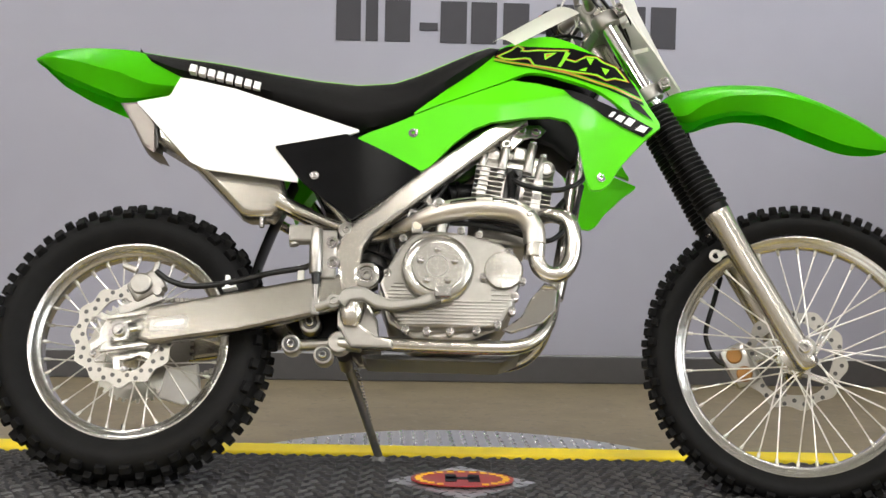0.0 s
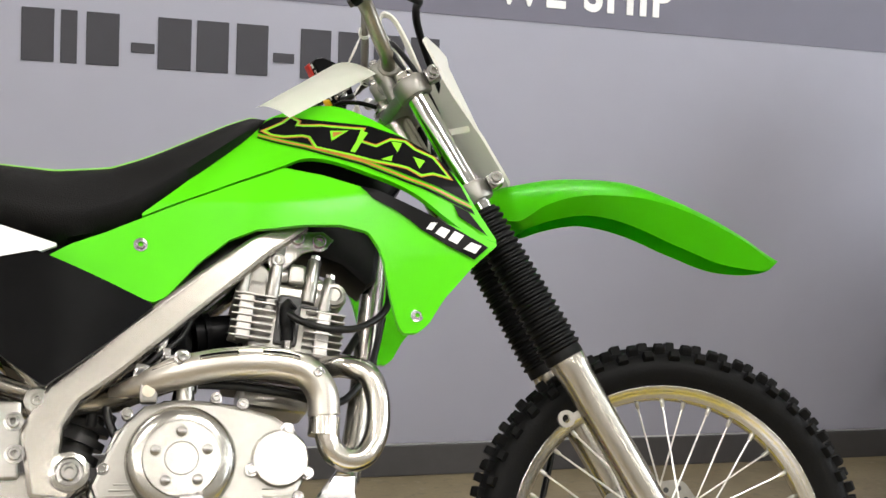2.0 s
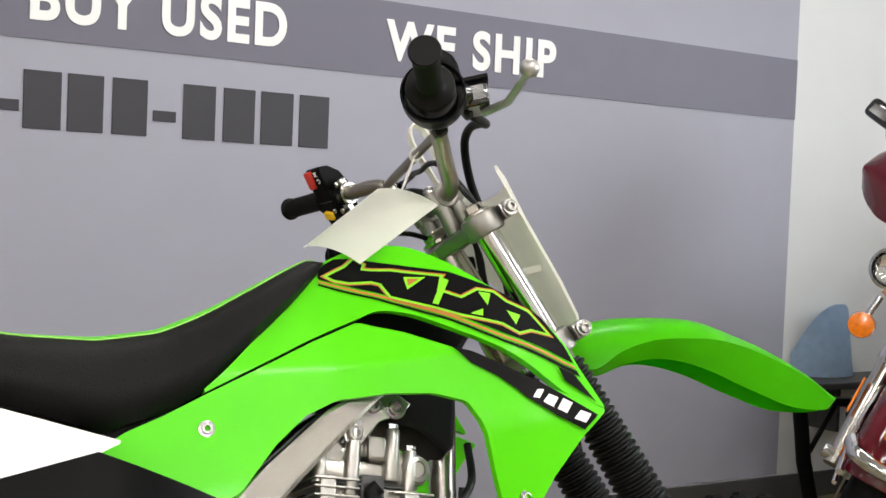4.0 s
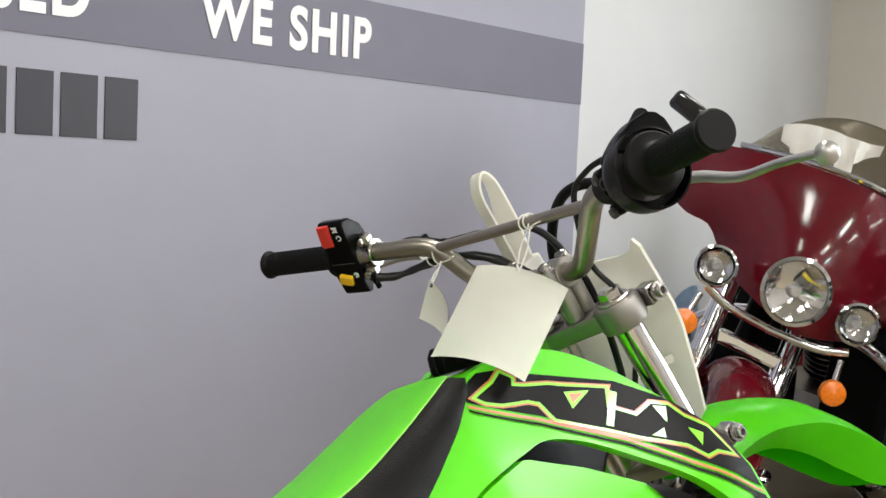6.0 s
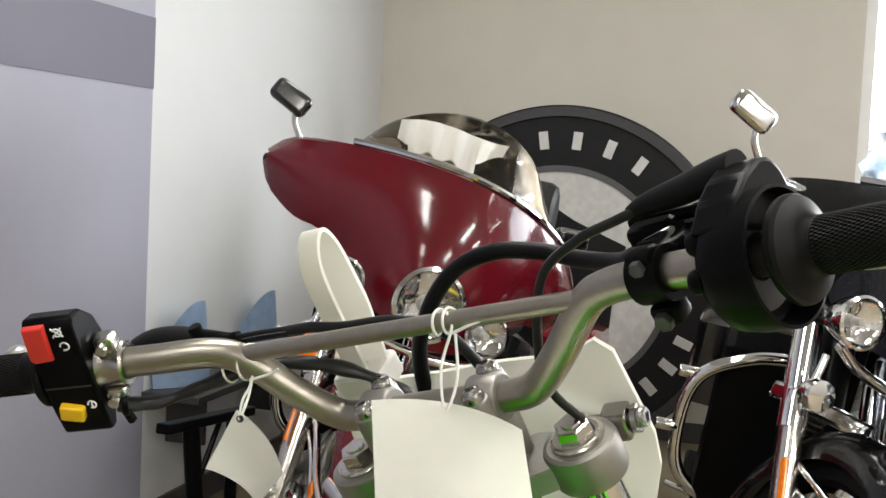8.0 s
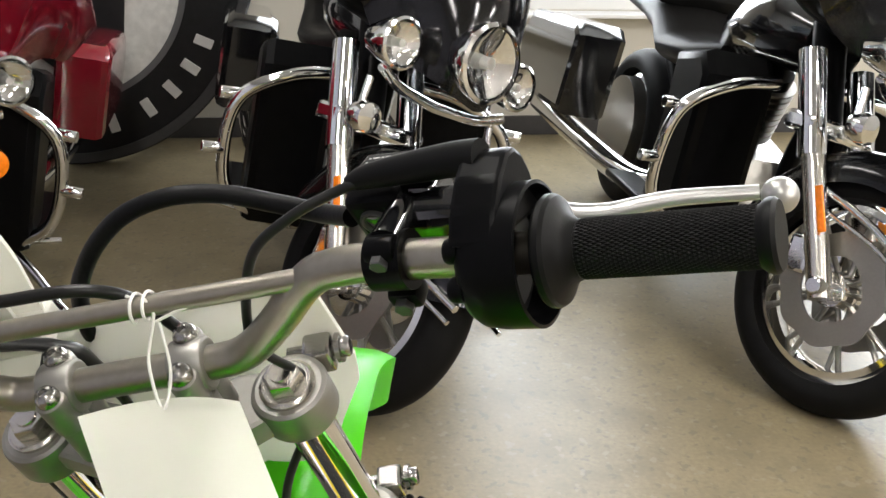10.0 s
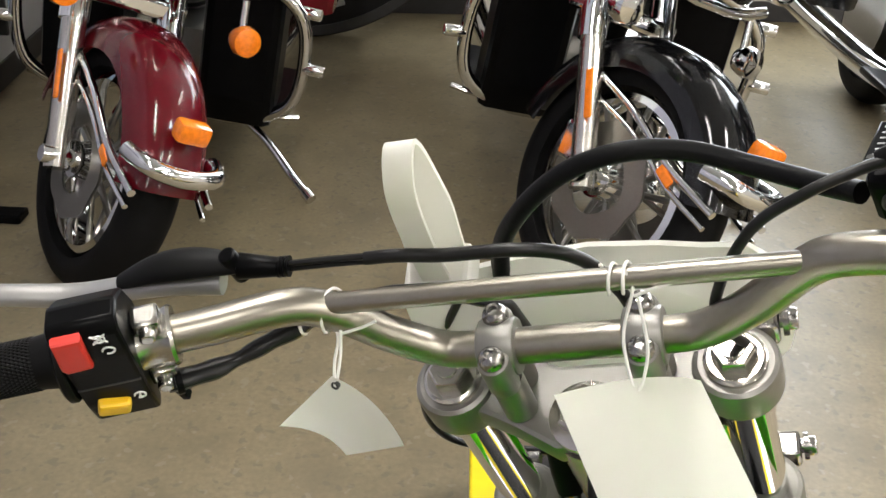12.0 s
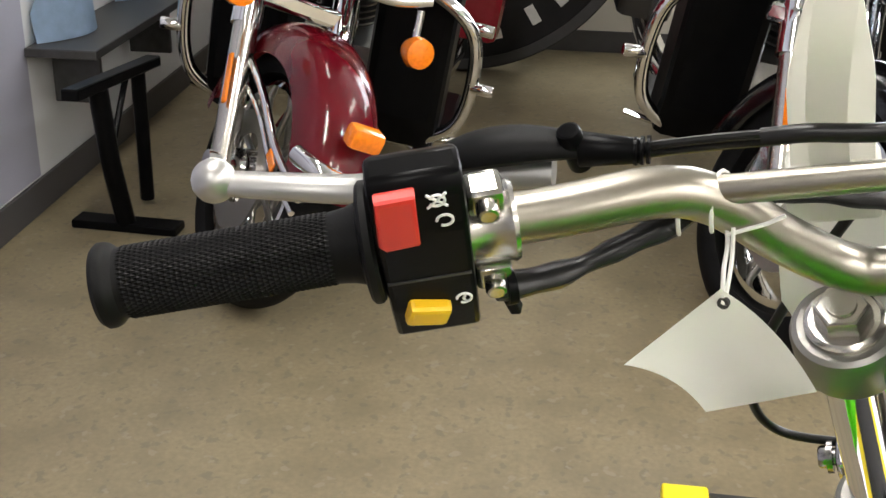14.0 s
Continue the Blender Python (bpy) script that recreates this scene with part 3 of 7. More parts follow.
def knobs(wheel, r_rim, r_out, half, rows):
    """Tread blocks round the tyre, one mesh for each row: (offset across, count, length, width, height, phase)."""
    h = (r_out - 0.011 - r_rim) / 2
    rc = r_rim + h
    for off, count, ln, wd, ht, ph in rows:
        bm = B()
        vs = [bm.verts.new(c) for c in ((-0.006, -ln / 2, -wd / 2), (-0.006, ln / 2, -wd / 2), (-0.006, ln / 2, wd / 2), (-0.006, -ln / 2, wd / 2), (ht * 0.8, -ln * 0.44, -wd * 0.45), (ht * 0.8, ln * 0.44, -wd * 0.45), (ht * 0.8, ln * 0.44, wd * 0.45), (ht * 0.8, -ln * 0.44, wd * 0.45), (ht, -ln * 0.36, -wd * 0.37), (ht, ln * 0.36, -wd * 0.37), (ht, ln * 0.36, wd * 0.37), (ht, -ln * 0.36, wd * 0.37))]
        for f in ((0, 1, 5, 4), (1, 2, 6, 5), (2, 3, 7, 6), (3, 0, 4, 7), (4, 5, 9, 8), (5, 6, 10, 9), (6, 7, 11, 10), (7, 4, 8, 11), (8, 9, 10, 11)):
            bm.faces.new([vs[x] for x in f])
        a = off / half
        nx, nz = math.cos(a * 1.05), math.sin(a * 1.05)
        r0, z0 = rc + h * nx, half * nz
        me = None
        for i in range(count):
            th = 2 * math.pi * (i + ph) / count
            q = Matrix.Rotation(th, 4, "Z") @ Matrix.Translation((r0, 0, z0)) @ Matrix.Rotation(-math.atan2(nz, nx), 4, "Y") @ Matrix.Diagonal((0.9 + 0.2 * random.random(), 0.94 + 0.12 * random.random(), 1, 1))
            if me is None:
                me = part("tread_knob", bm, RUBBER, wheel, "", q, 30).data
            else:
                share("tread_knob", me, wheel, q)


def rim_mesh(r, half):
    """A spoked alloy rim turned round z, outer edge radius r."""
    bm = B()
    prof = [(r, -half + 0.003), (r - 0.010, -half + 0.005), (r - 0.016, -half * 0.3), (r - 0.016, half * 0.3), (r - 0.010, half - 0.005), (r, half - 0.003), (r - 0.001, half),
            (r - 0.004, half + 0.0005), (r - 0.0065, half - 0.001), (r - 0.011, half * 0.80), (r - 0.015, half * 0.62), (r - 0.021, half * 0.50), (r - 0.023, half * 0.3), (r - 0.023, -half * 0.3), (r - 0.021, -half * 0.50), (r - 0.015, -half * 0.62), (r - 0.011, -half * 0.80), (r - 0.0065, -half + 0.001), (r - 0.004, -half - 0.0005), (r - 0.001, -half)]
    lathe(bm, prof, 96, closed=True)
    return bm


def spokes(wheel, n, r_hub, z_hub, r_rim):
    """Laced spokes with nipples, one mesh shared by all."""
    bm = B()
    lace = radians(42)
    a0 = Vector((r_hub * math.cos(lace), r_hub * math.sin(lace), z_hub))
    a1 = Vector((r_rim, 0, 0.004))
    rod(bm, a0, a1, 0.0015, seg=8)
    d = (a1 - a0).normalized()
    rod(bm, a1 - d * 0.014, a1 + d * 0.002, 0.0030, 0.0034, seg=8)
    first = part("spoke", bm, SPOKEM, wheel, smooth=40)
    me = first.data
    flip = Matrix.Diagonal((1, 1, -1, 1))
    swap = Matrix.Diagonal((1, -1, 1, 1))
    for i in range(n):
        q = Matrix.Rotation(2 * math.pi * i / n, 4, "Z")
        if (i // 2) % 2:
            q = q @ swap
        if i % 2:
            q = q @ flip
        if i == 0:
            continue
        share("spoke", me, wheel, q)


def wavy_disc(r_in, r_out, h, lobes, holes):
    """A brake disc with a scalloped edge and drilled dark holes set into both faces."""
    bm = B()
    seg = lobes * 10
    rings = []
    for r, z, wav in ((r_in, -h, 0), (r_out, -h, 1), (r_out, h, 1), (r_in, h, 0)):
        ring = []
        for i in range(seg):
            a = 2 * math.pi * i / seg
            rr = r + (0.0045 * math.cos(lobes * a) if wav else 0.003 * math.cos(lobes * a / 2 + 1))
            ring.append(bm.verts.new((rr * math.cos(a), rr * math.sin(a), z)))
        rings.append(ring)
    for a, b in zip(rings, rings[1:] + rings[:1]):
        for i in range(seg):
            j = (i + 1) % seg
            bm.faces.new((a[i], a[j], b[j], b[i]))
    hb = []
    for k in range(holes):
        for r, ph in ((r_in + (r_out - r_in) * 0.32, 0.0), (r_in + (r_out - r_in) * 0.68, 0.5)):
            a = 2 * math.pi * (k + ph) / holes
            hb.append(((r * math.cos(a), r * math.sin(a), -h - 0.0004), (r * math.cos(a), r * math.sin(a), h + 0.0004)))
    return bm, hb


def hub_mesh(r_mid, r_fl, z_fl, half):
    return lathe(B(), [(0.012, -half), (0.020, -half), (0.022, -z_fl - 0.006), (r_fl, -z_fl - 0.003), (r_fl, -z_fl + 0.003), (r_mid, -z_fl + 0.010), (r_mid * 0.9, 0), (r_mid, z_fl - 0.010), (r_fl, z_fl - 0.003), (r_fl, z_fl + 0.003), (0.022, z_fl + 0.006), (0.020, half), (0.012, half)], 40)


# rear wheel: axis along the bike's width; z of the wheel's own frame points to the bike's right
RW = pose(0.004, 0, 0.272, 90, 0, 0)
rear = P("rear_wheel", rim_mesh(0.189, 0.031), RIMM, "aluminium spoked rear wheel with knobbly tyre", RW)
part("tyre", tyre_mesh(0.184, 0.272, 0.049), RUBBER, rear, "black knobbly rear tyre", smooth=35)
knobs(rear, 0.184, 0.272, 0.049, ((-0.0, 34, 0.019, 0.026, 0.0125, 0.0), (0.026, 34, 0.017, 0.017, 0.0125, 0.5), (-0.026, 34, 0.017, 0.017, 0.0125, 0.5), (0.048, 34, 0.021, 0.015, 0.011, 0.0), (-0.048, 34, 0.021, 0.015, 0.011, 0.0)))
part("hub", hub_mesh(0.026, 0.042, 0.032, 0.055), ALU, rear)
spokes(rear, 32, 0.040, 0.031, 0.170)
db, hb = wavy_disc(0.068, 0.094, 0.0018, 12, 18)
rd = part("brake_disc", db, DISC, rear, "wavy drilled steel brake disc", pose(0, 0, 0.062))
for ha, hz in hb:
    part("disc_hole", rod(B(), ha, hz, 0.0042, seg=12), DARKM, rear, "", pose(0, 0, 0.062))
bm = B()
for k in range(6):
    a = radians(60 * k + 20)
    part("carrier_arm", box(B(), (0.054 * math.cos(a), 0.054 * math.sin(a), 0.060), (0.036, 0.013, 0.003), 0.001, pose(0, 0, 0, 0, 0, 60 * k + 38)), ALU, rear)
ring_box(bm, 0.030, 0.046, 0.002, 40, pose(0, 0, 0.058))
part("disc_carrier", bm, ALU, rear)
for k in range(6):
    a = radians(60 * k + 34)
    part("disc_bolt", bolt(B(), (0.066 * math.cos(a), 0.066 * math.sin(a), 0.0615), (0, 0, 1), 0.005, 0.004), ZINC, rear)
bm = B()
lathe(bm, [(0.045, -0.058), (0.098, -0.058), (0.098, -0.053), (0.045, -0.053)], 64, closed=True)
for k in range(46):
    a = 2 * math.pi * k / 46
    box(bm, (0.101 * math.cos(a), 0.101 * math.sin(a), -0.0555), (0.008, 0.006, 0.005), 0, pose(0, 0, 0, 0, 0, math.degrees(a)))
part("sprocket", bm, DISC, rear, "steel rear sprocket")
bm = B()
rod(bm, (0.183, 0.004, 0), (0.155, 0.004, 0), 0.0035, seg=10)
part("valve", bm, DARKM, rear, "", pose(0, 0, 0, 0, 0, -92))

# front wheel, turned with the fork
FW = ST @ pose(0.008, 0, -0.772, 90, 0, 0)
front = P("front_wheel", rim_mesh(0.230, 0.024), RIMM, "aluminium spoked front wheel with knobbly tyre", FW)
part("tyre", tyre_mesh(0.225, 0.2915, 0.039), RUBBER, front, "black knobbly front tyre", smooth=35)
knobs(front, 0.225, 0.2915, 0.039, ((0.0, 44, 0.014, 0.022, 0.0115, 0.0), (0.022, 44, 0.016, 0.014, 0.0115, 0.5), (-0.022, 44, 0.016, 0.014, 0.0115, 0.5), (0.039, 44, 0.016, 0.012, 0.010, 0.0), (-0.039, 44, 0.016, 0.012, 0.010, 0.0)))
part("hub", hub_mesh(0.018, 0.033, 0.030, 0.058), ALU, front)
spokes(front, 36, 0.031, 0.029, 0.211)
db, hb = wavy_disc(0.072, 0.096, 0.0017, 10, 15)
fd = part("brake_disc", db, DISC, front, "wavy drilled steel front brake disc", pose(0, 0, -0.052))
for ha, hz in hb:
    part("disc_hole", rod(B(), ha, hz, 0.0042, seg=12), DARKM, front, "", pose(0, 0, -0.052))
bm = B()
for k in range(5):
    a = radians(72 * k)
    box(bm, (0.052 * math.cos(a), 0.052 * math.sin(a), -0.050), (0.05, 0.012, 0.003), 0.001, pose(0, 0, 0, 0, 0, 72 * k + 25))
part("disc_carrier", bm, ALU, front)

# fork legs, gaiters, clamps


def leg_u(w):
    return 0.006 + 0.006 * w


for s in (-1, 1):
    v = 0.088 * s
    bm = rod(B(), (leg_u(-0.008), v, -0.008), (leg_u(-0.30), v, -0.30), 0.0165, seg=28)
    P("fork_tube", bm, CHROME, "chrome fork tube", ST)
    bm = B()
    prof = []
    n = 22
    for k in range(n):
        w = -0.236 - k * 0.0103
        r = 0.0222 + 0.0050 * k / n
        prof += [(r, w), (r + 0.0042, w - 0.0026), (r + 0.0042, w - 0.0052), (r, w - 0.0080)]
    prof += [(0.028, -0.468), (0.028, -0.474), (0.02, -0.474)]
    prof = [(0.018, -0.232), (0.0225, -0.233)] + prof
    lathe(bm, prof, 30, Matrix.Translation((leg_u(-0.35), v, 0)) @ Matrix.Rotation(math.atan(0.006), 4, "Y"))
    P("fork_gaiter", bm, GAITER, "black ribbed rubber fork gaiter", ST, smooth=50)
    bm = B()
    lathe(bm, [(0.0255, -0.470), (0.0265, -0.476), (0.0262, -0.486), (0.0240, -0.500), (0.0232, -0.56), (0.0230, -0.790), (0.0215, -0.802), (0.016, -0.808)], 32, Matrix.Translation((leg_u(-0.6), v, 0)))
    P("fork_lower", bm, SILVERP, "silver fork lower leg", ST)
    bm = B()
    box(bm, (0.012, v * 1.02, -0.772), (0.036, 0.030, 0.036), 0.008)
    rod(bm, (0.016, v - s * 0.012, -0.772), (0.016, v + s * 0.024, -0.772), 0.016, seg=24, bevel=0.002)
    P("axle_lug", bm, CAST, "", ST)
    bm = bolt(B(), (0.010, v + s * 0.026, -0.772), (0, s, 0), 0.0105, 0.008)
    P("axle_nut", bm, ZINC, "", ST)
bm = B()
ring_box(bm, 0.006, 0.012, 0.004, 16, pose(-0.040, -0.086, -0.545, 90))
box(bm, (-0.026, -0.086, -0.548), (0.02, 0.006, 0.010))
P("hose_tab", bm, CAST, "", ST)


def clamp(w, thick, name):
    bm = B()
    out = [(0.020, -0.088), (0.022, -0.05), (0.010, -0.02), (0.010, 0.02), (0.022, 0.05), (0.020, 0.088), (-0.012, 0.088), (-0.030, 0.05), (-0.048, 0.02), (-0.048, -0.02), (-0.030, -0.05), (-0.012, -0.088)]
    slab(bm, out, 0, thick * 0.7, 0.004)
    for vv in bm.verts:
        vv.co = Vector((vv.co.x + 0.004, vv.co.z, w - thick * 0.35 + vv.co.y))
    for s in (-1, 1):
        rod(bm, (leg_u(w), 0.088 * s, w - thick / 2), (leg_u(w), 0.088 * s, w + thick / 2), 0.0265, seg=36, bevel=0.004)
    return P(name, bm, SATIN, "cast aluminium fork clamp", ST)


clamp(-0.025, 0.030, "upper_fork_clamp")
clamp(-0.205, 0.030, "lower_fork_clamp")
for s in (-1, 1):
    bm = B()
    lathe(bm, [(0.0190, 0.001), (0.0190, 0.0045), (0.0165, 0.0065), (0.0165, 0.0065)], 28, Matrix.Translation((leg_u(0), 0.088 * s, -0.012)))
    rod(bm, (leg_u(0), 0.088 * s, -0.006), (leg_u(0), 0.088 * s, 0.004), 0.0138, 0.0130, seg=6, bevel=0.0014)
    rod(bm, (leg_u(0), 0.088 * s, 0.003), (leg_u(0), 0.088 * s, 0.0055), 0.0075, 0.0068, seg=18)
    P("fork_cap", bm, STEEL, "bright hexagonal fork cap", ST)
    for w in ((-0.024, -0.205) if s < 0 else (-0.205,)):
        bm = rod(B(), (0.040, 0.082 * s, w), (0.040, 0.120 * s, w), 0.0055, seg=14)
        bolt(bm, (0.040, 0.118 * s, w), (0, s, 0), 0.0075, 0.007)
        box(bm, (0.038, 0.104 * s, w), (0.020, 0.020, 0.022), 0.003)
        P("pinch_bolt", bm, ZINC, "", ST)
bm = lathe(B(), [(0.009, 0.002), (0.0235, 0.002), (0.0235, 0.006), (0.018, 0.008), (0.009, 0.008)], 28, Matrix.Translation((-0.026, 0, -0.014)), closed=True)
rings = []
for r, z in ((0.0175, 0.008), (0.0175, 0.0165), (0.0155, 0.0185), (0.0095, 0.0185), (0.0090, 0.008)):
    rings.append([bm.verts.new((-0.026 + r * math.cos(math.pi * k / 3), r * math.sin(math.pi * k / 3), z - 0.014)) for k in range(6)])
for a, b in zip(rings, rings[1:]):
    for i in range(6):
        bm.faces.new((a[i], a[(i + 1) % 6], b[(i + 1) % 6], b[i]))
P("stem_nut", bm, STEEL, "bright hollow steering stem nut", ST)
P("stem_bore", rod(B(), (-0.026, 0, -0.012), (-0.026, 0, -0.004), 0.0092, seg=20), BLACKP, "", ST)
bm = rod(B(), (-0.026, 0, -0.02), (-0.026, 0, -0.20), 0.024, seg=28)
P("head_tube", bm, SILVERP, "", ST)

# handlebar
BARZ = 0.036


def bar_pts():
    left = [(0.000, 0.0, BARZ), (0.000, 0.060, BARZ), (0.000, 0.082, BARZ + 0.006), (-0.002, 0.104, BARZ + 0.030), (-0.004, 0.127, BARZ + 0.062), (-0.010, 0.148, BARZ + 0.078), (-0.028, 0.190, BARZ + 0.092), (-0.056, 0.270, BARZ + 0.115), (-0.0845, 0.359, BARZ + 0.136)]
    right = [(0.000, 0.056, BARZ), (0.000, 0.080, BARZ + 0.005), (-0.002, 0.107, BARZ + 0.029), (-0.002, 0.137, BARZ + 0.061), (-0.006, 0.158, BARZ + 0.073), (-0.016, 0.196, BARZ + 0.081), (-0.042, 0.282, BARZ + 0.096), (-0.0675, 0.378, BARZ + 0.113)]
    return [(u, -v, w) for u, v, w in reversed(right)] + left


BARP = spline(bar_pts(), 8)
P("handlebar", sweep(B(), BARP, 0.0111, 18), BARM, "brushed steel handlebar with a cross brace", ST)


def on_bar(v):
    """Point and outward direction of the bar at the width v."""
    i = next(k for k in range(len(BARP) - 1) if BARP[k].y <= v <= BARP[k + 1].y)
    a, b = BARP[i], BARP[i + 1]
    d = (BARP[min(i + 3, len(BARP) - 1)] - BARP[max(i - 2, 0)]).normalized()
    return a.lerp(b, (v - a.y) / (b.y - a.y)), d if v > 0 else -d


P("cross_brace", rod(B(), (-0.003, -0.144, 0.1015), (-0.004, 0.129, 0.105), 0.0064, seg=14), BARM, "", ST)
for s in (-1, 1):
    v = 0.043 * s
    bm = B()
    rod(bm, (0.0, v - 0.0115, BARZ), (0.0, v + 0.0115, BARZ), 0.0175, seg=28, bevel=0.002)
    for u in (-0.017, 0.0125):
        rod(bm, (u, v, BARZ - 0.016), (u, v, BARZ + 0.013), 0.0098, seg=20, bevel=0.002)
    box(bm, (-0.002, v, BARZ - 0.002), (0.030, 0.020, 0.024), 0.004)
    rod(bm, (-0.013, v, BARZ - 0.012), (-0.015, v, -0.014), 0.0108, seg=20)
    rod(bm, (0.008, v, BARZ - 0.012), (0.006, v, -0.014), 0.0100, seg=20)
    hc = P("bar_clamp", bm, SATIN, "aluminium handlebar clamp with two bolts", ST)
    for u in (-0.017, 0.0125):
        bm = lathe(B(), [(0.001, 0.0), (0.0078, 0.0), (0.0078, 0.0045), (0.0062, 0.0075), (0.0030, 0.0090), (0.0028, 0.0070), (0.001, 0.0070)], 20, Matrix.Translation((u, v, BARZ + 0.0125)))
        part("clamp_bolt", bm, ZINC, hc)


def along(v):
    """Frame on the bar at v: z points outward along the bar, x forward."""
    p, d = on_bar(v)
    x = Vector((1, 0, 0)) - d * d.x
    x.normalize()
    y = d.cross(x)
    return Matrix((( x.x, y.x, d.x, p.x), (x.y, y.y, d.y, p.y), (x.z, y.z, d.z, p.z), (0, 0, 0, 1)))


def grip(v0, collar, ln):
    q = along(v0)
    prof = list(collar)
    for k in range(30):
        z = 0.014 + k * (ln - 0.026) / 29
        prof.append((0.0145 if k % 2 else 0.0150, z))
    prof += [(0.0150, ln - 0.009), (0.0172, ln - 0.0065), (0.0180, ln - 0.0045), (0.0180, ln - 0.002), (0.0165, ln), (0.003, ln)]
    bm = lathe(B(), prof, 40)
    ob = P("grip", bm, GRIPR, "black knurled rubber handlebar grip", ST @ q, smooth=25)
    bm = B()
    for i in range(46):
        for k in range(38):
            a = 2 * math.pi * (i + 0.5 * (k % 2)) / 46
            z = 0.016 + k * 0.00225
            c = Vector((0.0149 * math.cos(a), 0.0149 * math.sin(a), z))
            n = Vector((math.cos(a), math.sin(a), 0))
            t = Vector((-math.sin(a), math.cos(a), 0))
            b0 = [bm.verts.new(c + t * p + Vector((0, 0, r))) for p, r in ((-0.0010, 0), (0, -0.0019), (0.0010, 0), (0, 0.0019))]
            top = bm.verts.new(c + n * 0.0006)
            for e, f in zip(b0, b0[1:] + b0[:1]):
                bm.faces.new((e, f, top))
    tagged(part("knurl", bm, GRIPR, ob, smooth=0), kind="stuff")
    return ob


grip(0.2575, [(0.0125, -0.004), (0.0245, -0.004), (0.0258, -0.0025), (0.0258, 0.0002), (0.0242, 0.0016), (0.0172, 0.0030), (0.0158, 0.0075), (0.0152, 0.012)], 0.112)
grip(-0.2805, [(0.0125, -0.004), (0.0272, -0.004), (0.0288, -0.002), (0.0288, 0.0010), (0.0275, 0.0032), (0.0235, 0.0052), (0.0190, 0.0078), (0.0165, 0.0105), (0.0152, 0.0140)], 0.110)

# ---- bodywork ----


def ysh(x, z):
    """Outer face of the right-hand shroud: narrow at the seat, flaring forward, tucked in towards the tank top and the lower lobe."""
    def step(lo, hi):
        k = max(0.0, min(1.0, (x - lo) / (hi - lo)))
        return k * k * (3 - 2 * k)

    y = 0.076 + 0.06 * (x - 0.525) + 0.070 * step(0.66, 0.93) - 0.30 * max(0.0, z - 0.745) - 0.26 * max(0.0, 0.655 - z) * step(0.6, 0.8)
    return -max(y, 0.03)


UP_TOP = curve([(0.5281, 0.7284), (0.5582, 0.753), (0.601, 0.7928), (0.6474, 0.8366), (0.6796, 0.8700), (0.700, 0.8880), (0.7386, 0.9010), (0.7881, 0.9000), (0.8316, 0.874), (0.8749, 0.8336), (0.922, 0.7889), (0.9447, 0.7555), (0.9624, 0.7187), (0.9893, 0.6699)], 6)
UP_BOT = curve([(0.5281, 0.7244), (0.604, 0.7576), (0.6627, 0.784), (0.7182, 0.8049), (0.7475, 0.8138), (0.7834, 0.8037), (0.8278, 0.7766), (0.8603, 0.755), (0.8928, 0.7293), (0.9214, 0.7026), (0.9461, 0.6836), (0.9892, 0.6668)], 6)
LO_TOP = [(0.4008, 0.6633), (0.4402, 0.6857), (0.4819, 0.7012), (0.526, 0.7208), (0.604, 0.7541), (0.6627, 0.7804), (0.7182, 0.8013), (0.7683, 0.7821), (0.8122, 0.7575), (0.8505, 0.7348), (0.9083, 0.6995), (0.9891, 0.6658)]
LO_BOT = [(0.4008, 0.6594), (0.47, 0.6337), (0.5437, 0.6048), (0.5599, 0.6116), (0.6032, 0.6603), (0.6425, 0.692), (0.6799, 0.7069), (0.7389, 0.7093), (0.7869, 0.7036), (0.8216, 0.6896), (0.8377, 0.6576), (0.8478, 0.6031), (0.8581, 0.5606), (0.8659, 0.5515), (0.8832, 0.5511), (0.8965, 0.5606), (0.9176, 0.5928), (0.9561, 0.634), (0.9889, 0.6617)]
for s in (-1, 1):
    def yy(x, z, s=s):
        k = max(0.0, min(1.0, (x - 0.68) / 0.20)) if s > 0 else 0.0
        return ysh(x, z) * -s + 0.012 * k * k * (3 - 2 * k)

    bm = shell(B(), UP_TOP, UP_BOT, yy, 0.012 * -s, 70, 10)
    if s > 0:
        for v in bm.verts:
            v.co.z += 0.030 * max(0.0, min(1.0, (v.co.x - 0.75) / 0.09))
    P("tank_shroud", bm, GREEN, "glossy green upper tank shroud")
    bm = shell(B(), LO_TOP, LO_BOT, yy, 0.010 * -s, 110, 16)
    if s > 0:
        bmesh.ops.translate(bm, verts=bm.verts[:], vec=(0.014, 0, 0.016))
    P("radiator_shroud", bm, GREEN, "glossy green lower side shroud")

# tank cover between the shrouds
bm = B()
secs = []
for x, zt, hw in ((0.650, 0.868, 0.030), (0.690, 0.897, 0.048), (0.740, 0.915, 0.060), (0.790, 0.921, 0.062), (0.840, 0.902, 0.066), (0.885, 0.866, 0.072)):
    ring = []
    for k in range(15):
        a = math.pi * k / 14
        w = max(0.0, math.cos(a)) * max(0.0, min(1.0, (x - 0.75) / 0.09))
        ring.append(bm.verts.new((x, hw * math.cos(a) + 0.030 * w, zt - 0.058 + 0.040 * math.sin(a) ** 0.7 + 0.020 * w)))
    secs.append(ring)
for a, b in zip(secs, secs[1:]):
    for i in range(14):
        bm.faces.new((a[i], a[i + 1], b[i + 1], b[i]))
for ring in (secs[0], secs[-1]):
    bm.faces.new(ring)
P("tank_cover", bm, GREEN, "green tank cover", smooth=60)
bm = lathe(B(), [(0.004, 0), (0.031, 0), (0.033, 0.004), (0.033, 0.020), (0.029, 0.028), (0.013, 0.032), (0.004, 0.032)], 36, pose(0.766, 0.012, 0.902, 0, -4, 0))
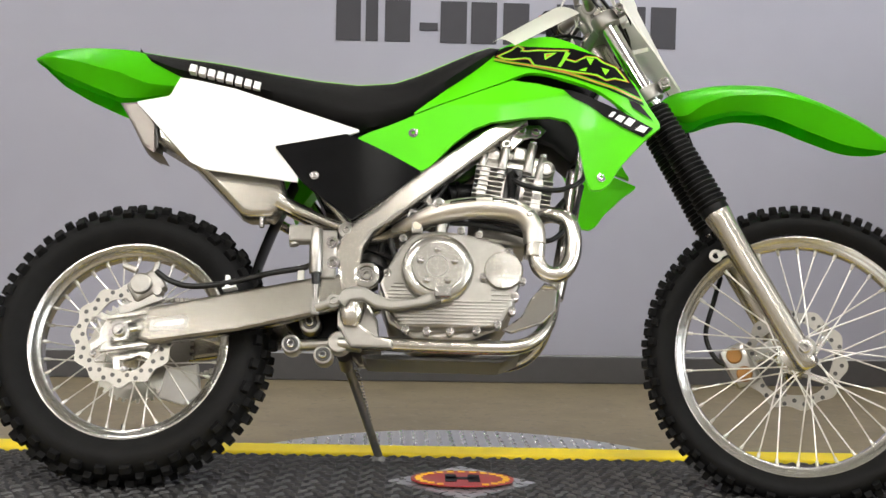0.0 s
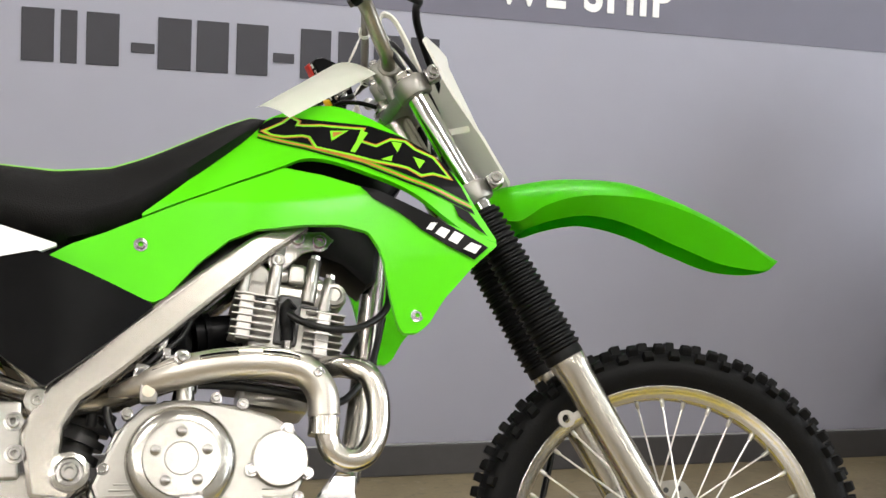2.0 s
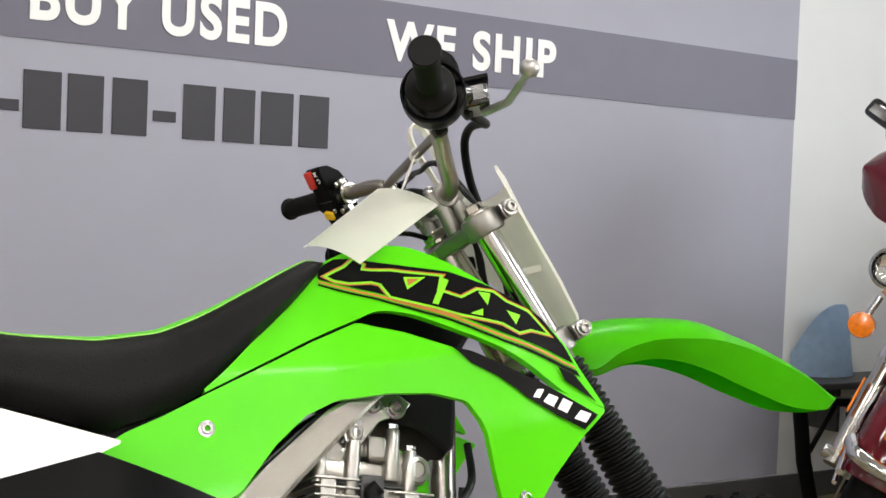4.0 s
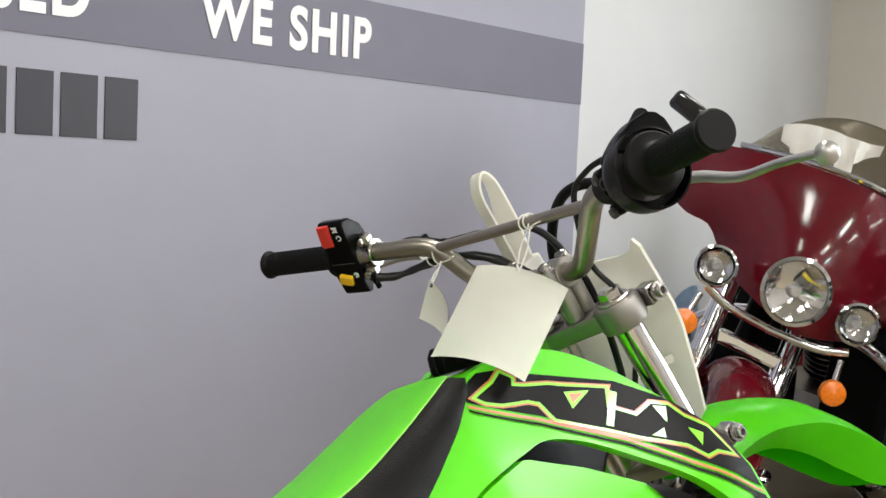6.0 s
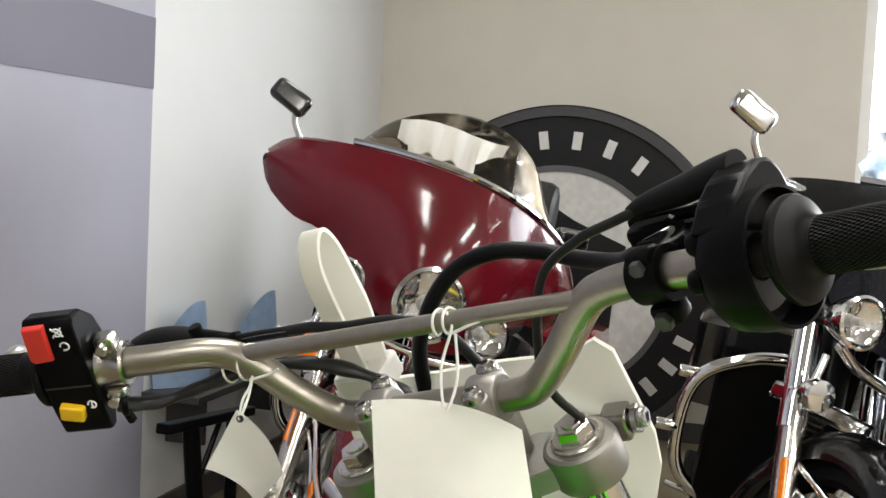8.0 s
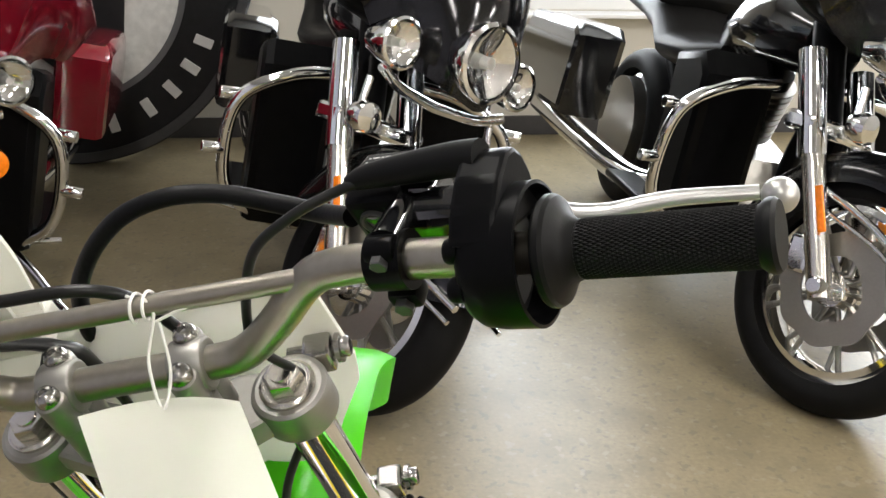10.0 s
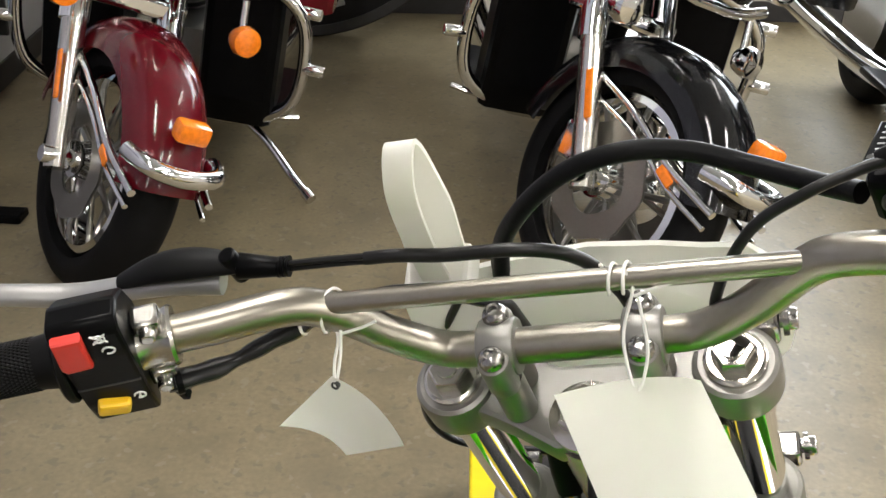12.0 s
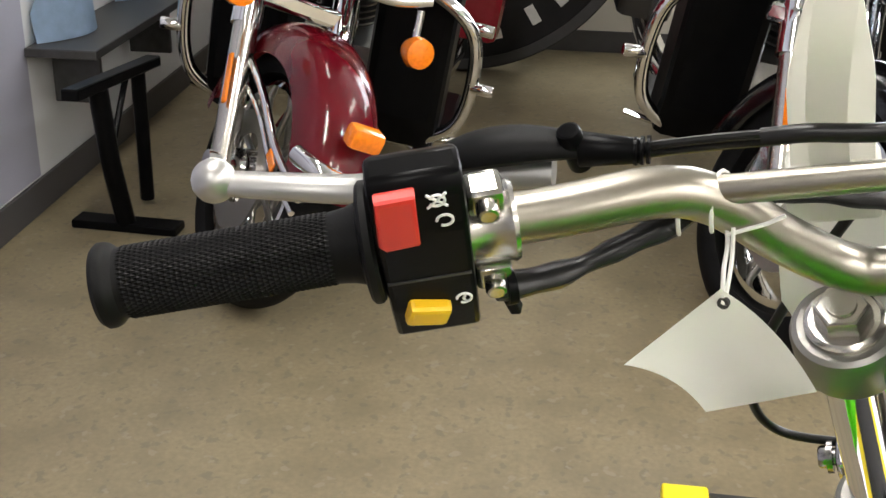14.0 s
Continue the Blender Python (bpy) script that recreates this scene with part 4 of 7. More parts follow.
cap_at = pose(0.766, 0.012, 0.902, 0, -4, 0)
for v in bm.verts:
    p = cap_at.inverted() @ v.co
    if p.xy.length > 0.028 and round(math.atan2(p.y, p.x) / (math.pi / 18)) % 2:
        v.co = cap_at @ Vector((p.x * 1.09, p.y * 1.09, p.z))
P("fuel_cap", bm, BLACKP, "black ribbed plastic fuel cap")

# seat: sections along its length (x, top, side edge, half width at the edge)
SEAT = [(-0.030, 0.884, 0.872, 0.045), (0.000, 0.880, 0.828, 0.074), (0.060, 0.870, 0.792, 0.090), (0.140, 0.858, 0.770, 0.098), (0.250, 0.838, 0.737, 0.103), (0.335, 0.825, 0.709, 0.104), (0.416, 0.821, 0.684, 0.100), (0.485, 0.829, 0.703, 0.090), (0.530, 0.846, 0.724, 0.088), (0.558, 0.858, 0.752, 0.087), (0.60, 0.879, 0.788, 0.083), (0.645, 0.902, 0.828, 0.075), (0.680, 0.918, 0.862, 0.062), (0.697, 0.912, 0.886, 0.048)]
bm = B()
secs = []
for i in range(70):
    x = SEAT[0][0] + (SEAT[-1][0] - SEAT[0][0]) * i / 69
    zt, ze, hw = at([(c[0], c[1] - 0.023) for c in SEAT], x), at([(c[0], c[2]) for c in SEAT], x), at([(c[0], c[3]) for c in SEAT], x)
    ring = []
    for k in range(25):
        a = math.pi * k / 24
        ca, sa = math.cos(a), math.sin(a)
        yv = hw * math.copysign(abs(ca) ** 0.55, ca)
        zv = ze + (zt - ze) * abs(sa) ** 0.72
        ring.append(bm.verts.new((x, yv, zv)))
    secs.append(ring)
for a, b in zip(secs, secs[1:]):
    for i in range(24):
        bm.faces.new((a[i], a[i + 1], b[i + 1], b[i]))
    bm.faces.new((a[24], a[0], b[0], b[24]))
bm.faces.new(secs[0])
bm.faces.new(secs[-1])
bmesh.ops.smooth_vert(bm, verts=[v for v in bm.verts if -0.02 < v.co.x < 0.68], factor=0.4, use_axis_x=False, use_axis_y=True, use_axis_z=True)
seat_pts = [[v.co.copy() for v in ring] for ring in secs]
seat = P("seat", bm, VINYL, "long vinyl seat with black flanks and a green top", smooth=60)
# green top cover from shoulder to shoulder, and the pale stitching along its seam
bm = B()
rows = [[bm.verts.new((r[0], r[1], r[2] + 0.0014)) for r in sec[2:17]] for sec in seat_pts]
for a, b in zip(rows, rows[1:]):
    for i in range(14):
        bm.faces.new((a[i], a[i + 1], b[i + 1], b[i]))
part("seat_top", bm, SEATGREEN, seat, "smooth green vinyl top cover", smooth=60)
bm = sweep(B(), [(sec[16][0], sec[16][1], sec[16][2] + 0.0008) for sec in seat_pts], 0.0009, 6)
part("seam", bm, mat("pale_green_thread", (0.30, 0.66, 0.12), 0.8), seat, "pale green stitched seam")


def white_y(x, z):
    return 0.118 - 0.02 * max(0.0, (0.10 - x) / 0.10) - 0.05 * max(0.0, z - 0.70)


for s in (-1, 1):
    def yw(x, z, s=s):
        return white_y(x, z) * s

    top = [(-0.010, 0.731), (0.055, 0.738), (0.072, 0.777), (0.182, 0.752), (0.294, 0.714), (0.424, 0.670)]
    bot = [(-0.010, 0.727), (0.107, 0.598), (0.135, 0.583), (0.317, 0.560), (0.3175, 0.634), (0.400, 0.657), (0.424, 0.667)]
    if s > 0:
        bot = [(-0.010, 0.727), (0.107, 0.660), (0.317, 0.640), (0.424, 0.667)]
    P("side_panel", shell(B(), top, bot, yw, -0.006 * s, 90, 12), WHITE, "white plastic rear side panel", smooth=50)
    # black cover below the seat
    if s > 0:
        continue
    top = [(0.268, 0.631), (0.335, 0.645), (0.401, 0.659), (0.470, 0.630), (0.543, 0.599)]
    bot = [(0.268, 0.628), (0.322, 0.560), (0.371, 0.520), (0.417, 0.486), (0.446, 0.508), (0.497, 0.550), (0.543, 0.594)]
    P("side_cover", shell(B(), top, bot, lambda x, z, s=s: s * (0.123 - 0.03 * max(0, (x - 0.40) / 0.14) ** 2), -0.008 * s, 60, 8), BLACKP, "black plastic side cover", smooth=50)
    bm = bolt(B(), (0.345, 0.125 * s, 0.571), (0, s, 0), 0.0060, 0.003)
    P("cover_bolt", bm, ZINC)
    bm = bolt(B(), (0.527, s * -ysh(0.527, 0.684), 0.684), (0, s, 0), 0.0068, 0.004)
    P("shroud_bolt", bm, ZINC)
    bm = bolt(B(), (0.882, -s * ysh(0.882, 0.573), 0.573), (0, s, 0), 0.0062, 0.004)
    P("shroud_bolt", bm, ZINC)

# rear mudguard
bm = B()
secs = []
for x, zc, zk, ze, hw in ((-0.252, 0.866, 0.865, 0.8645, 0.004), (-0.225, 0.869, 0.851, 0.842, 0.038), (-0.200, 0.870, 0.842, 0.823, 0.058), (-0.150, 0.874, 0.827, 0.797, 0.074), (-0.100, 0.877, 0.811, 0.775, 0.080), (-0.057, 0.876, 0.800, 0.757, 0.082), (-0.030, 0.873, 0.788, 0.757, 0.082), (0.0, 0.868, 0.777, 0.760, 0.082), (0.040, 0.862, 0.773, 0.765, 0.082), (0.084, 0.856, 0.770, 0.767, 0.080)):
    half = [(0.66, ze), (0.95, zk - 0.004), (1.0, zk), (0.93, zk + (zc - zk) * 0.30), (0.74, zk + (zc - zk) * 0.78), (0.42, zk + (zc - zk) * 0.96)]
    secs.append([bm.verts.new((x, -hw * y, z)) for y, z in half] + [bm.verts.new((x, 0, zc))] + [bm.verts.new((x, hw * y, z)) for y, z in reversed(half)])
for a, b in zip(secs, secs[1:]):
    for i in range(12):
        bm.faces.new((a[i], a[i + 1], b[i + 1], b[i]))
bmesh.ops.solidify(bm, geom=bm.faces[:], thickness=0.004)
P("rear_mudguard", bm, GREEN, "glossy green rear mudguard", smooth=32)

# front mudguard in the fork's frame
bm = B()
secs = []
GUARD = [(0.030, -0.200, -0.256, 0.050, 0.90), (0.055, -0.197, -0.276, 0.056, 0.88), (0.095, -0.210, -0.284, 0.060, 0.74), (0.140, -0.228, -0.299, 0.062, 0.65), (0.190, -0.256, -0.330, 0.062, 0.55), (0.235, -0.288, -0.372, 0.060, 0.42), (0.270, -0.328, -0.416, 0.058, 0.33), (0.305, -0.376, -0.460, 0.054, 0.30), (0.340, -0.433, -0.488, 0.044, 0.32), (0.364, -0.476, -0.502, 0.024, 0.36), (0.380, -0.502, -0.507, 0.003, 0.40)]
wcs, wes, hws, dcs = [curve([(g[0], g[k]) for g in GUARD], 6) for k in (1, 2, 3, 4)]
for k in range(49):
    u = 0.030 + 0.350 * (k / 48) ** 0.9
    wc, we, hw, dc = at(wcs, u), at(wes, u), at(hws, u), at(dcs, u)
    right = ((-0.58, 1), (-0.72, dc + (1 - dc) * 0.66), (-0.87, dc + (1 - dc) * 0.32), (-1.0, dc), (-0.90, dc * 0.74), (-0.70, dc * 0.38), (-0.36, dc * 0.09))
    secs.append([bm.verts.new((u - 0.02 * d * max(0.0, min(1.0, (u - 0.15) / 0.1)), hw * y, wc + (we - wc) * d)) for y, d in right + ((0, 0),) + tuple((-y, d) for y, d in reversed(right))])
for a, b in zip(secs, secs[1:]):
    for i in range(14):
        bm.faces.new((a[i], a[i + 1], b[i + 1], b[i]))
bmesh.ops.solidify(bm, geom=bm.faces[:], thickness=0.0035)
P("front_mudguard", bm, GREEN, "glossy green front mudguard", ST, smooth=38)

# number plate
bm = B()
half = [(0.0, 0.006), (0.045, 0.008), (0.074, 0.015), (0.102, 0.033), (0.116, 0.026), (0.123, -0.042), (0.117, -0.072), (0.084, -0.140), (0.062, -0.190), (0.040, -0.206), (0.0, -0.208)]
out = half + [(-v, w) for v, w in reversed(half[1:-1])]
slab(bm, [(v, w) for v, w in out], 0, 0.004)
for v in bm.verts:
    a, w = v.co.x, v.co.z
    v.co = Vector((0.088 - 2.7 * a * a - 0.10 * max(0.0, w - 0.0) + v.co.y + 0.07 * min(0.0, w), a, w))
np_ = P("number_plate", bm, CREAM, "blank cream-white front number plate with a strap loop", ST, smooth=40)
bm = B()
loop = spline([(0.050, 0.088, 0.022), (0.050, 0.085, 0.082), (0.046, 0.078, 0.128), (0.050, 0.073, 0.150), (0.061, 0.071, 0.157), (0.072, 0.075, 0.138), (0.070, 0.083, 0.084), (0.063, 0.089, 0.022)], 6)
ring = []
for i, p in enumerate(loop):
    d = (loop[min(i + 1, len(loop) - 1)] - loop[max(i - 1, 0)]).normalized()
    n = Vector((0, 1, 0)).cross(d).normalized()
    far = i > len(loop) * 0.55
    hw = 0.0088 + (0.0105 * max(0.0, min(1.0, (0.149 - p.z) / 0.06)) if far else 0.0)
    ring.append([bm.verts.new(p + Vector((0, a * hw, 0)) + n * b) for a, b in ((-1, -0.0016), (1, -0.0016), (1, 0.0016), (-1, 0.0016))])
for a, b in zip(ring, ring[1:]):
    for i in range(4):
        bm.faces.new((a[i], a[(i + 1) % 4], b[(i + 1) % 4], b[i]))
for r in (ring[0], ring[-1]):
    bm.faces.new(r)
box(bm, (0.060, 0.088, 0.030), (0.034, 0.044, 0.022), 0.004)
part("strap", bm, CREAM, np_, "cream plastic strap loop")
# ---- chassis ----


def mirror(pts):
    return [(x, -y, z) for x, y, z in pts]


SPAR = [(0.388, 0.437), (0.419, 0.493), (0.497, 0.558), (0.592, 0.641), (0.672, 0.700), (0.745, 0.735), (0.752, 0.715), (0.700, 0.676), (0.624, 0.612), (0.505, 0.505), (0.460, 0.472), (0.440, 0.440), (0.437, 0.410), (0.468, 0.372), (0.446, 0.348), (0.402, 0.356)]
for s in (-1, 1):
    bm = slab(B(), SPAR, 0.064 * s, 0.036 * s, 0.0060)
    for v in bm.verts:
        v.co.y -= 0.026 * s * max(0.0, min(1.0, (v.co.x - 0.50) / 0.10))
    P("frame_spar", bm, SILVERP, "silver painted frame spar")
    bm = slab(B(), [(0.398, 0.352), (0.446, 0.348), (0.472, 0.300), (0.476, 0.258), (0.430, 0.250), (0.398, 0.290)], 0.070 * s, 0.026 * s, 0.005)
    P("pivot_plate", bm, CAST)
    bm = lathe(B(), [(0.004, 0.0), (0.0235, 0.0), (0.0235, 0.012), (0.017, 0.014), (0.016, 0.007), (0.004, 0.007)], 30, pose(0.449, 0.094 * s, 0.385, 90 * -s))
    P("pivot_boss", bm, ALU)
    bm = bolt(B(), (0.449, 0.101 * s, 0.385), (0, s, 0), 0.0115, 0.008)
    P("pivot_bolt", bm, ZINC)
# down tube and cradle
bm = sweep(B(), spline([(0.868, 0, 0.76), (0.855, 0, 0.66), (0.828, 0, 0.478), (0.806, 0, 0.375)], 6), 0.0175, 20)
P("down_tube", bm, SILVERP, "silver frame down tube")
for s in (-1, 1):
    bm = sweep(B(), spline([(0.806, 0.006 * s, 0.385), (0.792, 0.040 * s, 0.325), (0.768, 0.062 * s, 0.283), (0.730, 0.073 * s, 0.262), (0.66, 0.078 * s, 0.258), (0.55, 0.080 * s, 0.259), (0.445, 0.080 * s, 0.262)], 6), 0.0135, 16)
    P("cradle_tube", bm, SILVERP, "silver frame cradle tube")
    bm = sweep(B(), spline([(0.415, 0.075 * s, 0.482), (0.36, 0.077 * s, 0.499), (0.285, 0.080 * s, 0.530), (0.16, 0.080 * s, 0.60)], 5), 0.0105, 14)
    P("subframe_tube", bm, SILVERP)
    bm = sweep(B(), [(0.420, 0.078 * s, 0.480), (0.375, 0.085 * s, 0.530), (0.330, 0.088 * s, 0.580), (0.28, 0.085 * s, 0.64)], 0.0085, 12)
    P("subframe_stay", bm, SILVERP)
bm = slab(B(), [(0.7792, 0.3824), (0.8022, 0.3719), (0.7995, 0.3285), (0.7743, 0.3043), (0.7171, 0.2839), (0.6995, 0.2899), (0.7348, 0.3163), (0.7517, 0.3491)], -0.088, 0.010, 0.003)
P("skid_bracket", bm, CHROME, "polished bracket beside the cradle")
bm = slab(B(), [(0.442, 0.246), (0.70, 0.244), (0.735, 0.252), (0.700, 0.236), (0.45, 0.238)], -0.055, 0.11, 0.001)
P("skid_plate", bm, DARKM, "thin dark skid plate")
bm = rod(B(), (0.408, -0.098, 0.474), (0.408, -0.062, 0.474), 0.016, seg=24, bevel=0.002)
bolt(bm, (0.408, -0.098, 0.474), RIGHT, 0.008, 0.005)
P("subframe_mount", bm, CAST)

# swinging arm
for s in (-1, 1):
    bm = slab(B(), [(0.036, 0.258), (0.052, 0.318), (0.20, 0.350), (0.345, 0.381), (0.400, 0.390), (0.470, 0.398), (0.470, 0.366), (0.400, 0.320), (0.218, 0.275), (0.060, 0.250)], 0.066 * s, 0.030 * s, 0.007)
    P("swingarm", bm, SWINGM, "brushed aluminium swinging arm")
    bm = B()
    box(bm, (0.018, 0.082 * s, 0.306), (0.090, 0.006, 0.009), 0.002, pose(0, 0, 0, 0, -10, 0))
    box(bm, (0.012, 0.082 * s, 0.245), (0.090, 0.006, 0.009), 0.002, pose(0, 0, 0, 0, -10, 0))
    P("axle_bracket", bm, ALU)
    bm = B()
    box(bm, (0.004, 0.088 * s, 0.272), (0.030, 0.012, 0.040), 0.003, pose(0, 0, 0, 0, -10, 0))
    rod(bm, (0.018, 0.086 * s, 0.275), (0.070, 0.086 * s, 0.285), 0.0042, seg=10)
    rod(bm, (0.036, 0.086 * s, 0.2785), (0.044, 0.086 * s, 0.280), 0.0085, seg=6)
    P("chain_adjuster", bm, ALU)
    bm = bolt(B(), (0.004, 0.094 * s, 0.272), (0, s, 0), 0.0125, 0.010)
    rod(bm, (0.004, 0.1 * s, 0.272), (0.004, 0.112 * s, 0.272), 0.006, seg=14)
    P("axle_nut", bm, ZINC)
bm = slab(B(), [(0.058, 0.293), (0.120, 0.303), (0.126, 0.298), (0.126, 0.284), (0.120, 0.279), (0.056, 0.272)], -0.0965, 0.001)
P("arm_recess", bm, CAST)
bm = slab(B(), [(0.066, 0.288), (0.117, 0.297), (0.120, 0.294), (0.120, 0.288), (0.116, 0.285), (0.064, 0.279)], -0.0975, 0.001)
P("arm_slot", bm, STEEL)
bm = box(B(), (0.345, 0, 0.352), (0.055, 0.135, 0.050), 0.008, pose(0, 0, 0, 0, -14, 0))
P("arm_bridge", bm, ALU)
bm = box(B(), (0.195, -0.080, 0.360), (0.026, 0.022, 0.004), 0.001, pose(0, 0, 0, 0, -12, 0))
box(bm, (0.190, -0.080, 0.372), (0.008, 0.014, 0.026), 0.002)
P("hose_clip", bm, WHITE, "white plastic hose clip")
bm = box(B(), (0.325, -0.080, 0.392), (0.012, 0.014, 0.030), 0.002)
P("hose_clip", bm, CREAM)

# rear brake: caliper, hose, cylinder, pedal
bm = box(B(), (0.038, -0.062, 0.365), (0.064, 0.034, 0.046), 0.008, pose(0, 0, 0, 0, -32, 0))
rod(bm, (0.030, -0.088, 0.366), (0.030, -0.060, 0.366), 0.020, seg=24, bevel=0.003)
rod(bm, (0.062, -0.086, 0.352), (0.062, -0.060, 0.352), 0.0085, seg=16)
rod(bm, (0.052, -0.075, 0.392), (0.056, -0.075, 0.408), 0.006, seg=12)
box(bm, (0.006, -0.075, 0.398), (0.030, 0.012, 0.012), 0.003, pose(0, 0, 0, 0, 25, 0))
box(bm, (0.030, -0.070, 0.330), (0.085, 0.008, 0.020), 0.003, pose(0, 0, 0, 0, -24, 0))
P("rear_caliper", bm, CAST, "cast rear brake caliper")
bm = sweep(B(), spline([(0.055, -0.075, 0.392), (0.085, -0.082, 0.372), (0.125, -0.084, 0.362), (0.190, -0.084, 0.370), (0.27, -0.083, 0.391), (0.33, -0.085, 0.402), (0.352, -0.098, 0.41)], 6), 0.0055, 10)
P("brake_hose", bm, CABLE, "black rear brake hose")
bm = rod(B(), (0.352, -0.104, 0.472), (0.355, -0.104, 0.385), 0.0125, seg=20, bevel=0.002)
box(bm, (0.328, -0.100, 0.462), (0.052, 0.026, 0.034), 0.005)
rod(bm, (0.31, -0.100, 0.452), (0.312, -0.100, 0.44), 0.009, seg=14)
box(bm, (0.376, -0.096, 0.425), (0.030, 0.012, 0.095), 0.004)
P("brake_cylinder", bm, CAST, "cast rear brake master cylinder")
for x, z in ((0.383, 0.447), (0.386, 0.408)):
    P("cylinder_bolt", bolt(B(), (x, -0.103, z), RIGHT, 0.0085, 0.006), ZINC)
bm = rod(B(), (0.355, -0.104, 0.386), (0.357, -0.104, 0.364), 0.0085, 0.007, seg=14)
P("rubber_boot", bm, CABLE)
bm = rod(B(), (0.357, -0.104, 0.366), (0.357, -0.106, 0.318), 0.0045, seg=12)
box(bm, (0.358, -0.106, 0.322), (0.016, 0.012, 0.034), 0.003)
P("push_rod", bm, ZINC)
bm = slab(B(), [(0.4011, 0.3263), (0.4085, 0.3434), (0.4245, 0.3523), (0.448, 0.3517), (0.4678, 0.3404), (0.4968, 0.3283), (0.5436, 0.3335), (0.5658, 0.3436), (0.581, 0.3481), (0.5903, 0.3419), (0.5865, 0.327), (0.5582, 0.318), (0.4995, 0.3083), (0.4688, 0.3129), (0.4459, 0.3262), (0.4236, 0.3246), (0.414, 0.3128)], -0.142, 0.017, 0.005)
sweep(bm, [(0.360, -0.108, 0.318), (0.395, -0.116, 0.330), (0.425, -0.128, 0.338)], 0.009, 12)
bolt(bm, (0.392, -0.120, 0.330), RIGHT, 0.009, 0.006)
P("brake_pedal", bm, SATIN, "cast aluminium brake pedal")
bm = box(B(), (0.590, -0.160, 0.337), (0.030, 0.022, 0.020), 0.004)
for k in range(4):
    box(bm, (0.580 + 0.0068 * k, -0.160, 0.349), (0.0028, 0.020, 0.006), 0.0005)
P("pedal_pad", bm, ZINC, "ribbed steel pedal pad")
# foot rest, folded out towards the rider's right
bm = lathe(B(), [(0.003, 0.0), (0.012, 0.001), (0.020, 0.012), (0.0225, 0.030), (0.021, 0.050), (0.015, 0.066), (0.006, 0.074), (0.002, 0.075)], 22, pose(0.424, -0.118, 0.282, 0, 4, 0) @ Matrix.Diagonal((1, 0.8, 1, 1)))
P("foot_rest", bm, STEEL, "polished folding foot rest")
bm = slab(B(), [(0.405, 0.352), (0.440, 0.352), (0.455, 0.335), (0.440, 0.290), (0.470, 0.268), (0.500, 0.262), (0.500, 0.246), (0.425, 0.246), (0.408, 0.275), (0.402, 0.320)], -0.112, 0.016, 0.005)
P("foot_rest_bracket", bm, CAST)
# suspension linkage
bm = sweep(B(), [(0.310, -0.045, 0.262), (0.400, -0.045, 0.268)], 0.011, 12)
for x, z, r in ((0.312, 0.262, 0.018), (0.400, 0.268, 0.021), (0.345, 0.303, 0.020), (0.372, 0.243, 0.018)):
    rod(bm, (x, -0.062, z), (x, -0.025, z), r, seg=26, bevel=0.003)
sweep(bm, [(0.345, -0.044, 0.303), (0.340, -0.044, 0.335)], 0.012, 10)
sweep(bm, [(0.400, -0.05, 0.268), (0.440, -0.06, 0.262)], 0.014, 10)
P("suspension_link", bm, CAST, "cast suspension link arm")
for x, z in ((0.312, 0.262), (0.345, 0.303), (0.372, 0.243)):
    P("link_seal", rod(B(), (x, -0.063, z), (x, -0.0635, z), 0.0135, seg=20), DARKM)
for x, z in ((0.312, 0.262), (0.345, 0.303), (0.372, 0.243)):
    P("link_bolt", bolt(B(), (x, -0.064, z), RIGHT, 0.0085, 0.006, False), ZINC)
# side stand
bm = rod(B(), (0.405, 0.085, 0.262), (0.466, 0.248, 0.104), 0.0095, 0.0085, seg=18)
rod(bm, (0.402, 0.06, 0.268), (0.405, 0.10, 0.255), 0.014, seg=16)
stand = P("side_stand", bm, STEELP, "grey steel side stand resting on the deck")
bm = lathe(B(), [(0.003, 0), (0.019, 0), (0.020, 0.003), (0.012, 0.010), (0.003, 0.012)], 22, pose(0.466, 0.252, 0.093, 20.9, 0, 0))
part("foot", bm, STEELP, stand)
pts = []
for k in range(120):
    a = k * 0.9
    t = k / 119
    c = Vector((0.422, 0.10, 0.255)).lerp(Vector((0.447, 0.188, 0.166)), t)
    pts.append(c + Vector((math.cos(a) * 0.0055, math.sin(a) * 0.004, math.sin(a) * 0.003)))
part("spring", sweep(B(), pts, 0.0013, 5), ZINC, stand, "coiled return spring")
# chain, guard, shock, flap, air box
bm = B()
for k in range(46):
    x = 0.0 + k * 0.0098
    box(bm, (x, 0.056, 0.372 + 0.0001 * k), (0.0085, 0.010, 0.009), 0.0015)
    box(bm, (x, 0.056, 0.176 + 0.0038 * k), (0.0085, 0.010, 0.009), 0.0015)
tagged(P("drive_chain", bm, DISC, "steel drive chain"), kind="stuff")
bm = slab(B(), [(0.06, 0.235), (0.12, 0.245), (0.13, 0.185), (0.10, 0.165), (0.05, 0.178)], 0.048, 0.022, 0.004)
P("chain_guide", bm, WHITE, "white plastic chain guide")
bm = sweep(B(), spline([(0.225, 0, 0.40), (0.238, 0, 0.45), (0.262, 0, 0.52), (0.295, 0, 0.60)], 6), 0.040, 10, 0.12, (1, 0, 0))
P("mud_flap", bm, BLACKP, "black rubber flap ahead of the rear wheel")
# Added black slab: lower mud flap and the darkness behind the linkage
bm = slab(B(), [(0.290, 0.315), (0.330, 0.275), (0.405, 0.262), (0.435, 0.300), (0.440, 0.350), (0.400, 0.372), (0.320, 0.362)], -0.022, 0.060, 0.006)
P("linkage_dark_slab", bm, GAITER, "black slab for the mud flap and dark gap behind the linkage")
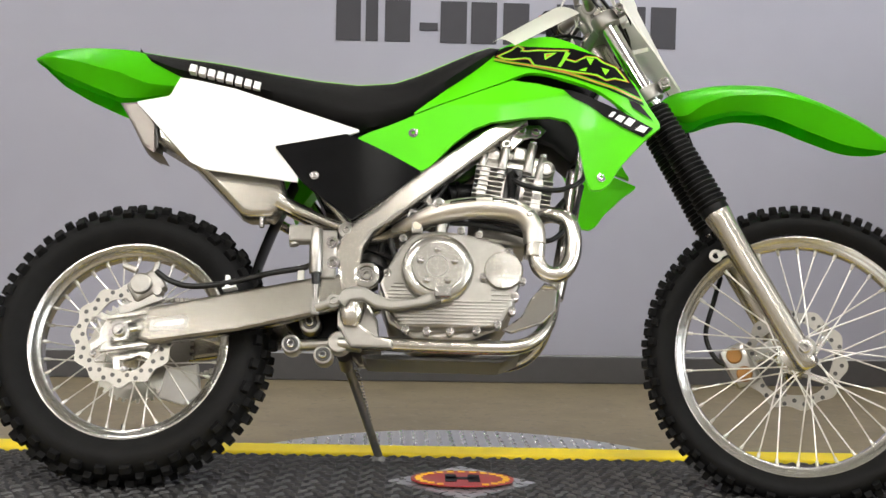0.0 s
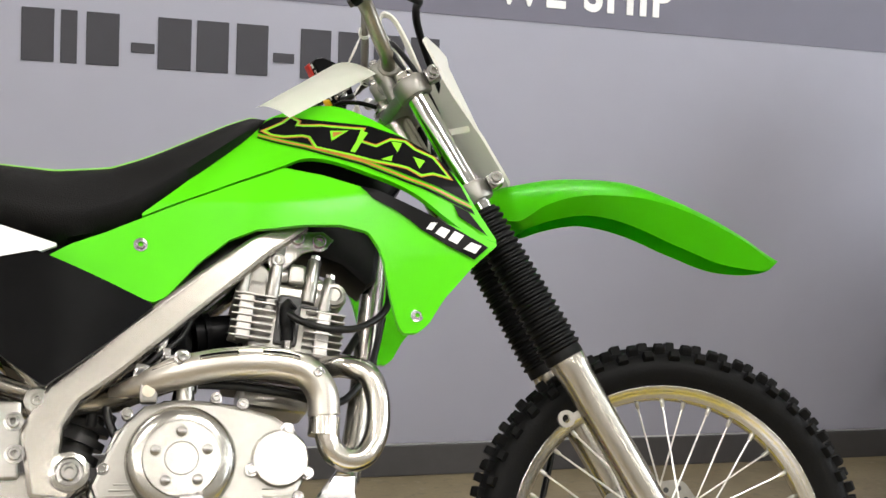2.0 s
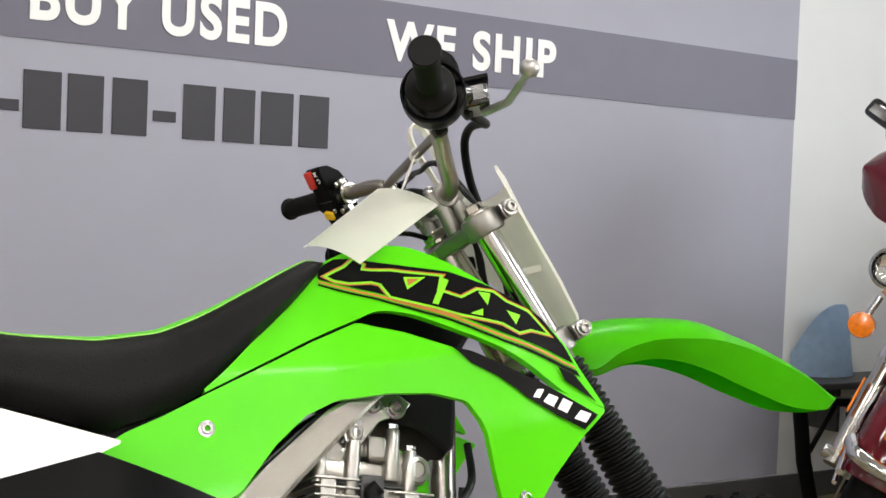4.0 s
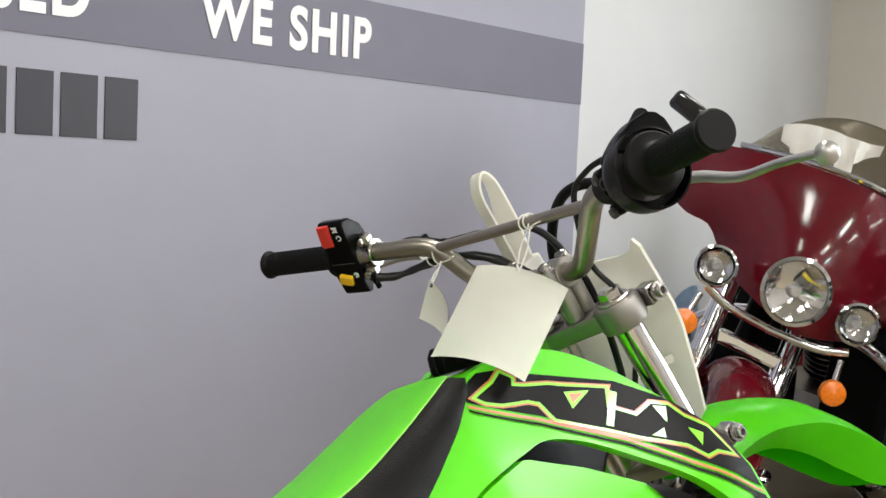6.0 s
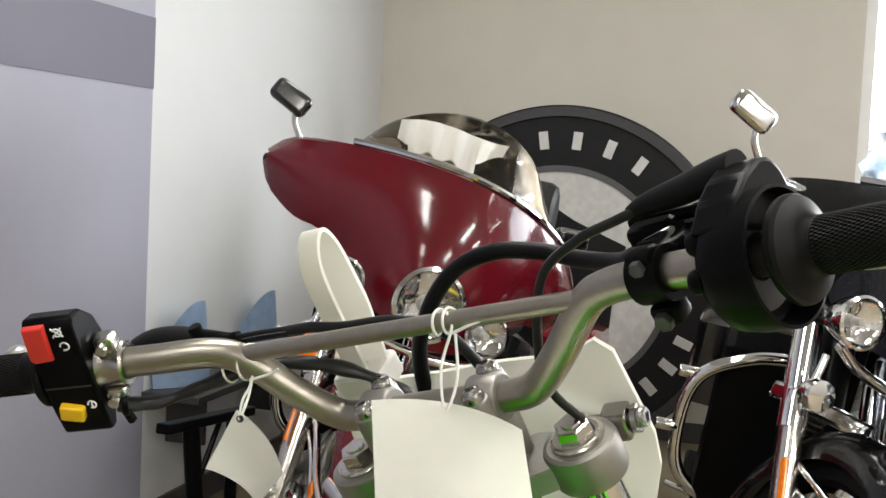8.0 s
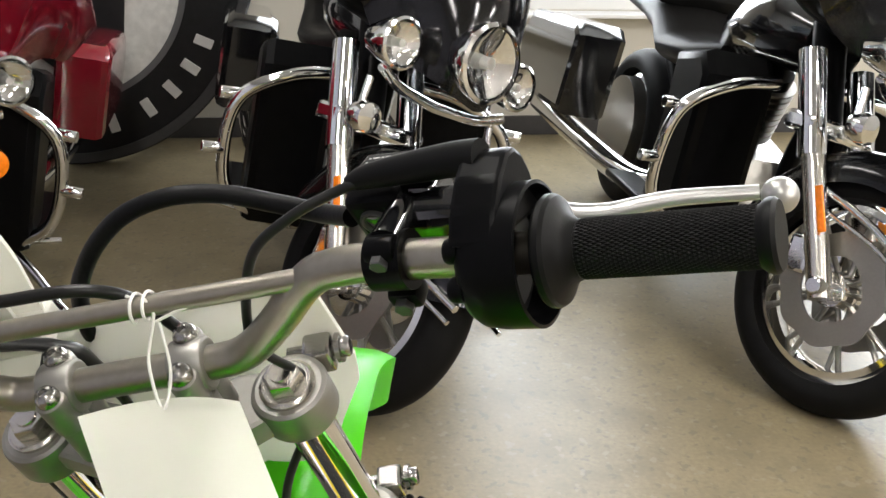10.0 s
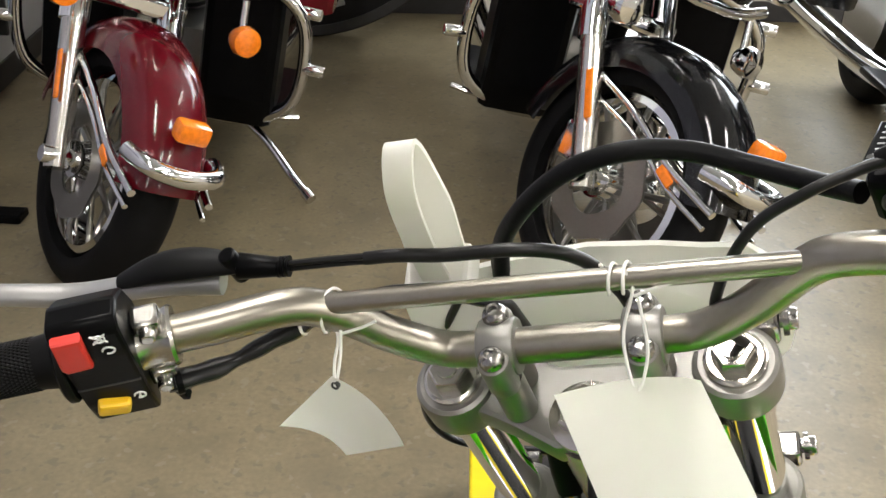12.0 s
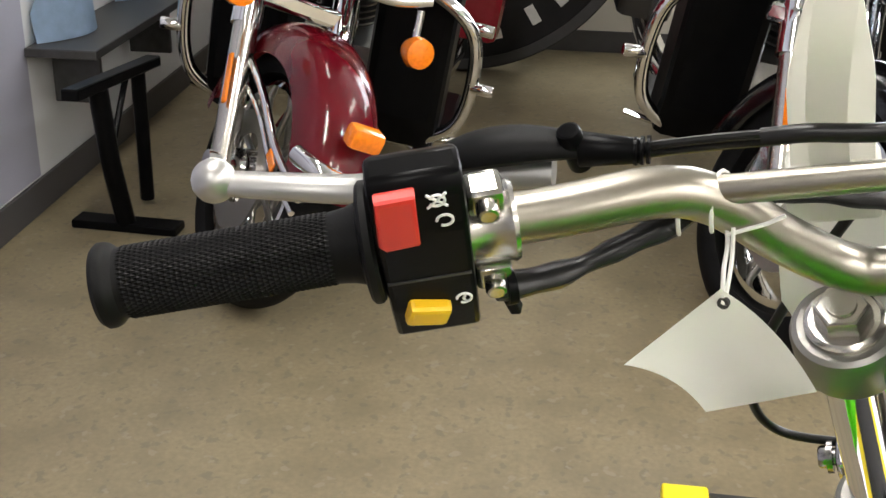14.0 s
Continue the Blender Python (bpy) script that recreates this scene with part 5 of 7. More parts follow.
bm = slab(B(), [(0.290, 0.540), (0.330, 0.60), (0.31, 0.66), (0.262, 0.64)], 0.02, 0.06, 0.004)
P("inner_guard", bm, GREEN, "green inner mudguard")
bm = slab(B(), [(0.30, 0.66), (0.36, 0.53), (0.43, 0.50), (0.52, 0.60), (0.64, 0.70), (0.74, 0.74), (0.86, 0.75), (0.90, 0.80), (0.80, 0.85), (0.68, 0.84), (0.50, 0.72), (0.38, 0.70)], -0.052, 0.104, 0.01)
P("air_box", bm, BLACKP, "black air box and tank underside")
bm = slab(B(), [(0.700, 0.715), (0.752, 0.690), (0.800, 0.672), (0.836, 0.640), (0.850, 0.650), (0.868, 0.740), (0.862, 0.790), (0.720, 0.770)], -0.044, 0.088, 0.008)
P("tank_underside", bm, GAITER, "black underside of the fuel tank")
shock = P("rear_shock", rod(B(), (0.44, 0, 0.40), (0.52, 0, 0.60), 0.022, seg=20), DARKM, "dark coil rear shock absorber")
for k in range(9):
    c = Vector((0.448, 0, 0.42)).lerp(Vector((0.505, 0, 0.565)), k / 8)
    d = Vector((0.057, 0, 0.145)).normalized()
    part("coil", rod(B(), c - d * 0.005, c + d * 0.005, 0.033, seg=22), DARKM, shock)

# ---- engine ----
eng = P("crankcase", slab(B(), [(0.470, 0.36), (0.500, 0.436), (0.56, 0.475), (0.655, 0.468), (0.722, 0.425), (0.732, 0.372), (0.718, 0.330), (0.690, 0.288), (0.640, 0.268), (0.54, 0.268), (0.49, 0.300)], -0.085, 0.175, 0.006), CAST, "cast aluminium engine crankcase")
COVER = [(0.474, 0.366), (0.492, 0.405), (0.512, 0.440), (0.535, 0.462), (0.575, 0.470), (0.622, 0.466), (0.660, 0.458), (0.695, 0.447), (0.722, 0.428), (0.733, 0.400), (0.733, 0.372), (0.722, 0.350), (0.716, 0.325), (0.700, 0.300), (0.680, 0.287), (0.600, 0.284), (0.524, 0.284), (0.505, 0.300), (0.490, 0.322)]
part("clutch_side_cover", slab(B(), COVER, -0.118, 0.036, 0.006), CAST, eng, "cast engine side cover with ribs")
bm = B()
for k in range(10):
    z = 0.290 + k * 0.0062
    a = 0.512 - (0.022 if k > 4 else 0.004 * k)
    b = 0.686 + 0.0035 * k
    if k > 7:
        b = 0.552
    box(bm, ((a + b) / 2, -0.1185, z), (b - a, 0.004, 0.0026), 0.001)
for k in range(4):
    z = 0.346 + k * 0.0068
    box(bm, (0.506 + 0.002 * k, -0.1185, z), (0.042 - 0.006 * k, 0.004, 0.0026), 0.001)
for k in range(3):
    box(bm, (0.700 - 0.004 * k, -0.1185, 0.338 + 0.009 * k), (0.044 - 0.008 * k, 0.004, 0.0026), 0.001)
part("cover_ribs", bm, CAST, eng)
cl = part("clutch_cover", lathe(B(), [(0.003, -0.004), (0.0665, -0.004), (0.0670, 0.004), (0.0640, 0.012), (0.0555, 0.0175), (0.0470, 0.0185), (0.0455, 0.0215), (0.003, 0.0215)], 64, pose(0.5795, -0.118, 0.3935, 90)), ALU, eng, "round polished clutch cover")
part("cover_centre", ring_box(B(), 0.0195, 0.0205, 0.0012, 40, pose(0.5795, -0.1405, 0.3935, 90)), CAST, cl)
for k in range(5):
    a = radians(90 + 72 * k)
    c = (0.5795 + 0.0325 * math.cos(a), -0.1395, 0.3935 + 0.0325 * math.sin(a))
    bm = lathe(B(), [(0.001, 0.0), (0.0068, 0.0), (0.0068, 0.001), (0.0050, 0.0032), (0.001, 0.0040)], 16, Matrix.Translation(c) @ pose(0, 0, 0, 90))
    part("cover_bolt", bm, ZINC, cl)
oc = part("oil_cover", lathe(B(), [(0.003, -0.004), (0.036, -0.004), (0.036, 0.006), (0.0335, 0.010), (0.003, 0.011)], 40, pose(0.7005, -0.118, 0.392, 90)), ALU, eng, "round oil filter cover")
for a in (75, 200, 330):
    c = (0.7005 + 0.038 * math.cos(radians(a)), -0.118, 0.392 + 0.038 * math.sin(radians(a)))
    bm = rod(B(), c, (c[0], c[1] - 0.006, c[2]), 0.009, seg=16, bevel=0.001)
    bolt(bm, (c[0], c[1] - 0.006, c[2]), RIGHT, 0.0055, 0.005, False)
    part("cover_bolt", bm, ZINC, oc)
for x, z in ((0.524, 0.280), (0.562, 0.277), (0.604, 0.277), (0.652, 0.280), (0.690, 0.292), (0.716, 0.318), (0.722, 0.345), (0.495, 0.322), (0.488, 0.385), (0.622, 0.470), (0.655, 0.462), (0.515, 0.452)):
    bm = rod(B(), (x, -0.100, z), (x, -0.121, z), 0.0072, seg=14)
    bolt(bm, (x, -0.121, z), RIGHT, 0.0052, 0.005)
    part("case_bolt", bm, ZINC, eng)
bm = rod(B(), (0.585, -0.100, 0.470), (0.585, -0.104, 0.500), 0.012, 0.010, seg=18)
rod(bm, (0.585, -0.104, 0.496), (0.585, -0.105, 0.506), 0.014, seg=18)
box(bm, (0.540, -0.100, 0.482), (0.022, 0.014, 0.030), 0.004)
part("release_arm_boss", bm, CAST, eng)
part("sight_glass", lathe(B(), [(0.002, 0), (0.008, 0), (0.008, 0.002), (0.002, 0.003)], 16, pose(0.540, -0.108, 0.482, 90)), IVORY, eng)
bm = sweep(B(), spline([(0.60, -0.104, 0.490), (0.66, -0.105, 0.486), (0.72, -0.095, 0.478), (0.76, -0.08, 0.47), (0.80, -0.05, 0.48), (0.84, -0.03, 0.53), (0.86, -0.03, 0.6)], 6), 0.0052, 10)
part("clutch_cable", bm, CABLE, eng, "black clutch cable")
# cylinder and head, tilted a little forward
CY = pose(0.706, -0.004, 0.497, 0, 9, 0)
cyl = P("cylinder", box(B(), (0, 0, 0.045), (0.095, 0.095, 0.15), 0.008), CAST, "finned air-cooled engine cylinder", CY)
for k in range(12):
    z = 0.004 + k * 0.0098
    if k >= 5:
        part("fin", box(B(), (-0.046, 0, z + 0.006), (0.056, 0.128, 0.0026), 0.0009), FINM, cyl, smooth=30)
        part("fin", box(B(), (0.052, 0, z - 0.004), (0.054, 0.124, 0.0026), 0.0009), FINM, cyl, smooth=30)
    else:
        part("fin", box(B(), (0, 0, z - 0.004), (0.140, 0.120, 0.0028), 0.0009), DARKM, cyl, smooth=30)
for x, z in ((-0.056, 0.088), (0.050, 0.078)):
    part("fin_web", box(B(), (x, -0.052, z), (0.020, 0.018, 0.066), 0.003), FINM, cyl)
# head: stepped casting with stud towers, rocker domes and a cam cover
bm = box(B(), (-0.006, 0.004, 0.130), (0.126, 0.104, 0.030), 0.008)
box(bm, (-0.030, 0.000, 0.152), (0.062, 0.092, 0.024), 0.009, pose(0, 0, 0, 0, -14, 0))
box(bm, (0.036, -0.002, 0.148), (0.066, 0.088, 0.030), 0.010, pose(0, 0, 0, 0, 18, 0))
rod(bm, (0.060, -0.050, 0.138), (0.060, 0.050, 0.138), 0.0190, seg=26, bevel=0.004)
rod(bm, (-0.050, -0.046, 0.150), (-0.050, 0.046, 0.150), 0.0195, seg=26, bevel=0.004)
box(bm, (0.006, -0.046, 0.158), (0.024, 0.020, 0.030), 0.005)
for x, z0, z1, r in ((-0.022, 0.100, 0.196, 0.0098), (0.028, 0.120, 0.184, 0.0102), (0.052, 0.110, 0.160, 0.0088), (-0.062, 0.112, 0.150, 0.0080)):
    part("stud_tower", rod(B(), (x - 0.003, -0.050, z0), (x, -0.048, z1), r, r * 0.9, seg=18, bevel=0.0015), CAST, cyl)
part("cylinder_head", bm, CAST, cyl, "cast cylinder head with stud towers")
part("rocker_cover", lathe(B(), [(0.001, 0.003), (0.009, 0.003), (0.010, 0.0), (0.0155, 0.0), (0.0165, 0.002), (0.0150, 0.006), (0.0100, 0.0070), (0.0085, 0.0045), (0.001, 0.0045)], 26, pose(0.060, -0.050, 0.138, 90)), CAST, cyl)
part("gasket", box(B(), (-0.002, 0, 0.1145), (0.122, 0.110, 0.0022)), DARKM, cyl, smooth=0)
bm = sweep(B(), spline([(0.004, -0.058, 0.062), (0.001, -0.062, 0.084), (-0.002, -0.064, 0.104), (0.004, -0.068, 0.112)], 6), [0.0085] * 6 + [0.0105] * 8 + [0.0095] * 5, 14)
part("plug_cap", bm, GRIPR, cyl, "black rubber spark plug cap")
part("plug_recess", box(B(), (0.002, -0.040, 0.092), (0.032, 0.030, 0.070), 0.004), DARKM, cyl)
part("spark_plug", rod(B(), (0.005, -0.056, 0.048), (0.004, -0.058, 0.064), 0.0070, seg=6), ZINC, cyl)
bm = sweep(B(), spline([(-0.006, -0.066, 0.100), (0.02, -0.078, 0.086), (0.06, -0.080, 0.082), (0.10, -0.070, 0.094), (0.135, -0.05, 0.13), (0.140, -0.03, 0.18)], 6), 0.0052, 10)
part("ignition_lead", bm, CABLE, cyl, "black ignition lead")
for x, y, z in ((-0.022, -0.048, 0.198), (0.028, -0.048, 0.186), (0.052, -0.048, 0.162), (-0.062, -0.048, 0.152)):
    part("head_nut", rod(B(), (x, y, z - 0.004), (x, y, z + 0.004), 0.007, seg=6), ZINC, cyl)
# hanger plates between head and frame
for s in (-1, 1):
    bm = slab(B(), [(0.700, 0.690), (0.712, 0.714), (0.775, 0.716), (0.790, 0.704), (0.778, 0.692), (0.745, 0.684), (0.715, 0.655), (0.698, 0.662)], 0.050 * s, 0.006 * s, 0.002)
    P("engine_hanger", bm, ALU, "brushed engine hanger plate")
for x, z in ((0.710, 0.672), (0.738, 0.704), (0.768, 0.700)):
    P("hanger_bolt", bolt(B(), (x, -0.056, z), RIGHT, 0.010, 0.006), ZINC)
bm = rod(B(), (0.60, -0.015, 0.575), (0.665, -0.01, 0.585), 0.026, 0.022, seg=22)
rod(bm, (0.615, -0.015, 0.577), (0.622, -0.015, 0.578), 0.029, seg=22)
rod(bm, (0.655, -0.01, 0.583), (0.661, -0.01, 0.584), 0.027, seg=22)
box(bm, (0.575, 0, 0.55), (0.05, 0.06, 0.075), 0.012)
P("carburettor", bm, BLACKP, "black carburettor and rubber intake boot")
bm = sweep(B(), spline([(0.56, -0.04, 0.56), (0.575, -0.06, 0.52), (0.57, -0.07, 0.47), (0.53, -0.07, 0.44), (0.50, -0.06, 0.40)], 5), 0.004, 8)
sweep(bm, spline([(0.60, -0.05, 0.60), (0.58, -0.065, 0.56), (0.545, -0.07, 0.53), (0.51, -0.06, 0.50)], 5), 0.004, 8)
P("breather_hose", bm, CABLE, "black breather hoses")
bm = box(B(), (0.556, -0.062, 0.545), (0.012, 0.010, 0.045), 0.003, pose(0, 0, 0, 0, 14, 0))
rod(bm, (0.553, -0.066, 0.522), (0.552, -0.066, 0.513), 0.006, seg=12)
P("fuel_tap", bm, ZINC)
# left-hand parts glimpsed behind the engine
bm = rod(B(), (0.575, 0.085, 0.385), (0.575, 0.115, 0.385), 0.075, seg=36, bevel=0.008)
P("flywheel_cover", bm, CAST, "cast flywheel cover")

# exhaust
PIPE = spline([(0.735, -0.010, 0.552), (0.765, -0.045, 0.527), (0.795, -0.082, 0.518), (0.822, -0.098, 0.503), (0.832, -0.104, 0.470), (0.829, -0.106, 0.428), (0.812, -0.110, 0.397), (0.787, -0.113, 0.390), (0.766, -0.115, 0.405), (0.758, -0.117, 0.440)], 6)
P("exhaust_header", sweep(B(), PIPE, 0.0156, 22), STEEL, "bare steel exhaust header pipe")
bm = lathe(B(), [(0.012, -0.012), (0.0205, -0.012), (0.0205, 0.012), (0.012, 0.012)], 24, pose(0.7575, -0.117, 0.432, 0, 5, 0))
P("pipe_sleeve", bm, STEEL)
BACK = spline([(0.758, -0.117, 0.440), (0.754, -0.118, 0.474), (0.735, -0.119, 0.498), (0.700, -0.120, 0.508), (0.640, -0.119, 0.509), (0.580, -0.108, 0.501), (0.530, -0.082, 0.489), (0.480, -0.046, 0.480), (0.40, -0.040, 0.486), (0.33, -0.060, 0.512), (0.27, -0.085, 0.535)], 6)
P("exhaust_pipe", sweep(B(), BACK, 0.0165, 20), STEEL, "bare steel exhaust pipe")
HS = spline([(0.758, -0.119, 0.446), (0.755, -0.121, 0.476), (0.736, -0.123, 0.501), (0.700, -0.125, 0.512), (0.640, -0.124, 0.513), (0.580, -0.112, 0.505), (0.535, -0.088, 0.493), (0.500, -0.060, 0.484)], 8)
shield = P("heat_shield", sweep(B(), HS, [0.0208] * 40 + [0.0208 - 0.0004 * k for k in range(17)], 26, 1.0), SHIELDM, "brushed steel exhaust heat shield with slots")
for xa, xb in ((0.545, 0.580), (0.600, 0.655), (0.672, 0.728)):
    pts = [p + Vector((0, -0.0160, 0.0108)) for p in HS if xa <= p.x <= xb]
    part("slot", sweep(B(), pts, 0.0036, 8, 0.6), BLACKP, shield, "dark slot in the shield")
    loop = [p + Vector((0, -0.0034, -0.0042)) for p in pts] + [p + Vector((0, 0.0030, 0.0040)) for p in reversed(pts)]
    part("slot_lip", sweep(B(), loop + loop[:2], 0.0016, 6), STEEL, shield)
for x, y, z in ((0.747, -0.137, 0.497), (0.580, -0.130, 0.519)):
    bm = lathe(B(), [(0.002, 0), (0.0105, 0), (0.0105, 0.002), (0.008, 0.003), (0.002, 0.003)], 22, pose(x, y, z, 90))
    bolt(bm, (x, y - 0.002, z), RIGHT, 0.0062, 0.005, False)
    part("shield_bolt", bm, ZINC, shield)
# silencer under the white panel
bm = slab(B(), [(0.026, 0.694), (0.032, 0.650), (0.106, 0.606), (0.126, 0.586), (0.205, 0.505), (0.222, 0.498), (0.266, 0.500), (0.292, 0.540), (0.280, 0.585), (0.150, 0.660), (0.060, 0.704)], -0.096, 0.062, 0.012)
sil = P("silencer", bm, SILVERP, "silver exhaust silencer", smooth=50)
bm = slab(B(), [(-0.046, 0.732), (-0.008, 0.735), (0.030, 0.692), (0.036, 0.630), (0.050, 0.620), (0.023, 0.630), (0.006, 0.643), (-0.020, 0.690)], -0.088, 0.060, 0.006)
part("end_cap", bm, mat("bronze_end_cap", (0.16, 0.145, 0.13), 0.35, 0.7, vary=0.1), sil, "dark bronze silencer end cap")
bm = sweep(B(), [(0.030, -0.096, 0.690), (0.036, -0.097, 0.655), (0.038, -0.096, 0.632)], 0.003, 8)
part("clamp_band", bm, DARKM, sil)
bm = rod(B(), (0.245, -0.085, 0.500), (0.247, -0.085, 0.480), 0.005, seg=10)
part("drain_bolt", bm, ZINC, sil)
# lower radiator-side bracket at the shroud's foot
bm = slab(B(), [(0.838, 0.520), (0.862, 0.520), (0.868, 0.548), (0.850, 0.560)], 0.10, 0.004, 0.001)
P("shroud_stay", bm, ALU)

# clutch arm, connectors and leads above the crankcase cover
bm = rod(B(), (0.587, -0.098, 0.480), (0.587, -0.098, 0.512), 0.0125, seg=20, bevel=0.002)
rod(bm, (0.587, -0.098, 0.512), (0.587, -0.098, 0.524), 0.007, seg=12)
P("clutch_shaft", bm, CAST, "cast clutch shaft housing")
bm = box(B(), (0.582, -0.099, 0.527), (0.046, 0.016, 0.006), 0.002, pose(0, 0, 0, 0, -6, 0))
box(bm, (0.562, -0.099, 0.532), (0.010, 0.014, 0.012), 0.002)
P("clutch_arm", bm, ZINC, "bright zinc clutch arm")
P("inner_cable", sweep(B(), spline([(0.604, -0.098, 0.532), (0.625, -0.096, 0.530), (0.650, -0.094, 0.528)], 5), 0.0022, 8), ZINC)
P("cable_end", sweep(B(), spline([(0.648, -0.094, 0.528), (0.690, -0.090, 0.524), (0.735, -0.07, 0.520), (0.79, -0.04, 0.530), (0.83, 0.0, 0.58)], 5), 0.0062, 10), CABLE, "black clutch cable sleeve")
bm = box(B(), (0.531, -0.088, 0.508), (0.020, 0.012, 0.026), 0.004, pose(0, 0, 0, 0, 14, 0))
P("case_bracket", bm, ZINC)
bm = rod(B(), (0.531, -0.096, 0.506), (0.531, -0.099, 0.506), 0.006, seg=14)
P("bracket_bolt", bm, DARKM)
P("vent_hose", sweep(B(), spline([(0.505, -0.055, 0.500), (0.490, -0.06, 0.470), (0.500, -0.065, 0.435), (0.520, -0.07, 0.418), (0.505, -0.072, 0.400)], 6), 0.0058, 10), CABLE, "black vent hose")
P("vent_hose", sweep(B(), spline([(0.540, -0.04, 0.600), (0.525, -0.05, 0.560), (0.500, -0.055, 0.530), (0.478, -0.05, 0.500), (0.470, -0.04, 0.45)], 6), 0.0068, 10), CABLE, "black vent hose")
# shock and airbox seen through the frame
P("air_box", box(B(), (0.47, 0.0, 0.60), (0.16, 0.10, 0.13), 0.02), BLACKP, "black plastic air box")
P("coil_bracket", box(B(), (0.600, -0.045, 0.618), (0.016, 0.010, 0.040), 0.003, pose(0, 0, 0, 0, 20, 0)), ZINC)
# ---- controls, decals and tags ----
# frame on the bar: z outward, x forward; on the left y points down, on the right up
q = along(0.2365)
bm = B()
prof = [(0.022, 0.010), (0.018, 0.028), (0.0, 0.036), (-0.010, 0.047), (-0.019, 0.044), (-0.023, 0.020), (-0.0235, -0.030), (-0.0225, -0.050), (-0.017, -0.056), (-0.002, -0.052), (0.014, -0.036), (0.022, -0.012)]
vs = [bm.verts.new((x, y, -0.0185)) for x, y in prof]
f = bm.faces.new(vs)
r = bmesh.ops.extrude_face_region(bm, geom=[f])
nv = [g for g in r["geom"] if isinstance(g, bmesh.types.BMVert)]
bmesh.ops.translate(bm, verts=nv, vec=(0, 0, 0.0365))
bmesh.ops.bevel(bm, geom=bm.edges[:], offset=0.0025, segments=2, profile=0.5, affect="EDGES")
sw = P("switch_block", bm, BLACKP, "black plastic switch block with red and yellow switches", ST @ q)
bm = slab(B(), [(-0.0145, -0.0075), (0.0135, -0.0085), (0.0155, 0.0050), (0.0120, 0.0078), (-0.0130, 0.0078)], 0.0, 0.007, 0.0018)
part("kill_switch", bm, RED, sw, "red rocker switch", Matrix.Translation((-0.0275, -0.0400, 0.0085)) @ pose(0, 0, 0, 4, 0, 0) @ Matrix(((0, 1, 0, 0), (1, 0, 0, 0), (0, 0, 1, 0), (0, 0, 0, 1))))
part("switch_seam", box(B(), (-0.0232, 0.000, 0.0), (0.0012, 0.0012, 0.034)), DARKM, sw, smooth=0)
bm = box(B(), (-0.0215, 0.021, 0.003), (0.013, 0.0135, 0.018), 0.0022, pose(0, 0, 0, 16, 0, -8))
part("start_button", bm, YELLOWS, sw, "yellow start button")


def arc_mark(c, r, a0, a1, n=14):
    pts = [(c[0], c[1] + r * math.sin(radians(a0 + (a1 - a0) * k / n)), c[2] + r * math.cos(radians(a0 + (a1 - a0) * k / n))) for k in range(n + 1)]
    return sweep(B(), pts, 0.0006, 6)


part("stop_symbol", arc_mark((-0.0238, -0.0470, -0.0075), 0.0030, 30, 330), GFX_WHITE, sw)
part("stop_symbol", sweep(B(), [(-0.0238, -0.0506, -0.0112), (-0.0238, -0.0434, -0.0038)], 0.0006, 6), GFX_WHITE, sw)
part("stop_symbol", sweep(B(), [(-0.0238, -0.0434, -0.0112), (-0.0238, -0.0506, -0.0038)], 0.0006, 6), GFX_WHITE, sw)
part("run_symbol", arc_mark((-0.0240, -0.0355, -0.0095), 0.0031, 60, 360), GFX_WHITE, sw)
part("start_symbol", arc_mark((-0.0236, 0.0165, -0.0125), 0.0030, 60, 360), GFX_WHITE, sw)
part("start_symbol", sweep(B(), [(-0.0236, 0.0147, -0.013), (-0.0236, 0.0167, -0.0122), (-0.0236, 0.0183, -0.013)], 0.0006, 6), GFX_WHITE, sw)
bm = lathe(B(), [(0.012, -0.012), (0.0165, -0.012), (0.0175, -0.010), (0.0160, -0.006), (0.0160, 0.006), (0.0175, 0.010), (0.0165, 0.012), (0.012, 0.012)], 26, closed=True)
for s in (-1, 1):
    box(bm, (-0.004 * s - 0.004, 0.019 * s, 0), (0.015, 0.014, 0.016), 0.003)
    rod(bm, (-0.010 - 0.004 * s, 0.020 * s, 0), (-0.0175 - 0.004 * s, 0.020 * s, 0), 0.0046, seg=14, bevel=0.0014)
P("lever_clamp", bm, ALU, "polished clutch lever clamp", ST @ along(0.2125))
# clutch lever ahead of the left grip
pts = spline([(0.028, 0.205, 0.094), (0.027, 0.228, 0.098), (0.025, 0.255, 0.101), (0.022, 0.300, 0.102), (0.018, 0.338, 0.114), (0.016, 0.366, 0.123)], 6)
bm = sweep(B(), pts, [0.0104 - 0.0001 * k for k in range(len(pts))], 12, 0.72)
bmesh.ops.create_uvsphere(bm, u_segments=18, v_segments=12, radius=0.0115, matrix=Matrix.Translation((0.016, 0.372, 0.126)))
P("clutch_lever", bm, LEVERM, "cast aluminium clutch lever with ball end", ST)
pts = spline([(0.023, 0.268, 0.110), (0.027, 0.240, 0.114), (0.030, 0.212, 0.111), (0.030, 0.184, 0.104)], 6)
bm = sweep(B(), pts, [0.0055 + 0.0062 * math.sin(math.pi * k / (len(pts) - 1)) for k in range(len(pts))], 12, 0.6)
P("lever_boot", bm, GRIPR, "black rubber lever boot", ST)
bm = rod(B(), (0.030, 0.190, 0.104), (0.030, 0.163, 0.098), 0.0085, 0.0058, seg=18, bevel=0.001)
rod(bm, (0.030, 0.192, 0.093), (0.030, 0.192, 0.117), 0.0058, seg=16, bevel=0.0015)
for k in range(3):
    rod(bm, (0.030, 0.166 - 0.003 * k, 0.0985), (0.030, 0.1645 - 0.003 * k, 0.0982), 0.0066, seg=16)
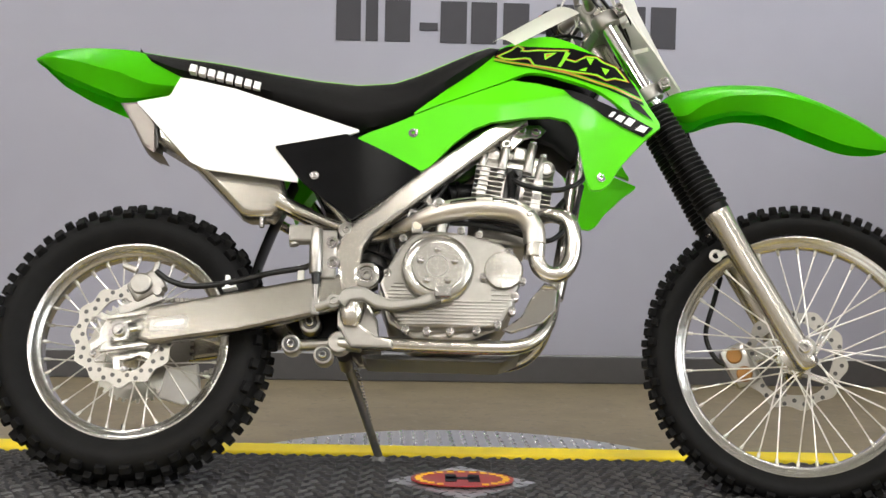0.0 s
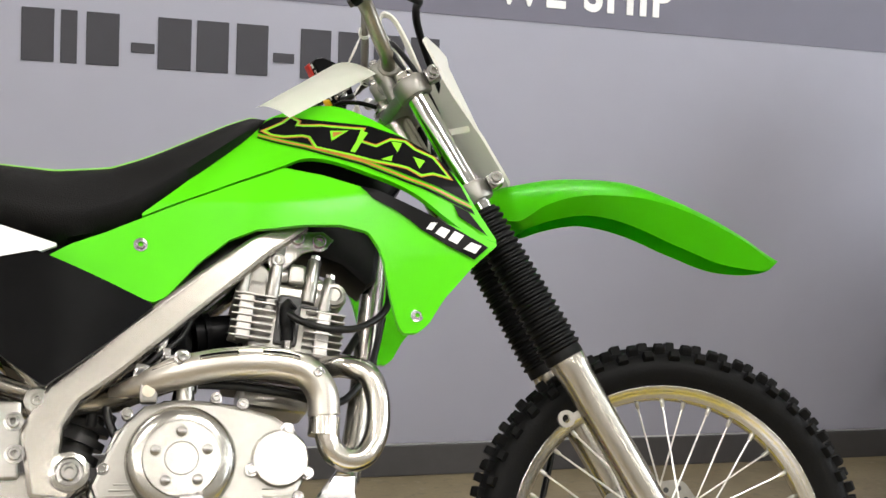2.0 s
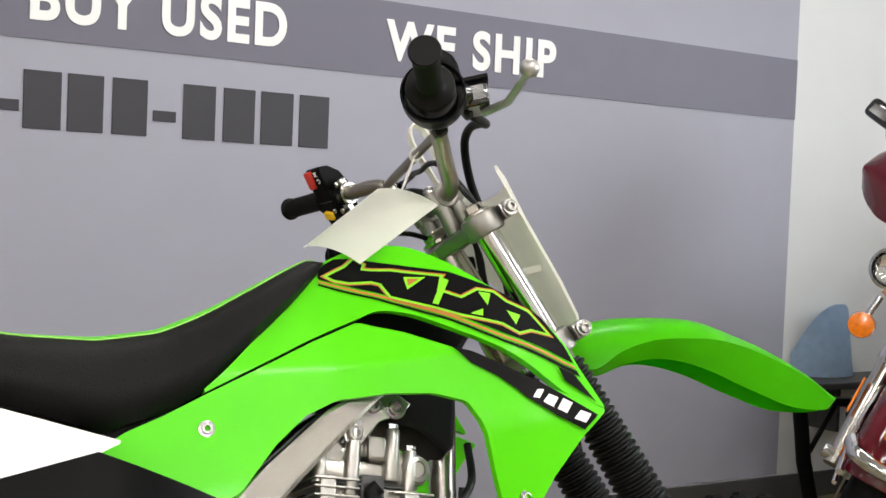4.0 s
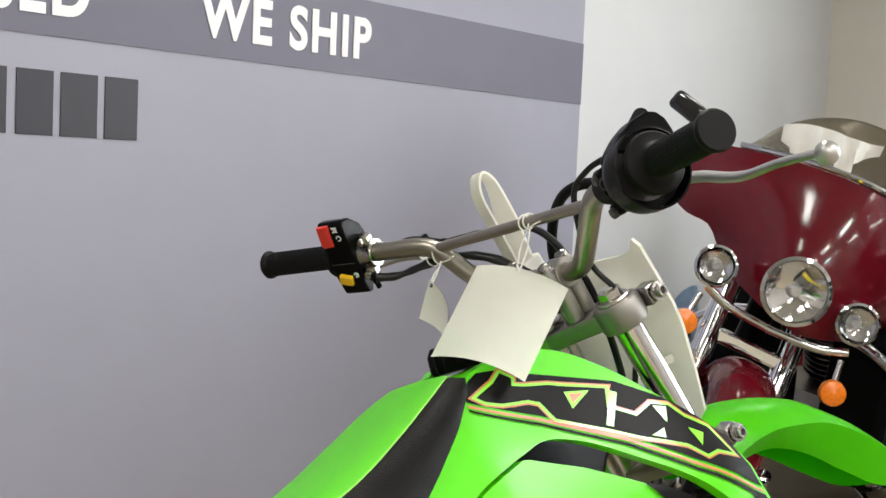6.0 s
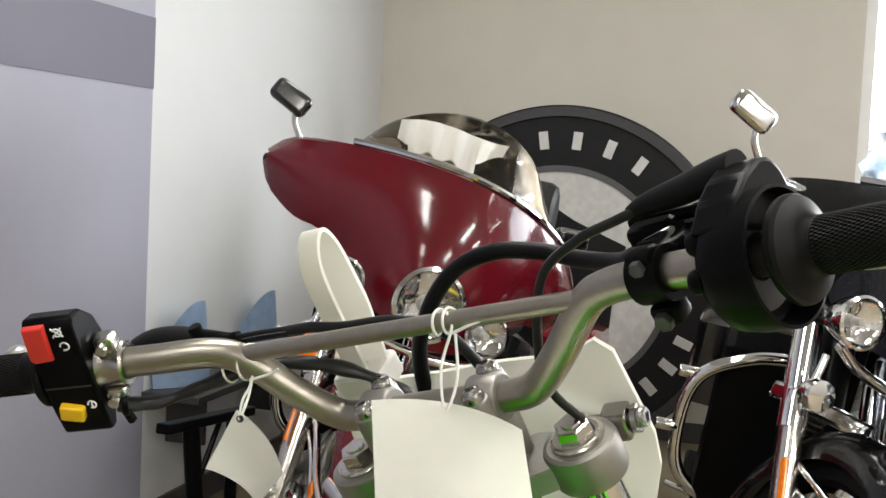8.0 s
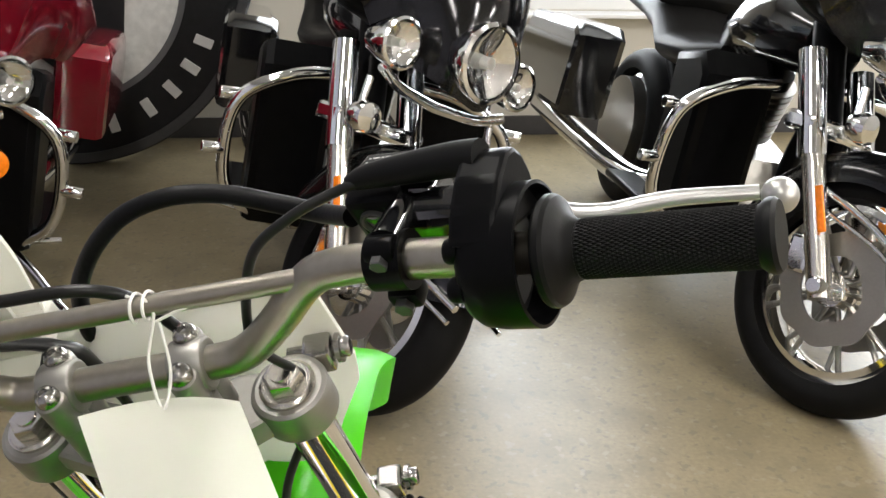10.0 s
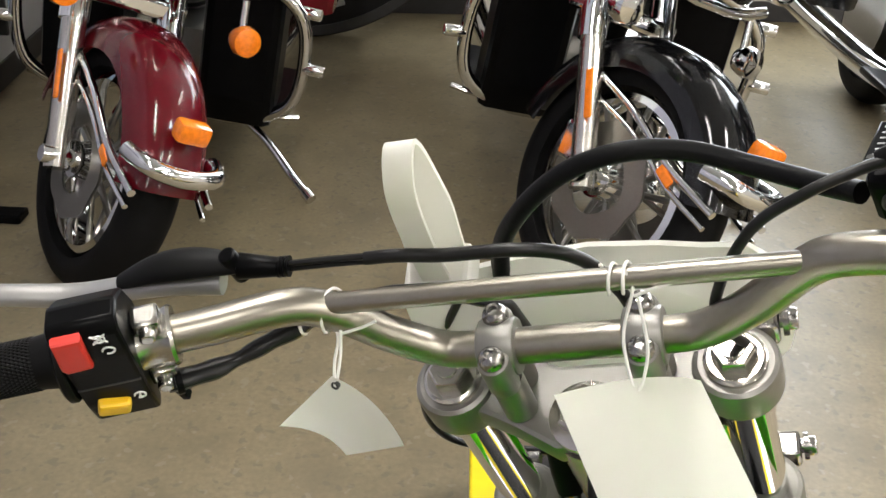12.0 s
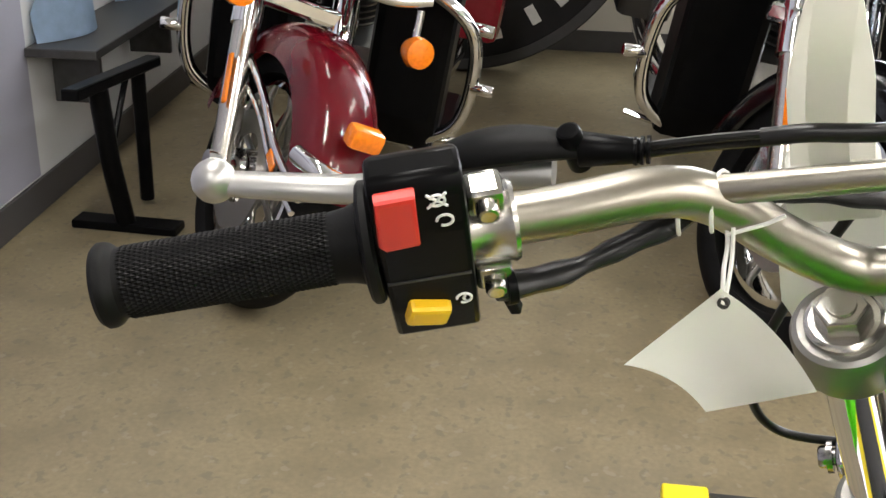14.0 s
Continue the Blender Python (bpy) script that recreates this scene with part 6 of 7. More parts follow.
P("cable_adjuster", bm, BLACKP, "ribbed black cable adjuster", ST)
for dw in (0.0, 0.0048):
    P("cable_strand", sweep(B(), spline([(0.030, 0.163, 0.096 + dw), (0.030, 0.130, 0.096 + dw), (0.030, 0.098, 0.0945 + dw)], 6), 0.0021, 8), CABLE, "", ST)
bm = sweep(B(), spline([(0.030, 0.110, 0.098), (0.030, 0.090, 0.0975), (0.030, 0.062, 0.093), (0.030, 0.020, 0.091), (0.031, -0.008, 0.079), (0.034, -0.022, 0.050), (0.036, -0.03, 0.0), (0.030, -0.02, -0.08), (0.0, -0.02, -0.16)], 8), 0.0042, 10)
P("clutch_cable", bm, CABLE, "black clutch cable", ST)
bm = sweep(B(), spline([(-0.050, 0.216, 0.108), (-0.034, 0.190, 0.096), (-0.016, 0.160, 0.093), (0.004, 0.130, 0.089), (0.020, 0.092, 0.072), (0.030, 0.060, 0.046), (0.036, 0.045, 0.02), (0.034, 0.040, -0.04), (0.010, 0.036, -0.10)], 8), [0.0060 + 0.0010 * math.sin(0.42 * k) + 0.0006 * math.sin(1.1 * k) for k in range(65)], 10, 0.8)
P("wiring_sleeve", bm, CABLE, "black twisted wiring sleeve", ST)
bm = lathe(B(), [(0.0068, -0.002), (0.0084, -0.002), (0.0084, 0.002), (0.0068, 0.002)], 18, aim((-0.050, 0.216, 0.108), (-0.044, 0.206, 0.1035))[0], True)
box(bm, (-0.050, 0.211, 0.0985), (0.006, 0.005, 0.012), 0.001)
P("cable_tie", bm, BLACKP, "black cable tie", ST)
pts = spline([(0.014, 0.036, -0.050), (0.000, 0.036, -0.075), (-0.016, 0.035, -0.100), (-0.028, 0.035, -0.116)], 6)
P("connector_cover", sweep(B(), pts, [0.0095, 0.0112, 0.0120, 0.0122, 0.0120, 0.0118, 0.0120, 0.0122, 0.0118, 0.0112, 0.0110, 0.0112, 0.0114, 0.0112, 0.0108, 0.0104, 0.0100, 0.0096, 0.0090][:len(pts)], 14, 0.75), GAITER, "soft black connector cover", ST)
for k, paint in enumerate((CABLE, YELLOWS, CABLE)):
    P("wire", sweep(B(), spline([(-0.026, 0.029 + 0.006 * k, -0.112), (-0.034, 0.030 + 0.005 * k, -0.128), (-0.038, 0.026 + 0.003 * k, -0.150), (-0.046, 0.016, -0.185)], 6), 0.0016, 8), paint, "", ST)
P("vent_hose", sweep(B(), spline([(-0.120, -0.012, 0.000), (-0.108, -0.014, 0.024), (-0.086, -0.014, 0.030), (-0.060, -0.010, 0.018), (-0.040, -0.004, 0.002), (-0.028, 0.0, -0.008)], 6), 0.0036, 10), GRIPR, "black fuel cap vent hose", ST)
bm = sweep(B(), spline([(0.060, 0.080, 0.010), (0.055, 0.118, -0.050), (0.050, 0.146, -0.105), (0.050, 0.157, -0.155), (0.050, 0.145, -0.191), (0.048, 0.100, -0.204), (0.040, 0.040, -0.206)], 8), 0.0030, 10)
P("control_cable", bm, CABLE, "thin black cable looping past the fork", ST)

# right side: throttle housing, brake cylinder, lever
q = along(-0.2505)
bm = B()
lathe(bm, [(0.0125, -0.0125), (0.0270, -0.0125), (0.0335, -0.0105), (0.0365, -0.0060), (0.0378, 0.0040), (0.0378, 0.0225), (0.0358, 0.0230), (0.0345, 0.0050), (0.0200, 0.0040), (0.0125, 0.0040)], 48, pose(0.001, -0.003, 0), closed=True)
th = P("throttle_housing", bm, BLACKP, "black plastic throttle housing", ST @ q)
bm = B()
vs = [bm.verts.new((x, y, -0.0125)) for x, y in ((0.037, -0.010), (0.0455, 0.012), (0.0460, 0.025), (0.0420, 0.035), (0.0330, 0.0405), (0.0160, 0.0410), (0.0, 0.0375), (-0.018, 0.030))]
r = bmesh.ops.extrude_face_region(bm, geom=[bm.faces.new(vs)])
bmesh.ops.translate(bm, verts=[g for g in r["geom"] if isinstance(g, bmesh.types.BMVert)], vec=(0, 0, 0.0260))
bmesh.ops.bevel(bm, geom=bm.edges[:], offset=0.003, segments=2, profile=0.5, affect="EDGES")
part("cable_arm", bm, BLACKP, th)
bm = lathe(B(), [(0.0130, 0.002), (0.0290, 0.002), (0.0290, 0.008), (0.0130, 0.008)], 34, closed=True)
part("throttle_drum", bm, DARKM, th)
for a in (118, 158):
    bx, by = 0.029 * math.cos(radians(a)), -0.003 + 0.029 * math.sin(radians(a))
    part("screw_boss", rod(B(), (bx, by, -0.0165), (bx, by, -0.008), 0.0068, seg=16, bevel=0.002), BLACKP, th)
bm = sweep(B(), spline([(0.034, 0.037, -0.002), (0.037, 0.034, -0.020), (0.040, 0.028, -0.048), (0.040, 0.024, -0.078), (0.038, 0.022, -0.090)], 6), [0.0100, 0.0100, 0.0099, 0.0098, 0.0097, 0.0096, 0.0095, 0.0094, 0.0093, 0.0092, 0.0091, 0.0090, 0.0088, 0.0086, 0.0083, 0.0080, 0.0076, 0.0072, 0.0068, 0.0064, 0.0060, 0.0056, 0.0052, 0.0048, 0.0044], 14, 0.85)
part("cable_elbow", bm, GRIPR, th, "black rubber throttle cable boot")
bm = sweep(B(), spline([(0.0272, -0.180, 0.1375), (0.0255, -0.164, 0.1345), (0.018, -0.138, 0.130), (0.012, -0.110, 0.113), (0.010, -0.088, 0.065), (0.008, -0.084, 0.03), (0.010, -0.10, -0.03), (0.0, -0.05, -0.12), (-0.02, -0.02, -0.2)], 8), 0.0032, 10)
P("throttle_cable", bm, CABLE, "black throttle cable", ST)
q = along(-0.193)
bm = lathe(B(), [(0.0115, -0.011), (0.0165, -0.011), (0.0165, 0.011), (0.0115, 0.011)], 26, closed=True)
mc = P("brake_cylinder", bm, BLACKP, "black front brake master cylinder with lidded reservoir", ST @ q)
part("clamp_lug", rod(B(), (-0.002, 0.012, -0.009), (-0.002, 0.012, 0.009), 0.0085, seg=18, bevel=0.002), BLACKP, mc)
part("clamp_lug", box(B(), (-0.006, -0.021, 0), (0.016, 0.014, 0.020), 0.004), BLACKP, mc)
part("cylinder_body", box(B(), (0.042, -0.004, -0.018), (0.024, 0.036, 0.036), 0.005), BLACKP, mc)
part("perch", box(B(), (0.034, -0.006, 0.018), (0.026, 0.024, 0.044), 0.006), BLACKPAINT, mc, "gloss black lever perch")
bm = rod(B(), (0.036, 0.002, -0.002), (0.002, 0.012, 0), 0.0085, 0.0095, seg=16)
part("neck", bm, BLACKPAINT, mc)
part("clamp_screw", rod(B(), (-0.008, 0.012, 0), (-0.0140, 0.012, 0), 0.0054, seg=6, bevel=0.001), DARKM, mc)
part("clamp_screw", rod(B(), (-0.012, -0.022, 0), (-0.0185, -0.022, 0), 0.0060, seg=6, bevel=0.001), DARKM, mc)
bm = box(B(), (0.056, -0.015, -0.010), (0.034, 0.030, 0.050), 0.006)
LEVEL = Matrix.Translation((0.040, 0.004, 0)) @ pose(0, 0, 0, 0, 0, -22) @ Matrix.Translation((-0.040, 0.006, 0))
part("reservoir", bm, BLACKPAINT, mc, "black fluid reservoir", LEVEL)
bm = box(B(), (0.057, 0.003, -0.010), (0.038, 0.006, 0.056), 0.0015)
part("lid", bm, BLACKP, mc, "dark lid with small printed lines", LEVEL)
bm = B()
prng = random.Random(5)
for k in range(6):
    z = -0.034
    while z < 0.012:
        ln = prng.uniform(0.0012, 0.0042)
        box(bm, (0.0430 + 0.0053 * k, 0.0061, z + ln / 2), (0.0011, 0.0003, ln))
        z += ln + 0.0014
part("print_line", bm, SIGNG, mc, "fine pale print", LEVEL, 0)
for z in (-0.034, 0.014):
    part("lid_screw", rod(B(), (0.0405, 0.0055, z), (0.0405, 0.0066, z), 0.0024, seg=12), DARKM, mc, "", LEVEL)
face = pose(0.0300, -0.002, -0.020, 0, -90, 0)
part("sight_ring", lathe(B(), [(0.0055, 0), (0.0095, 0), (0.0095, 0.0022), (0.0082, 0.0028), (0.0072, 0.0010), (0.0055, 0.0006)], 28, face, True), DARKM, mc, "dark metal ring of the sight glass")
part("sight_glass", lathe(B(), [(0.0005, 0.0002), (0.0040, 0.0002), (0.0060, 0.0004), (0.0060, 0.0012), (0.0032, 0.0018), (0.0005, 0.0019)], 24, face), BLACKPAINT, mc)
bm = sweep(B(), spline([(0.034, -0.165, 0.104), (0.055, -0.142, 0.090), (0.075, -0.109, 0.086), (0.084, -0.076, 0.094), (0.084, -0.042, 0.100), (0.082, -0.006, 0.091), (0.080, 0.030, 0.060), (0.078, 0.054, 0.018), (0.074, 0.066, -0.06), (0.070, 0.06, -0.16), (0.05, 0.09, -0.3), (0.0, 0.11, -0.46), (-0.03, 0.11, -0.56)], 8), 0.0062, 12)
P("brake_hose", bm, GAITER, "thick black front brake hose", ST)
pts = spline([(0.040, -0.200, 0.088), (0.046, -0.238, 0.081), (0.036, -0.275, 0.076), (0.028, -0.305, 0.075), (0.026, -0.345, 0.078), (0.018, -0.392, 0.079)], 6)
bm = sweep(B(), pts, [0.0080 - 0.0001 * k for k in range(len(pts))], 12, 0.72)
bmesh.ops.create_uvsphere(bm, u_segments=18, v_segments=12, radius=0.0105, matrix=Matrix.Translation((0.013, -0.402, 0.079)))
P("brake_lever", bm, LEVERM, "cast aluminium brake lever", ST)
# front caliper and its hose
bm = box(B(), (-0.088, 0.062, -0.735), (0.052, 0.042, 0.084), 0.010)
box(bm, (-0.045, 0.075, -0.730), (0.075, 0.014, 0.030), 0.004)
fc = P("front_caliper", bm, CAST, "silver front brake caliper with gold pistons", ST)
for w in (-0.714, -0.754):
    part("piston_cap", rod(B(), (-0.090, 0.034, w), (-0.090, 0.048, w), 0.0155, seg=22, bevel=0.003), GOLD, fc)
bm = sweep(B(), spline([(-0.030, 0.10, -0.56), (-0.070, 0.085, -0.60), (-0.115, 0.07, -0.65), (-0.122, 0.06, -0.70), (-0.108, 0.06, -0.725)], 6), 0.005, 10)
P("caliper_hose", bm, CABLE, "black caliper hose", ST)
bm = box(B(), (0.030, -0.070, -0.105), (0.050, 0.006, 0.010), 0.002, pose(0, 0, 0, 0, 18, 0))
P("plate_stay", bm, CREAM, "", ST)

# decals on the right shroud
LAYER = [0]


def sticker(name, material, outline, above=True):
    """One thin decal that lies over those before it; above=False lays it level with the last."""
    LAYER[0] += above
    P(name, decal(B(), outline, ysh, -0.0011 - 0.00022 * LAYER[0]), material, smooth=60)


BAND1 = [(0.6875, 0.8740), (0.6977, 0.8835), (0.7091, 0.8895), (0.7275, 0.889), (0.783, 0.8723), (0.8348, 0.8562), (0.8754, 0.8314), (0.9026, 0.8092), (0.9282, 0.783), (0.9384, 0.7613), (0.9561, 0.7221), (0.9416, 0.7298), (0.8772, 0.766), (0.8213, 0.8022), (0.7494, 0.8381), (0.7098, 0.8536), (0.6858, 0.8634)]
LINE1 = [(0.6853, 0.861), (0.7093, 0.8513), (0.7489, 0.8358), (0.8206, 0.7996), (0.8763, 0.763), (0.941, 0.7266), (0.957, 0.7182), (0.9581, 0.7153), (0.9404, 0.7235), (0.8754, 0.7597), (0.8198, 0.7962), (0.7482, 0.8327), (0.7087, 0.8485), (0.6848, 0.8582)]
LINE2 = [(0.6843, 0.8563), (0.7083, 0.8466), (0.7478, 0.8308), (0.8193, 0.7943), (0.8747, 0.7575), (0.9401, 0.7217), (0.9585, 0.7132), (0.9618, 0.7053), (0.9393, 0.7175), (0.8738, 0.7542), (0.8186, 0.7913), (0.7473, 0.8284), (0.7078, 0.8442), (0.6839, 0.8543)]
BLADE = [(0.697, 0.8659), (0.7207, 0.8768), (0.7316, 0.8855), (0.7403, 0.8779), (0.7369, 0.871), (0.7487, 0.8679), (0.7716, 0.8649), (0.7852, 0.8606), (0.8228, 0.8505), (0.8101, 0.8354), (0.8398, 0.8178), (0.8604, 0.8265), (0.8778, 0.8215), (0.8893, 0.807), (0.9120, 0.7920), (0.9280, 0.7620), (0.9090, 0.7690), (0.8943, 0.7665), (0.878, 0.7806), (0.8629, 0.7868), (0.8331, 0.7983), (0.8075, 0.8115), (0.7635, 0.8315), (0.756, 0.85), (0.7458, 0.8545), (0.7203, 0.8558), (0.7045, 0.8605)]


def swollen(outline, d):
    """The outline pushed outward by d."""
    turn = sum(a[0] * c[1] - c[0] * a[1] for a, c in zip(outline, outline[1:] + outline[:1]))
    k = d if turn < 0 else -d
    out = []
    for p0, p1, p2 in zip(outline[-1:] + outline[:-1], outline, outline[1:] + outline[:1]):
        e0, e1 = Vector((p1[0] - p0[0], p1[1] - p0[1])).normalized(), Vector((p2[0] - p1[0], p2[1] - p1[1])).normalized()
        n0, n1 = Vector((-e0.y, e0.x)), Vector((-e1.y, e1.x))
        m = (n0 + n1).normalized()
        out.append((p1[0] + m.x * k / max(0.45, m.dot(n0)), p1[1] + m.y * k / max(0.45, m.dot(n0))))
    return out


sticker("decal_band", GFX_BLACK, BAND1)
sticker("decal_line", GFX_ORANGE, LINE1)
sticker("decal_line", GFX_BLACK, LINE2)
for grow, paint in ((0.0046, GFX_ORANGE), (0.0028, GFX_LIME), (0.0, GFX_BLACK)):
    sticker("decal_blade", paint, swollen(BLADE, grow) if grow else BLADE)
sticker("decal_notch", GFX_LIME, [(0.7824, 0.8553), (0.8069, 0.8519), (0.7832, 0.8375)])
sticker("decal_notch", GFX_ORANGE, [(0.7857, 0.8524), (0.8001, 0.8504), (0.7854, 0.8428)])
sticker("decal_notch", GFX_LIME, [(0.8250, 0.8480), (0.8315, 0.8440), (0.8120, 0.8125), (0.8060, 0.8155)])
for q3 in [[(0.8600, 0.8245), (0.8740, 0.8205), (0.8665, 0.8050)], [(0.8440, 0.7965), (0.8570, 0.7915), (0.8600, 0.8010)], [(0.8860, 0.7960), (0.9010, 0.7880), (0.8920, 0.7760)]]:
    sticker("decal_notch", GFX_LIME, q3)
sticker("decal_tip", GFX_BLACK, [(0.9318, 0.7196), (0.9517, 0.7093), (0.977, 0.6737), (0.9664, 0.6813), (0.9384, 0.7018)])
sticker("decal_panel", GFX_BLACK, [(0.8125, 0.7559), (0.8312, 0.7481), (0.8751, 0.7202), (0.9759, 0.6586), (0.9567, 0.642), (0.9215, 0.6599), (0.8866, 0.6851), (0.8763, 0.6963), (0.8578, 0.7132), (0.8289, 0.7337)])
for q4 in [[(0.9004, 0.694), (0.9088, 0.6933), (0.9015, 0.683), (0.8934, 0.6851)], [(0.9137, 0.6875), (0.9254, 0.682), (0.9167, 0.671), (0.905, 0.6787)], [(0.9314, 0.681), (0.9435, 0.6748), (0.9334, 0.6625), (0.9215, 0.6687)], [(0.9527, 0.6654), (0.9666, 0.6598), (0.9577, 0.6497), (0.9415, 0.6559)]]:
    sticker("decal_bar", GFX_WHITE, q4)
# white strokes on the seat's flank
for k in range(8):
    x = 0.086 + k * 0.0182
    z = 0.801 - k * 0.0049
    bm = slab(B(), [(x, z - 0.007), (x + 0.013, z - 0.010), (x + 0.015, z + 0.005), (x + 0.003, z + 0.008)], -0.1055, 0.030)
    part("seat_mark", bm, GFX_WHITE, seat, smooth=0)


def card(name, label, quad, bulge, hole, nu=14, nv=14):
    """A paper tag: four corners (top left, top right, bottom right, bottom left), curled by bulge along its height."""
    tl, tr, br, bl = [Vector(p) for p in quad]
    n = (tr - tl).cross(bl - tl).normalized()
    bm = B()
    g = []
    for i in range(nu + 1):
        row = []
        for j in range(nv + 1):
            a, b = i / nu, j / nv
            p = tl.lerp(tr, a).lerp(bl.lerp(br, a), b)
            row.append(bm.verts.new(p + n * (bulge * 4 * a * (1 - a))))
        g.append(row)
    for i in range(nu):
        for j in range(nv):
            bm.faces.new((g[i][j], g[i + 1][j], g[i + 1][j + 1], g[i][j + 1]))
    bmesh.ops.solidify(bm, geom=bm.faces[:], thickness=0.0006)
    ob = thing(name, label, "tag", bike.matrix_world @ ST, "hang tags")
    part("card", bm, PAPER, ob, smooth=60)
    h = Vector(hole)
    part("hole", lathe(B(), [(0.0005, -0.0011), (0.0026, -0.0011), (0.0026, 0.0011), (0.0005, 0.0011)], 16, Matrix.Translation(h) @ n.to_track_quat("Z", "Y").to_matrix().to_4x4()), DARKM, ob)
    return ob


bpy.context.view_layer.update()
tag = card("hang_tag", "blank white card tag tied to the handlebar brace", [(-0.064, -0.006, 0.092), (-0.026, -0.072, 0.027), (-0.1755, -0.1312, 0.0072), (-0.2089, -0.0663, 0.0652)], -0.010, (-0.053, -0.046, 0.066))
bm = sweep(B(), spline([(-0.004, -0.045, 0.110), (-0.010, -0.048, 0.102), (-0.030, -0.040, 0.085), (-0.052, -0.044, 0.068), (-0.036, -0.052, 0.080), (-0.013, -0.050, 0.098)], 6), 0.0010, 6)
sweep(bm, [(-0.004 + 0.0082 * math.cos(a), -0.047 + 0.0012 * a, 0.1035 + 0.0082 * math.sin(a)) for a in [0.35 * k for k in range(38)]], 0.0010, 6)
sweep(bm, [(-0.013, -0.048, 0.099), (-0.010, -0.060, 0.101), (-0.008, -0.072, 0.102)], 0.0010, 6)
part("string", bm, STRING, tag, "white cotton string")
tag2 = card("hang_tag", "small blank white card tag hanging by its corner from the handlebar", [(-0.038, 0.127, 0.082), (-0.064, 0.094, 0.042), (-0.050, 0.148, 0.004), (-0.046, 0.178, 0.040)], 0.007, (-0.040, 0.127, 0.075))
bm = sweep(B(), spline([(-0.006, 0.126, 0.100), (-0.016, 0.124, 0.088), (-0.030, 0.126, 0.083), (-0.041, 0.127, 0.075), (-0.026, 0.123, 0.083), (-0.014, 0.121, 0.092)], 6), 0.0010, 6)
sweep(bm, [(-0.004 + 0.0125 * math.cos(a), 0.122 + 0.0022 * a, 0.098 + 0.0125 * math.sin(a)) for a in [0.35 * k for k in range(38)]], 0.0010, 6)
sweep(bm, [(-0.016, 0.124, 0.090), (-0.012, 0.108, 0.090), (-0.010, 0.100, 0.092)], 0.0010, 6)
part("string", bm, STRING, tag2, "white cotton string")
# ---- the row of touring motorcycles beyond ----


def touring_bike(c, heading, lean, paint, label, stripe=None, body_turn=22.0, signal=None, screen=None, wide=0.53, shift=0.06):
    """A big touring motorcycle. Its frame: x ahead along the turned front wheel, y to its left, z up; the origin is the front tyre's foot."""
    t = thing("touring_motorcycle", label, "motorcycle", pose(c[0], c[1], 0, 0, 0, heading) @ pose(0, 0, 0, -lean, 0, 0), "touring motorcycles")
    bt = pose(0, 0, 0, lean, 0, 0) @ Matrix.Translation((-0.10, 0.14, 0)) @ pose(0, 0, 0, 0, 0, -body_turn) @ pose(0, 0, 0, -9.5, 0, 0)
    R = 0.318
    hub = Vector((0, 0, R))

    def q(name, bm, material, lab="", m=None, smooth=40, parent=None):
        return part(name, bm, material, parent or t, lab, m, smooth)

    ax = pose(0, 0, R, 90)
    wheel = q("front_wheel", lathe(B(), [(0.205, -0.05), (0.220, -0.045), (0.222, 0.045), (0.205, 0.05), (0.198, 0.02), (0.198, -0.02)], 56, closed=True), CHROME, "chrome rimmed front wheel", ax)
    prof = []
    for k in range(15):
        a = radians(-118 + k * 236 / 14)
        prof.append((0.262 + 0.056 * math.cos(a), 0.066 * math.sin(a)))
    part("tyre", lathe(B(), prof, 64, closed=True), RUBBER, wheel, "black road tyre")
    bm = lathe(B(), [(0.02, -0.09), (0.045, -0.09), (0.05, -0.04), (0.035, 0), (0.05, 0.04), (0.045, 0.09), (0.02, 0.09)], 28)
    part("hub", bm, CHROME, wheel)
    bm = B()
    for k in range(9):
        a = 2 * math.pi * k / 9
        for s in (-1, 1):
            sweep(bm, [(0.04 * math.cos(a), 0.04 * math.sin(a), 0.03 * s), (0.2 * math.cos(a + 0.12 * s), 0.2 * math.sin(a + 0.12 * s), 0.015 * s)], 0.008, 8)
    part("wheel_spokes", bm, CAST, wheel)
    for s in (-1, 1):
        db2, hb2 = wavy_disc(0.085, 0.145, 0.003, 8, 14)
        part("brake_disc", db2, DISC, wheel, "", pose(0, 0, 0.078 * s))
        q("caliper", box(B(), (-0.11, 0.085 * s, R + 0.06), (0.07, 0.04, 0.10), 0.012), CHROME)
    # mudguard
    bm = B()
    secs = []
    for k in range(21):
        a = radians(8 + k * 158 / 20)
        r = 0.365
        cxx, czz = r * math.cos(a), R + r * math.sin(a)
        nx, nz = math.cos(a), math.sin(a)
        row = []
        for j in range(13):
            b = radians(-90 + 15 * j)
            row.append(bm.verts.new((cxx - nx * 0.095 * (1 - math.cos(b)) ** 1.3, 0.098 * math.sin(b), czz - nz * 0.095 * (1 - math.cos(b)) ** 1.3)))
        secs.append(row)
    for a, b in zip(secs, secs[1:]):
        for j in range(12):
            bm.faces.new((a[j], a[j + 1], b[j + 1], b[j]))
    bmesh.ops.solidify(bm, geom=bm.faces[:], thickness=0.004)
    fen = q("front_mudguard", bm, paint, "deep glossy front mudguard with chrome trim", smooth=60)
    bm = sweep(B(), spline([(0.30, -0.104, 0.440), (0.366, -0.085, 0.432), (0.386, -0.05, 0.425), (0.392, 0, 0.422), (0.386, 0.05, 0.425), (0.366, 0.085, 0.432), (0.30, 0.104, 0.440)], 6), 0.022, 12)
    part("tip_trim", bm, CHROME, fen)
    bm = box(B(), (0.356, 0, 0.520), (0.050, 0.080, 0.05), 0.013, pose(0, 0, 0, 0, 12, 0))
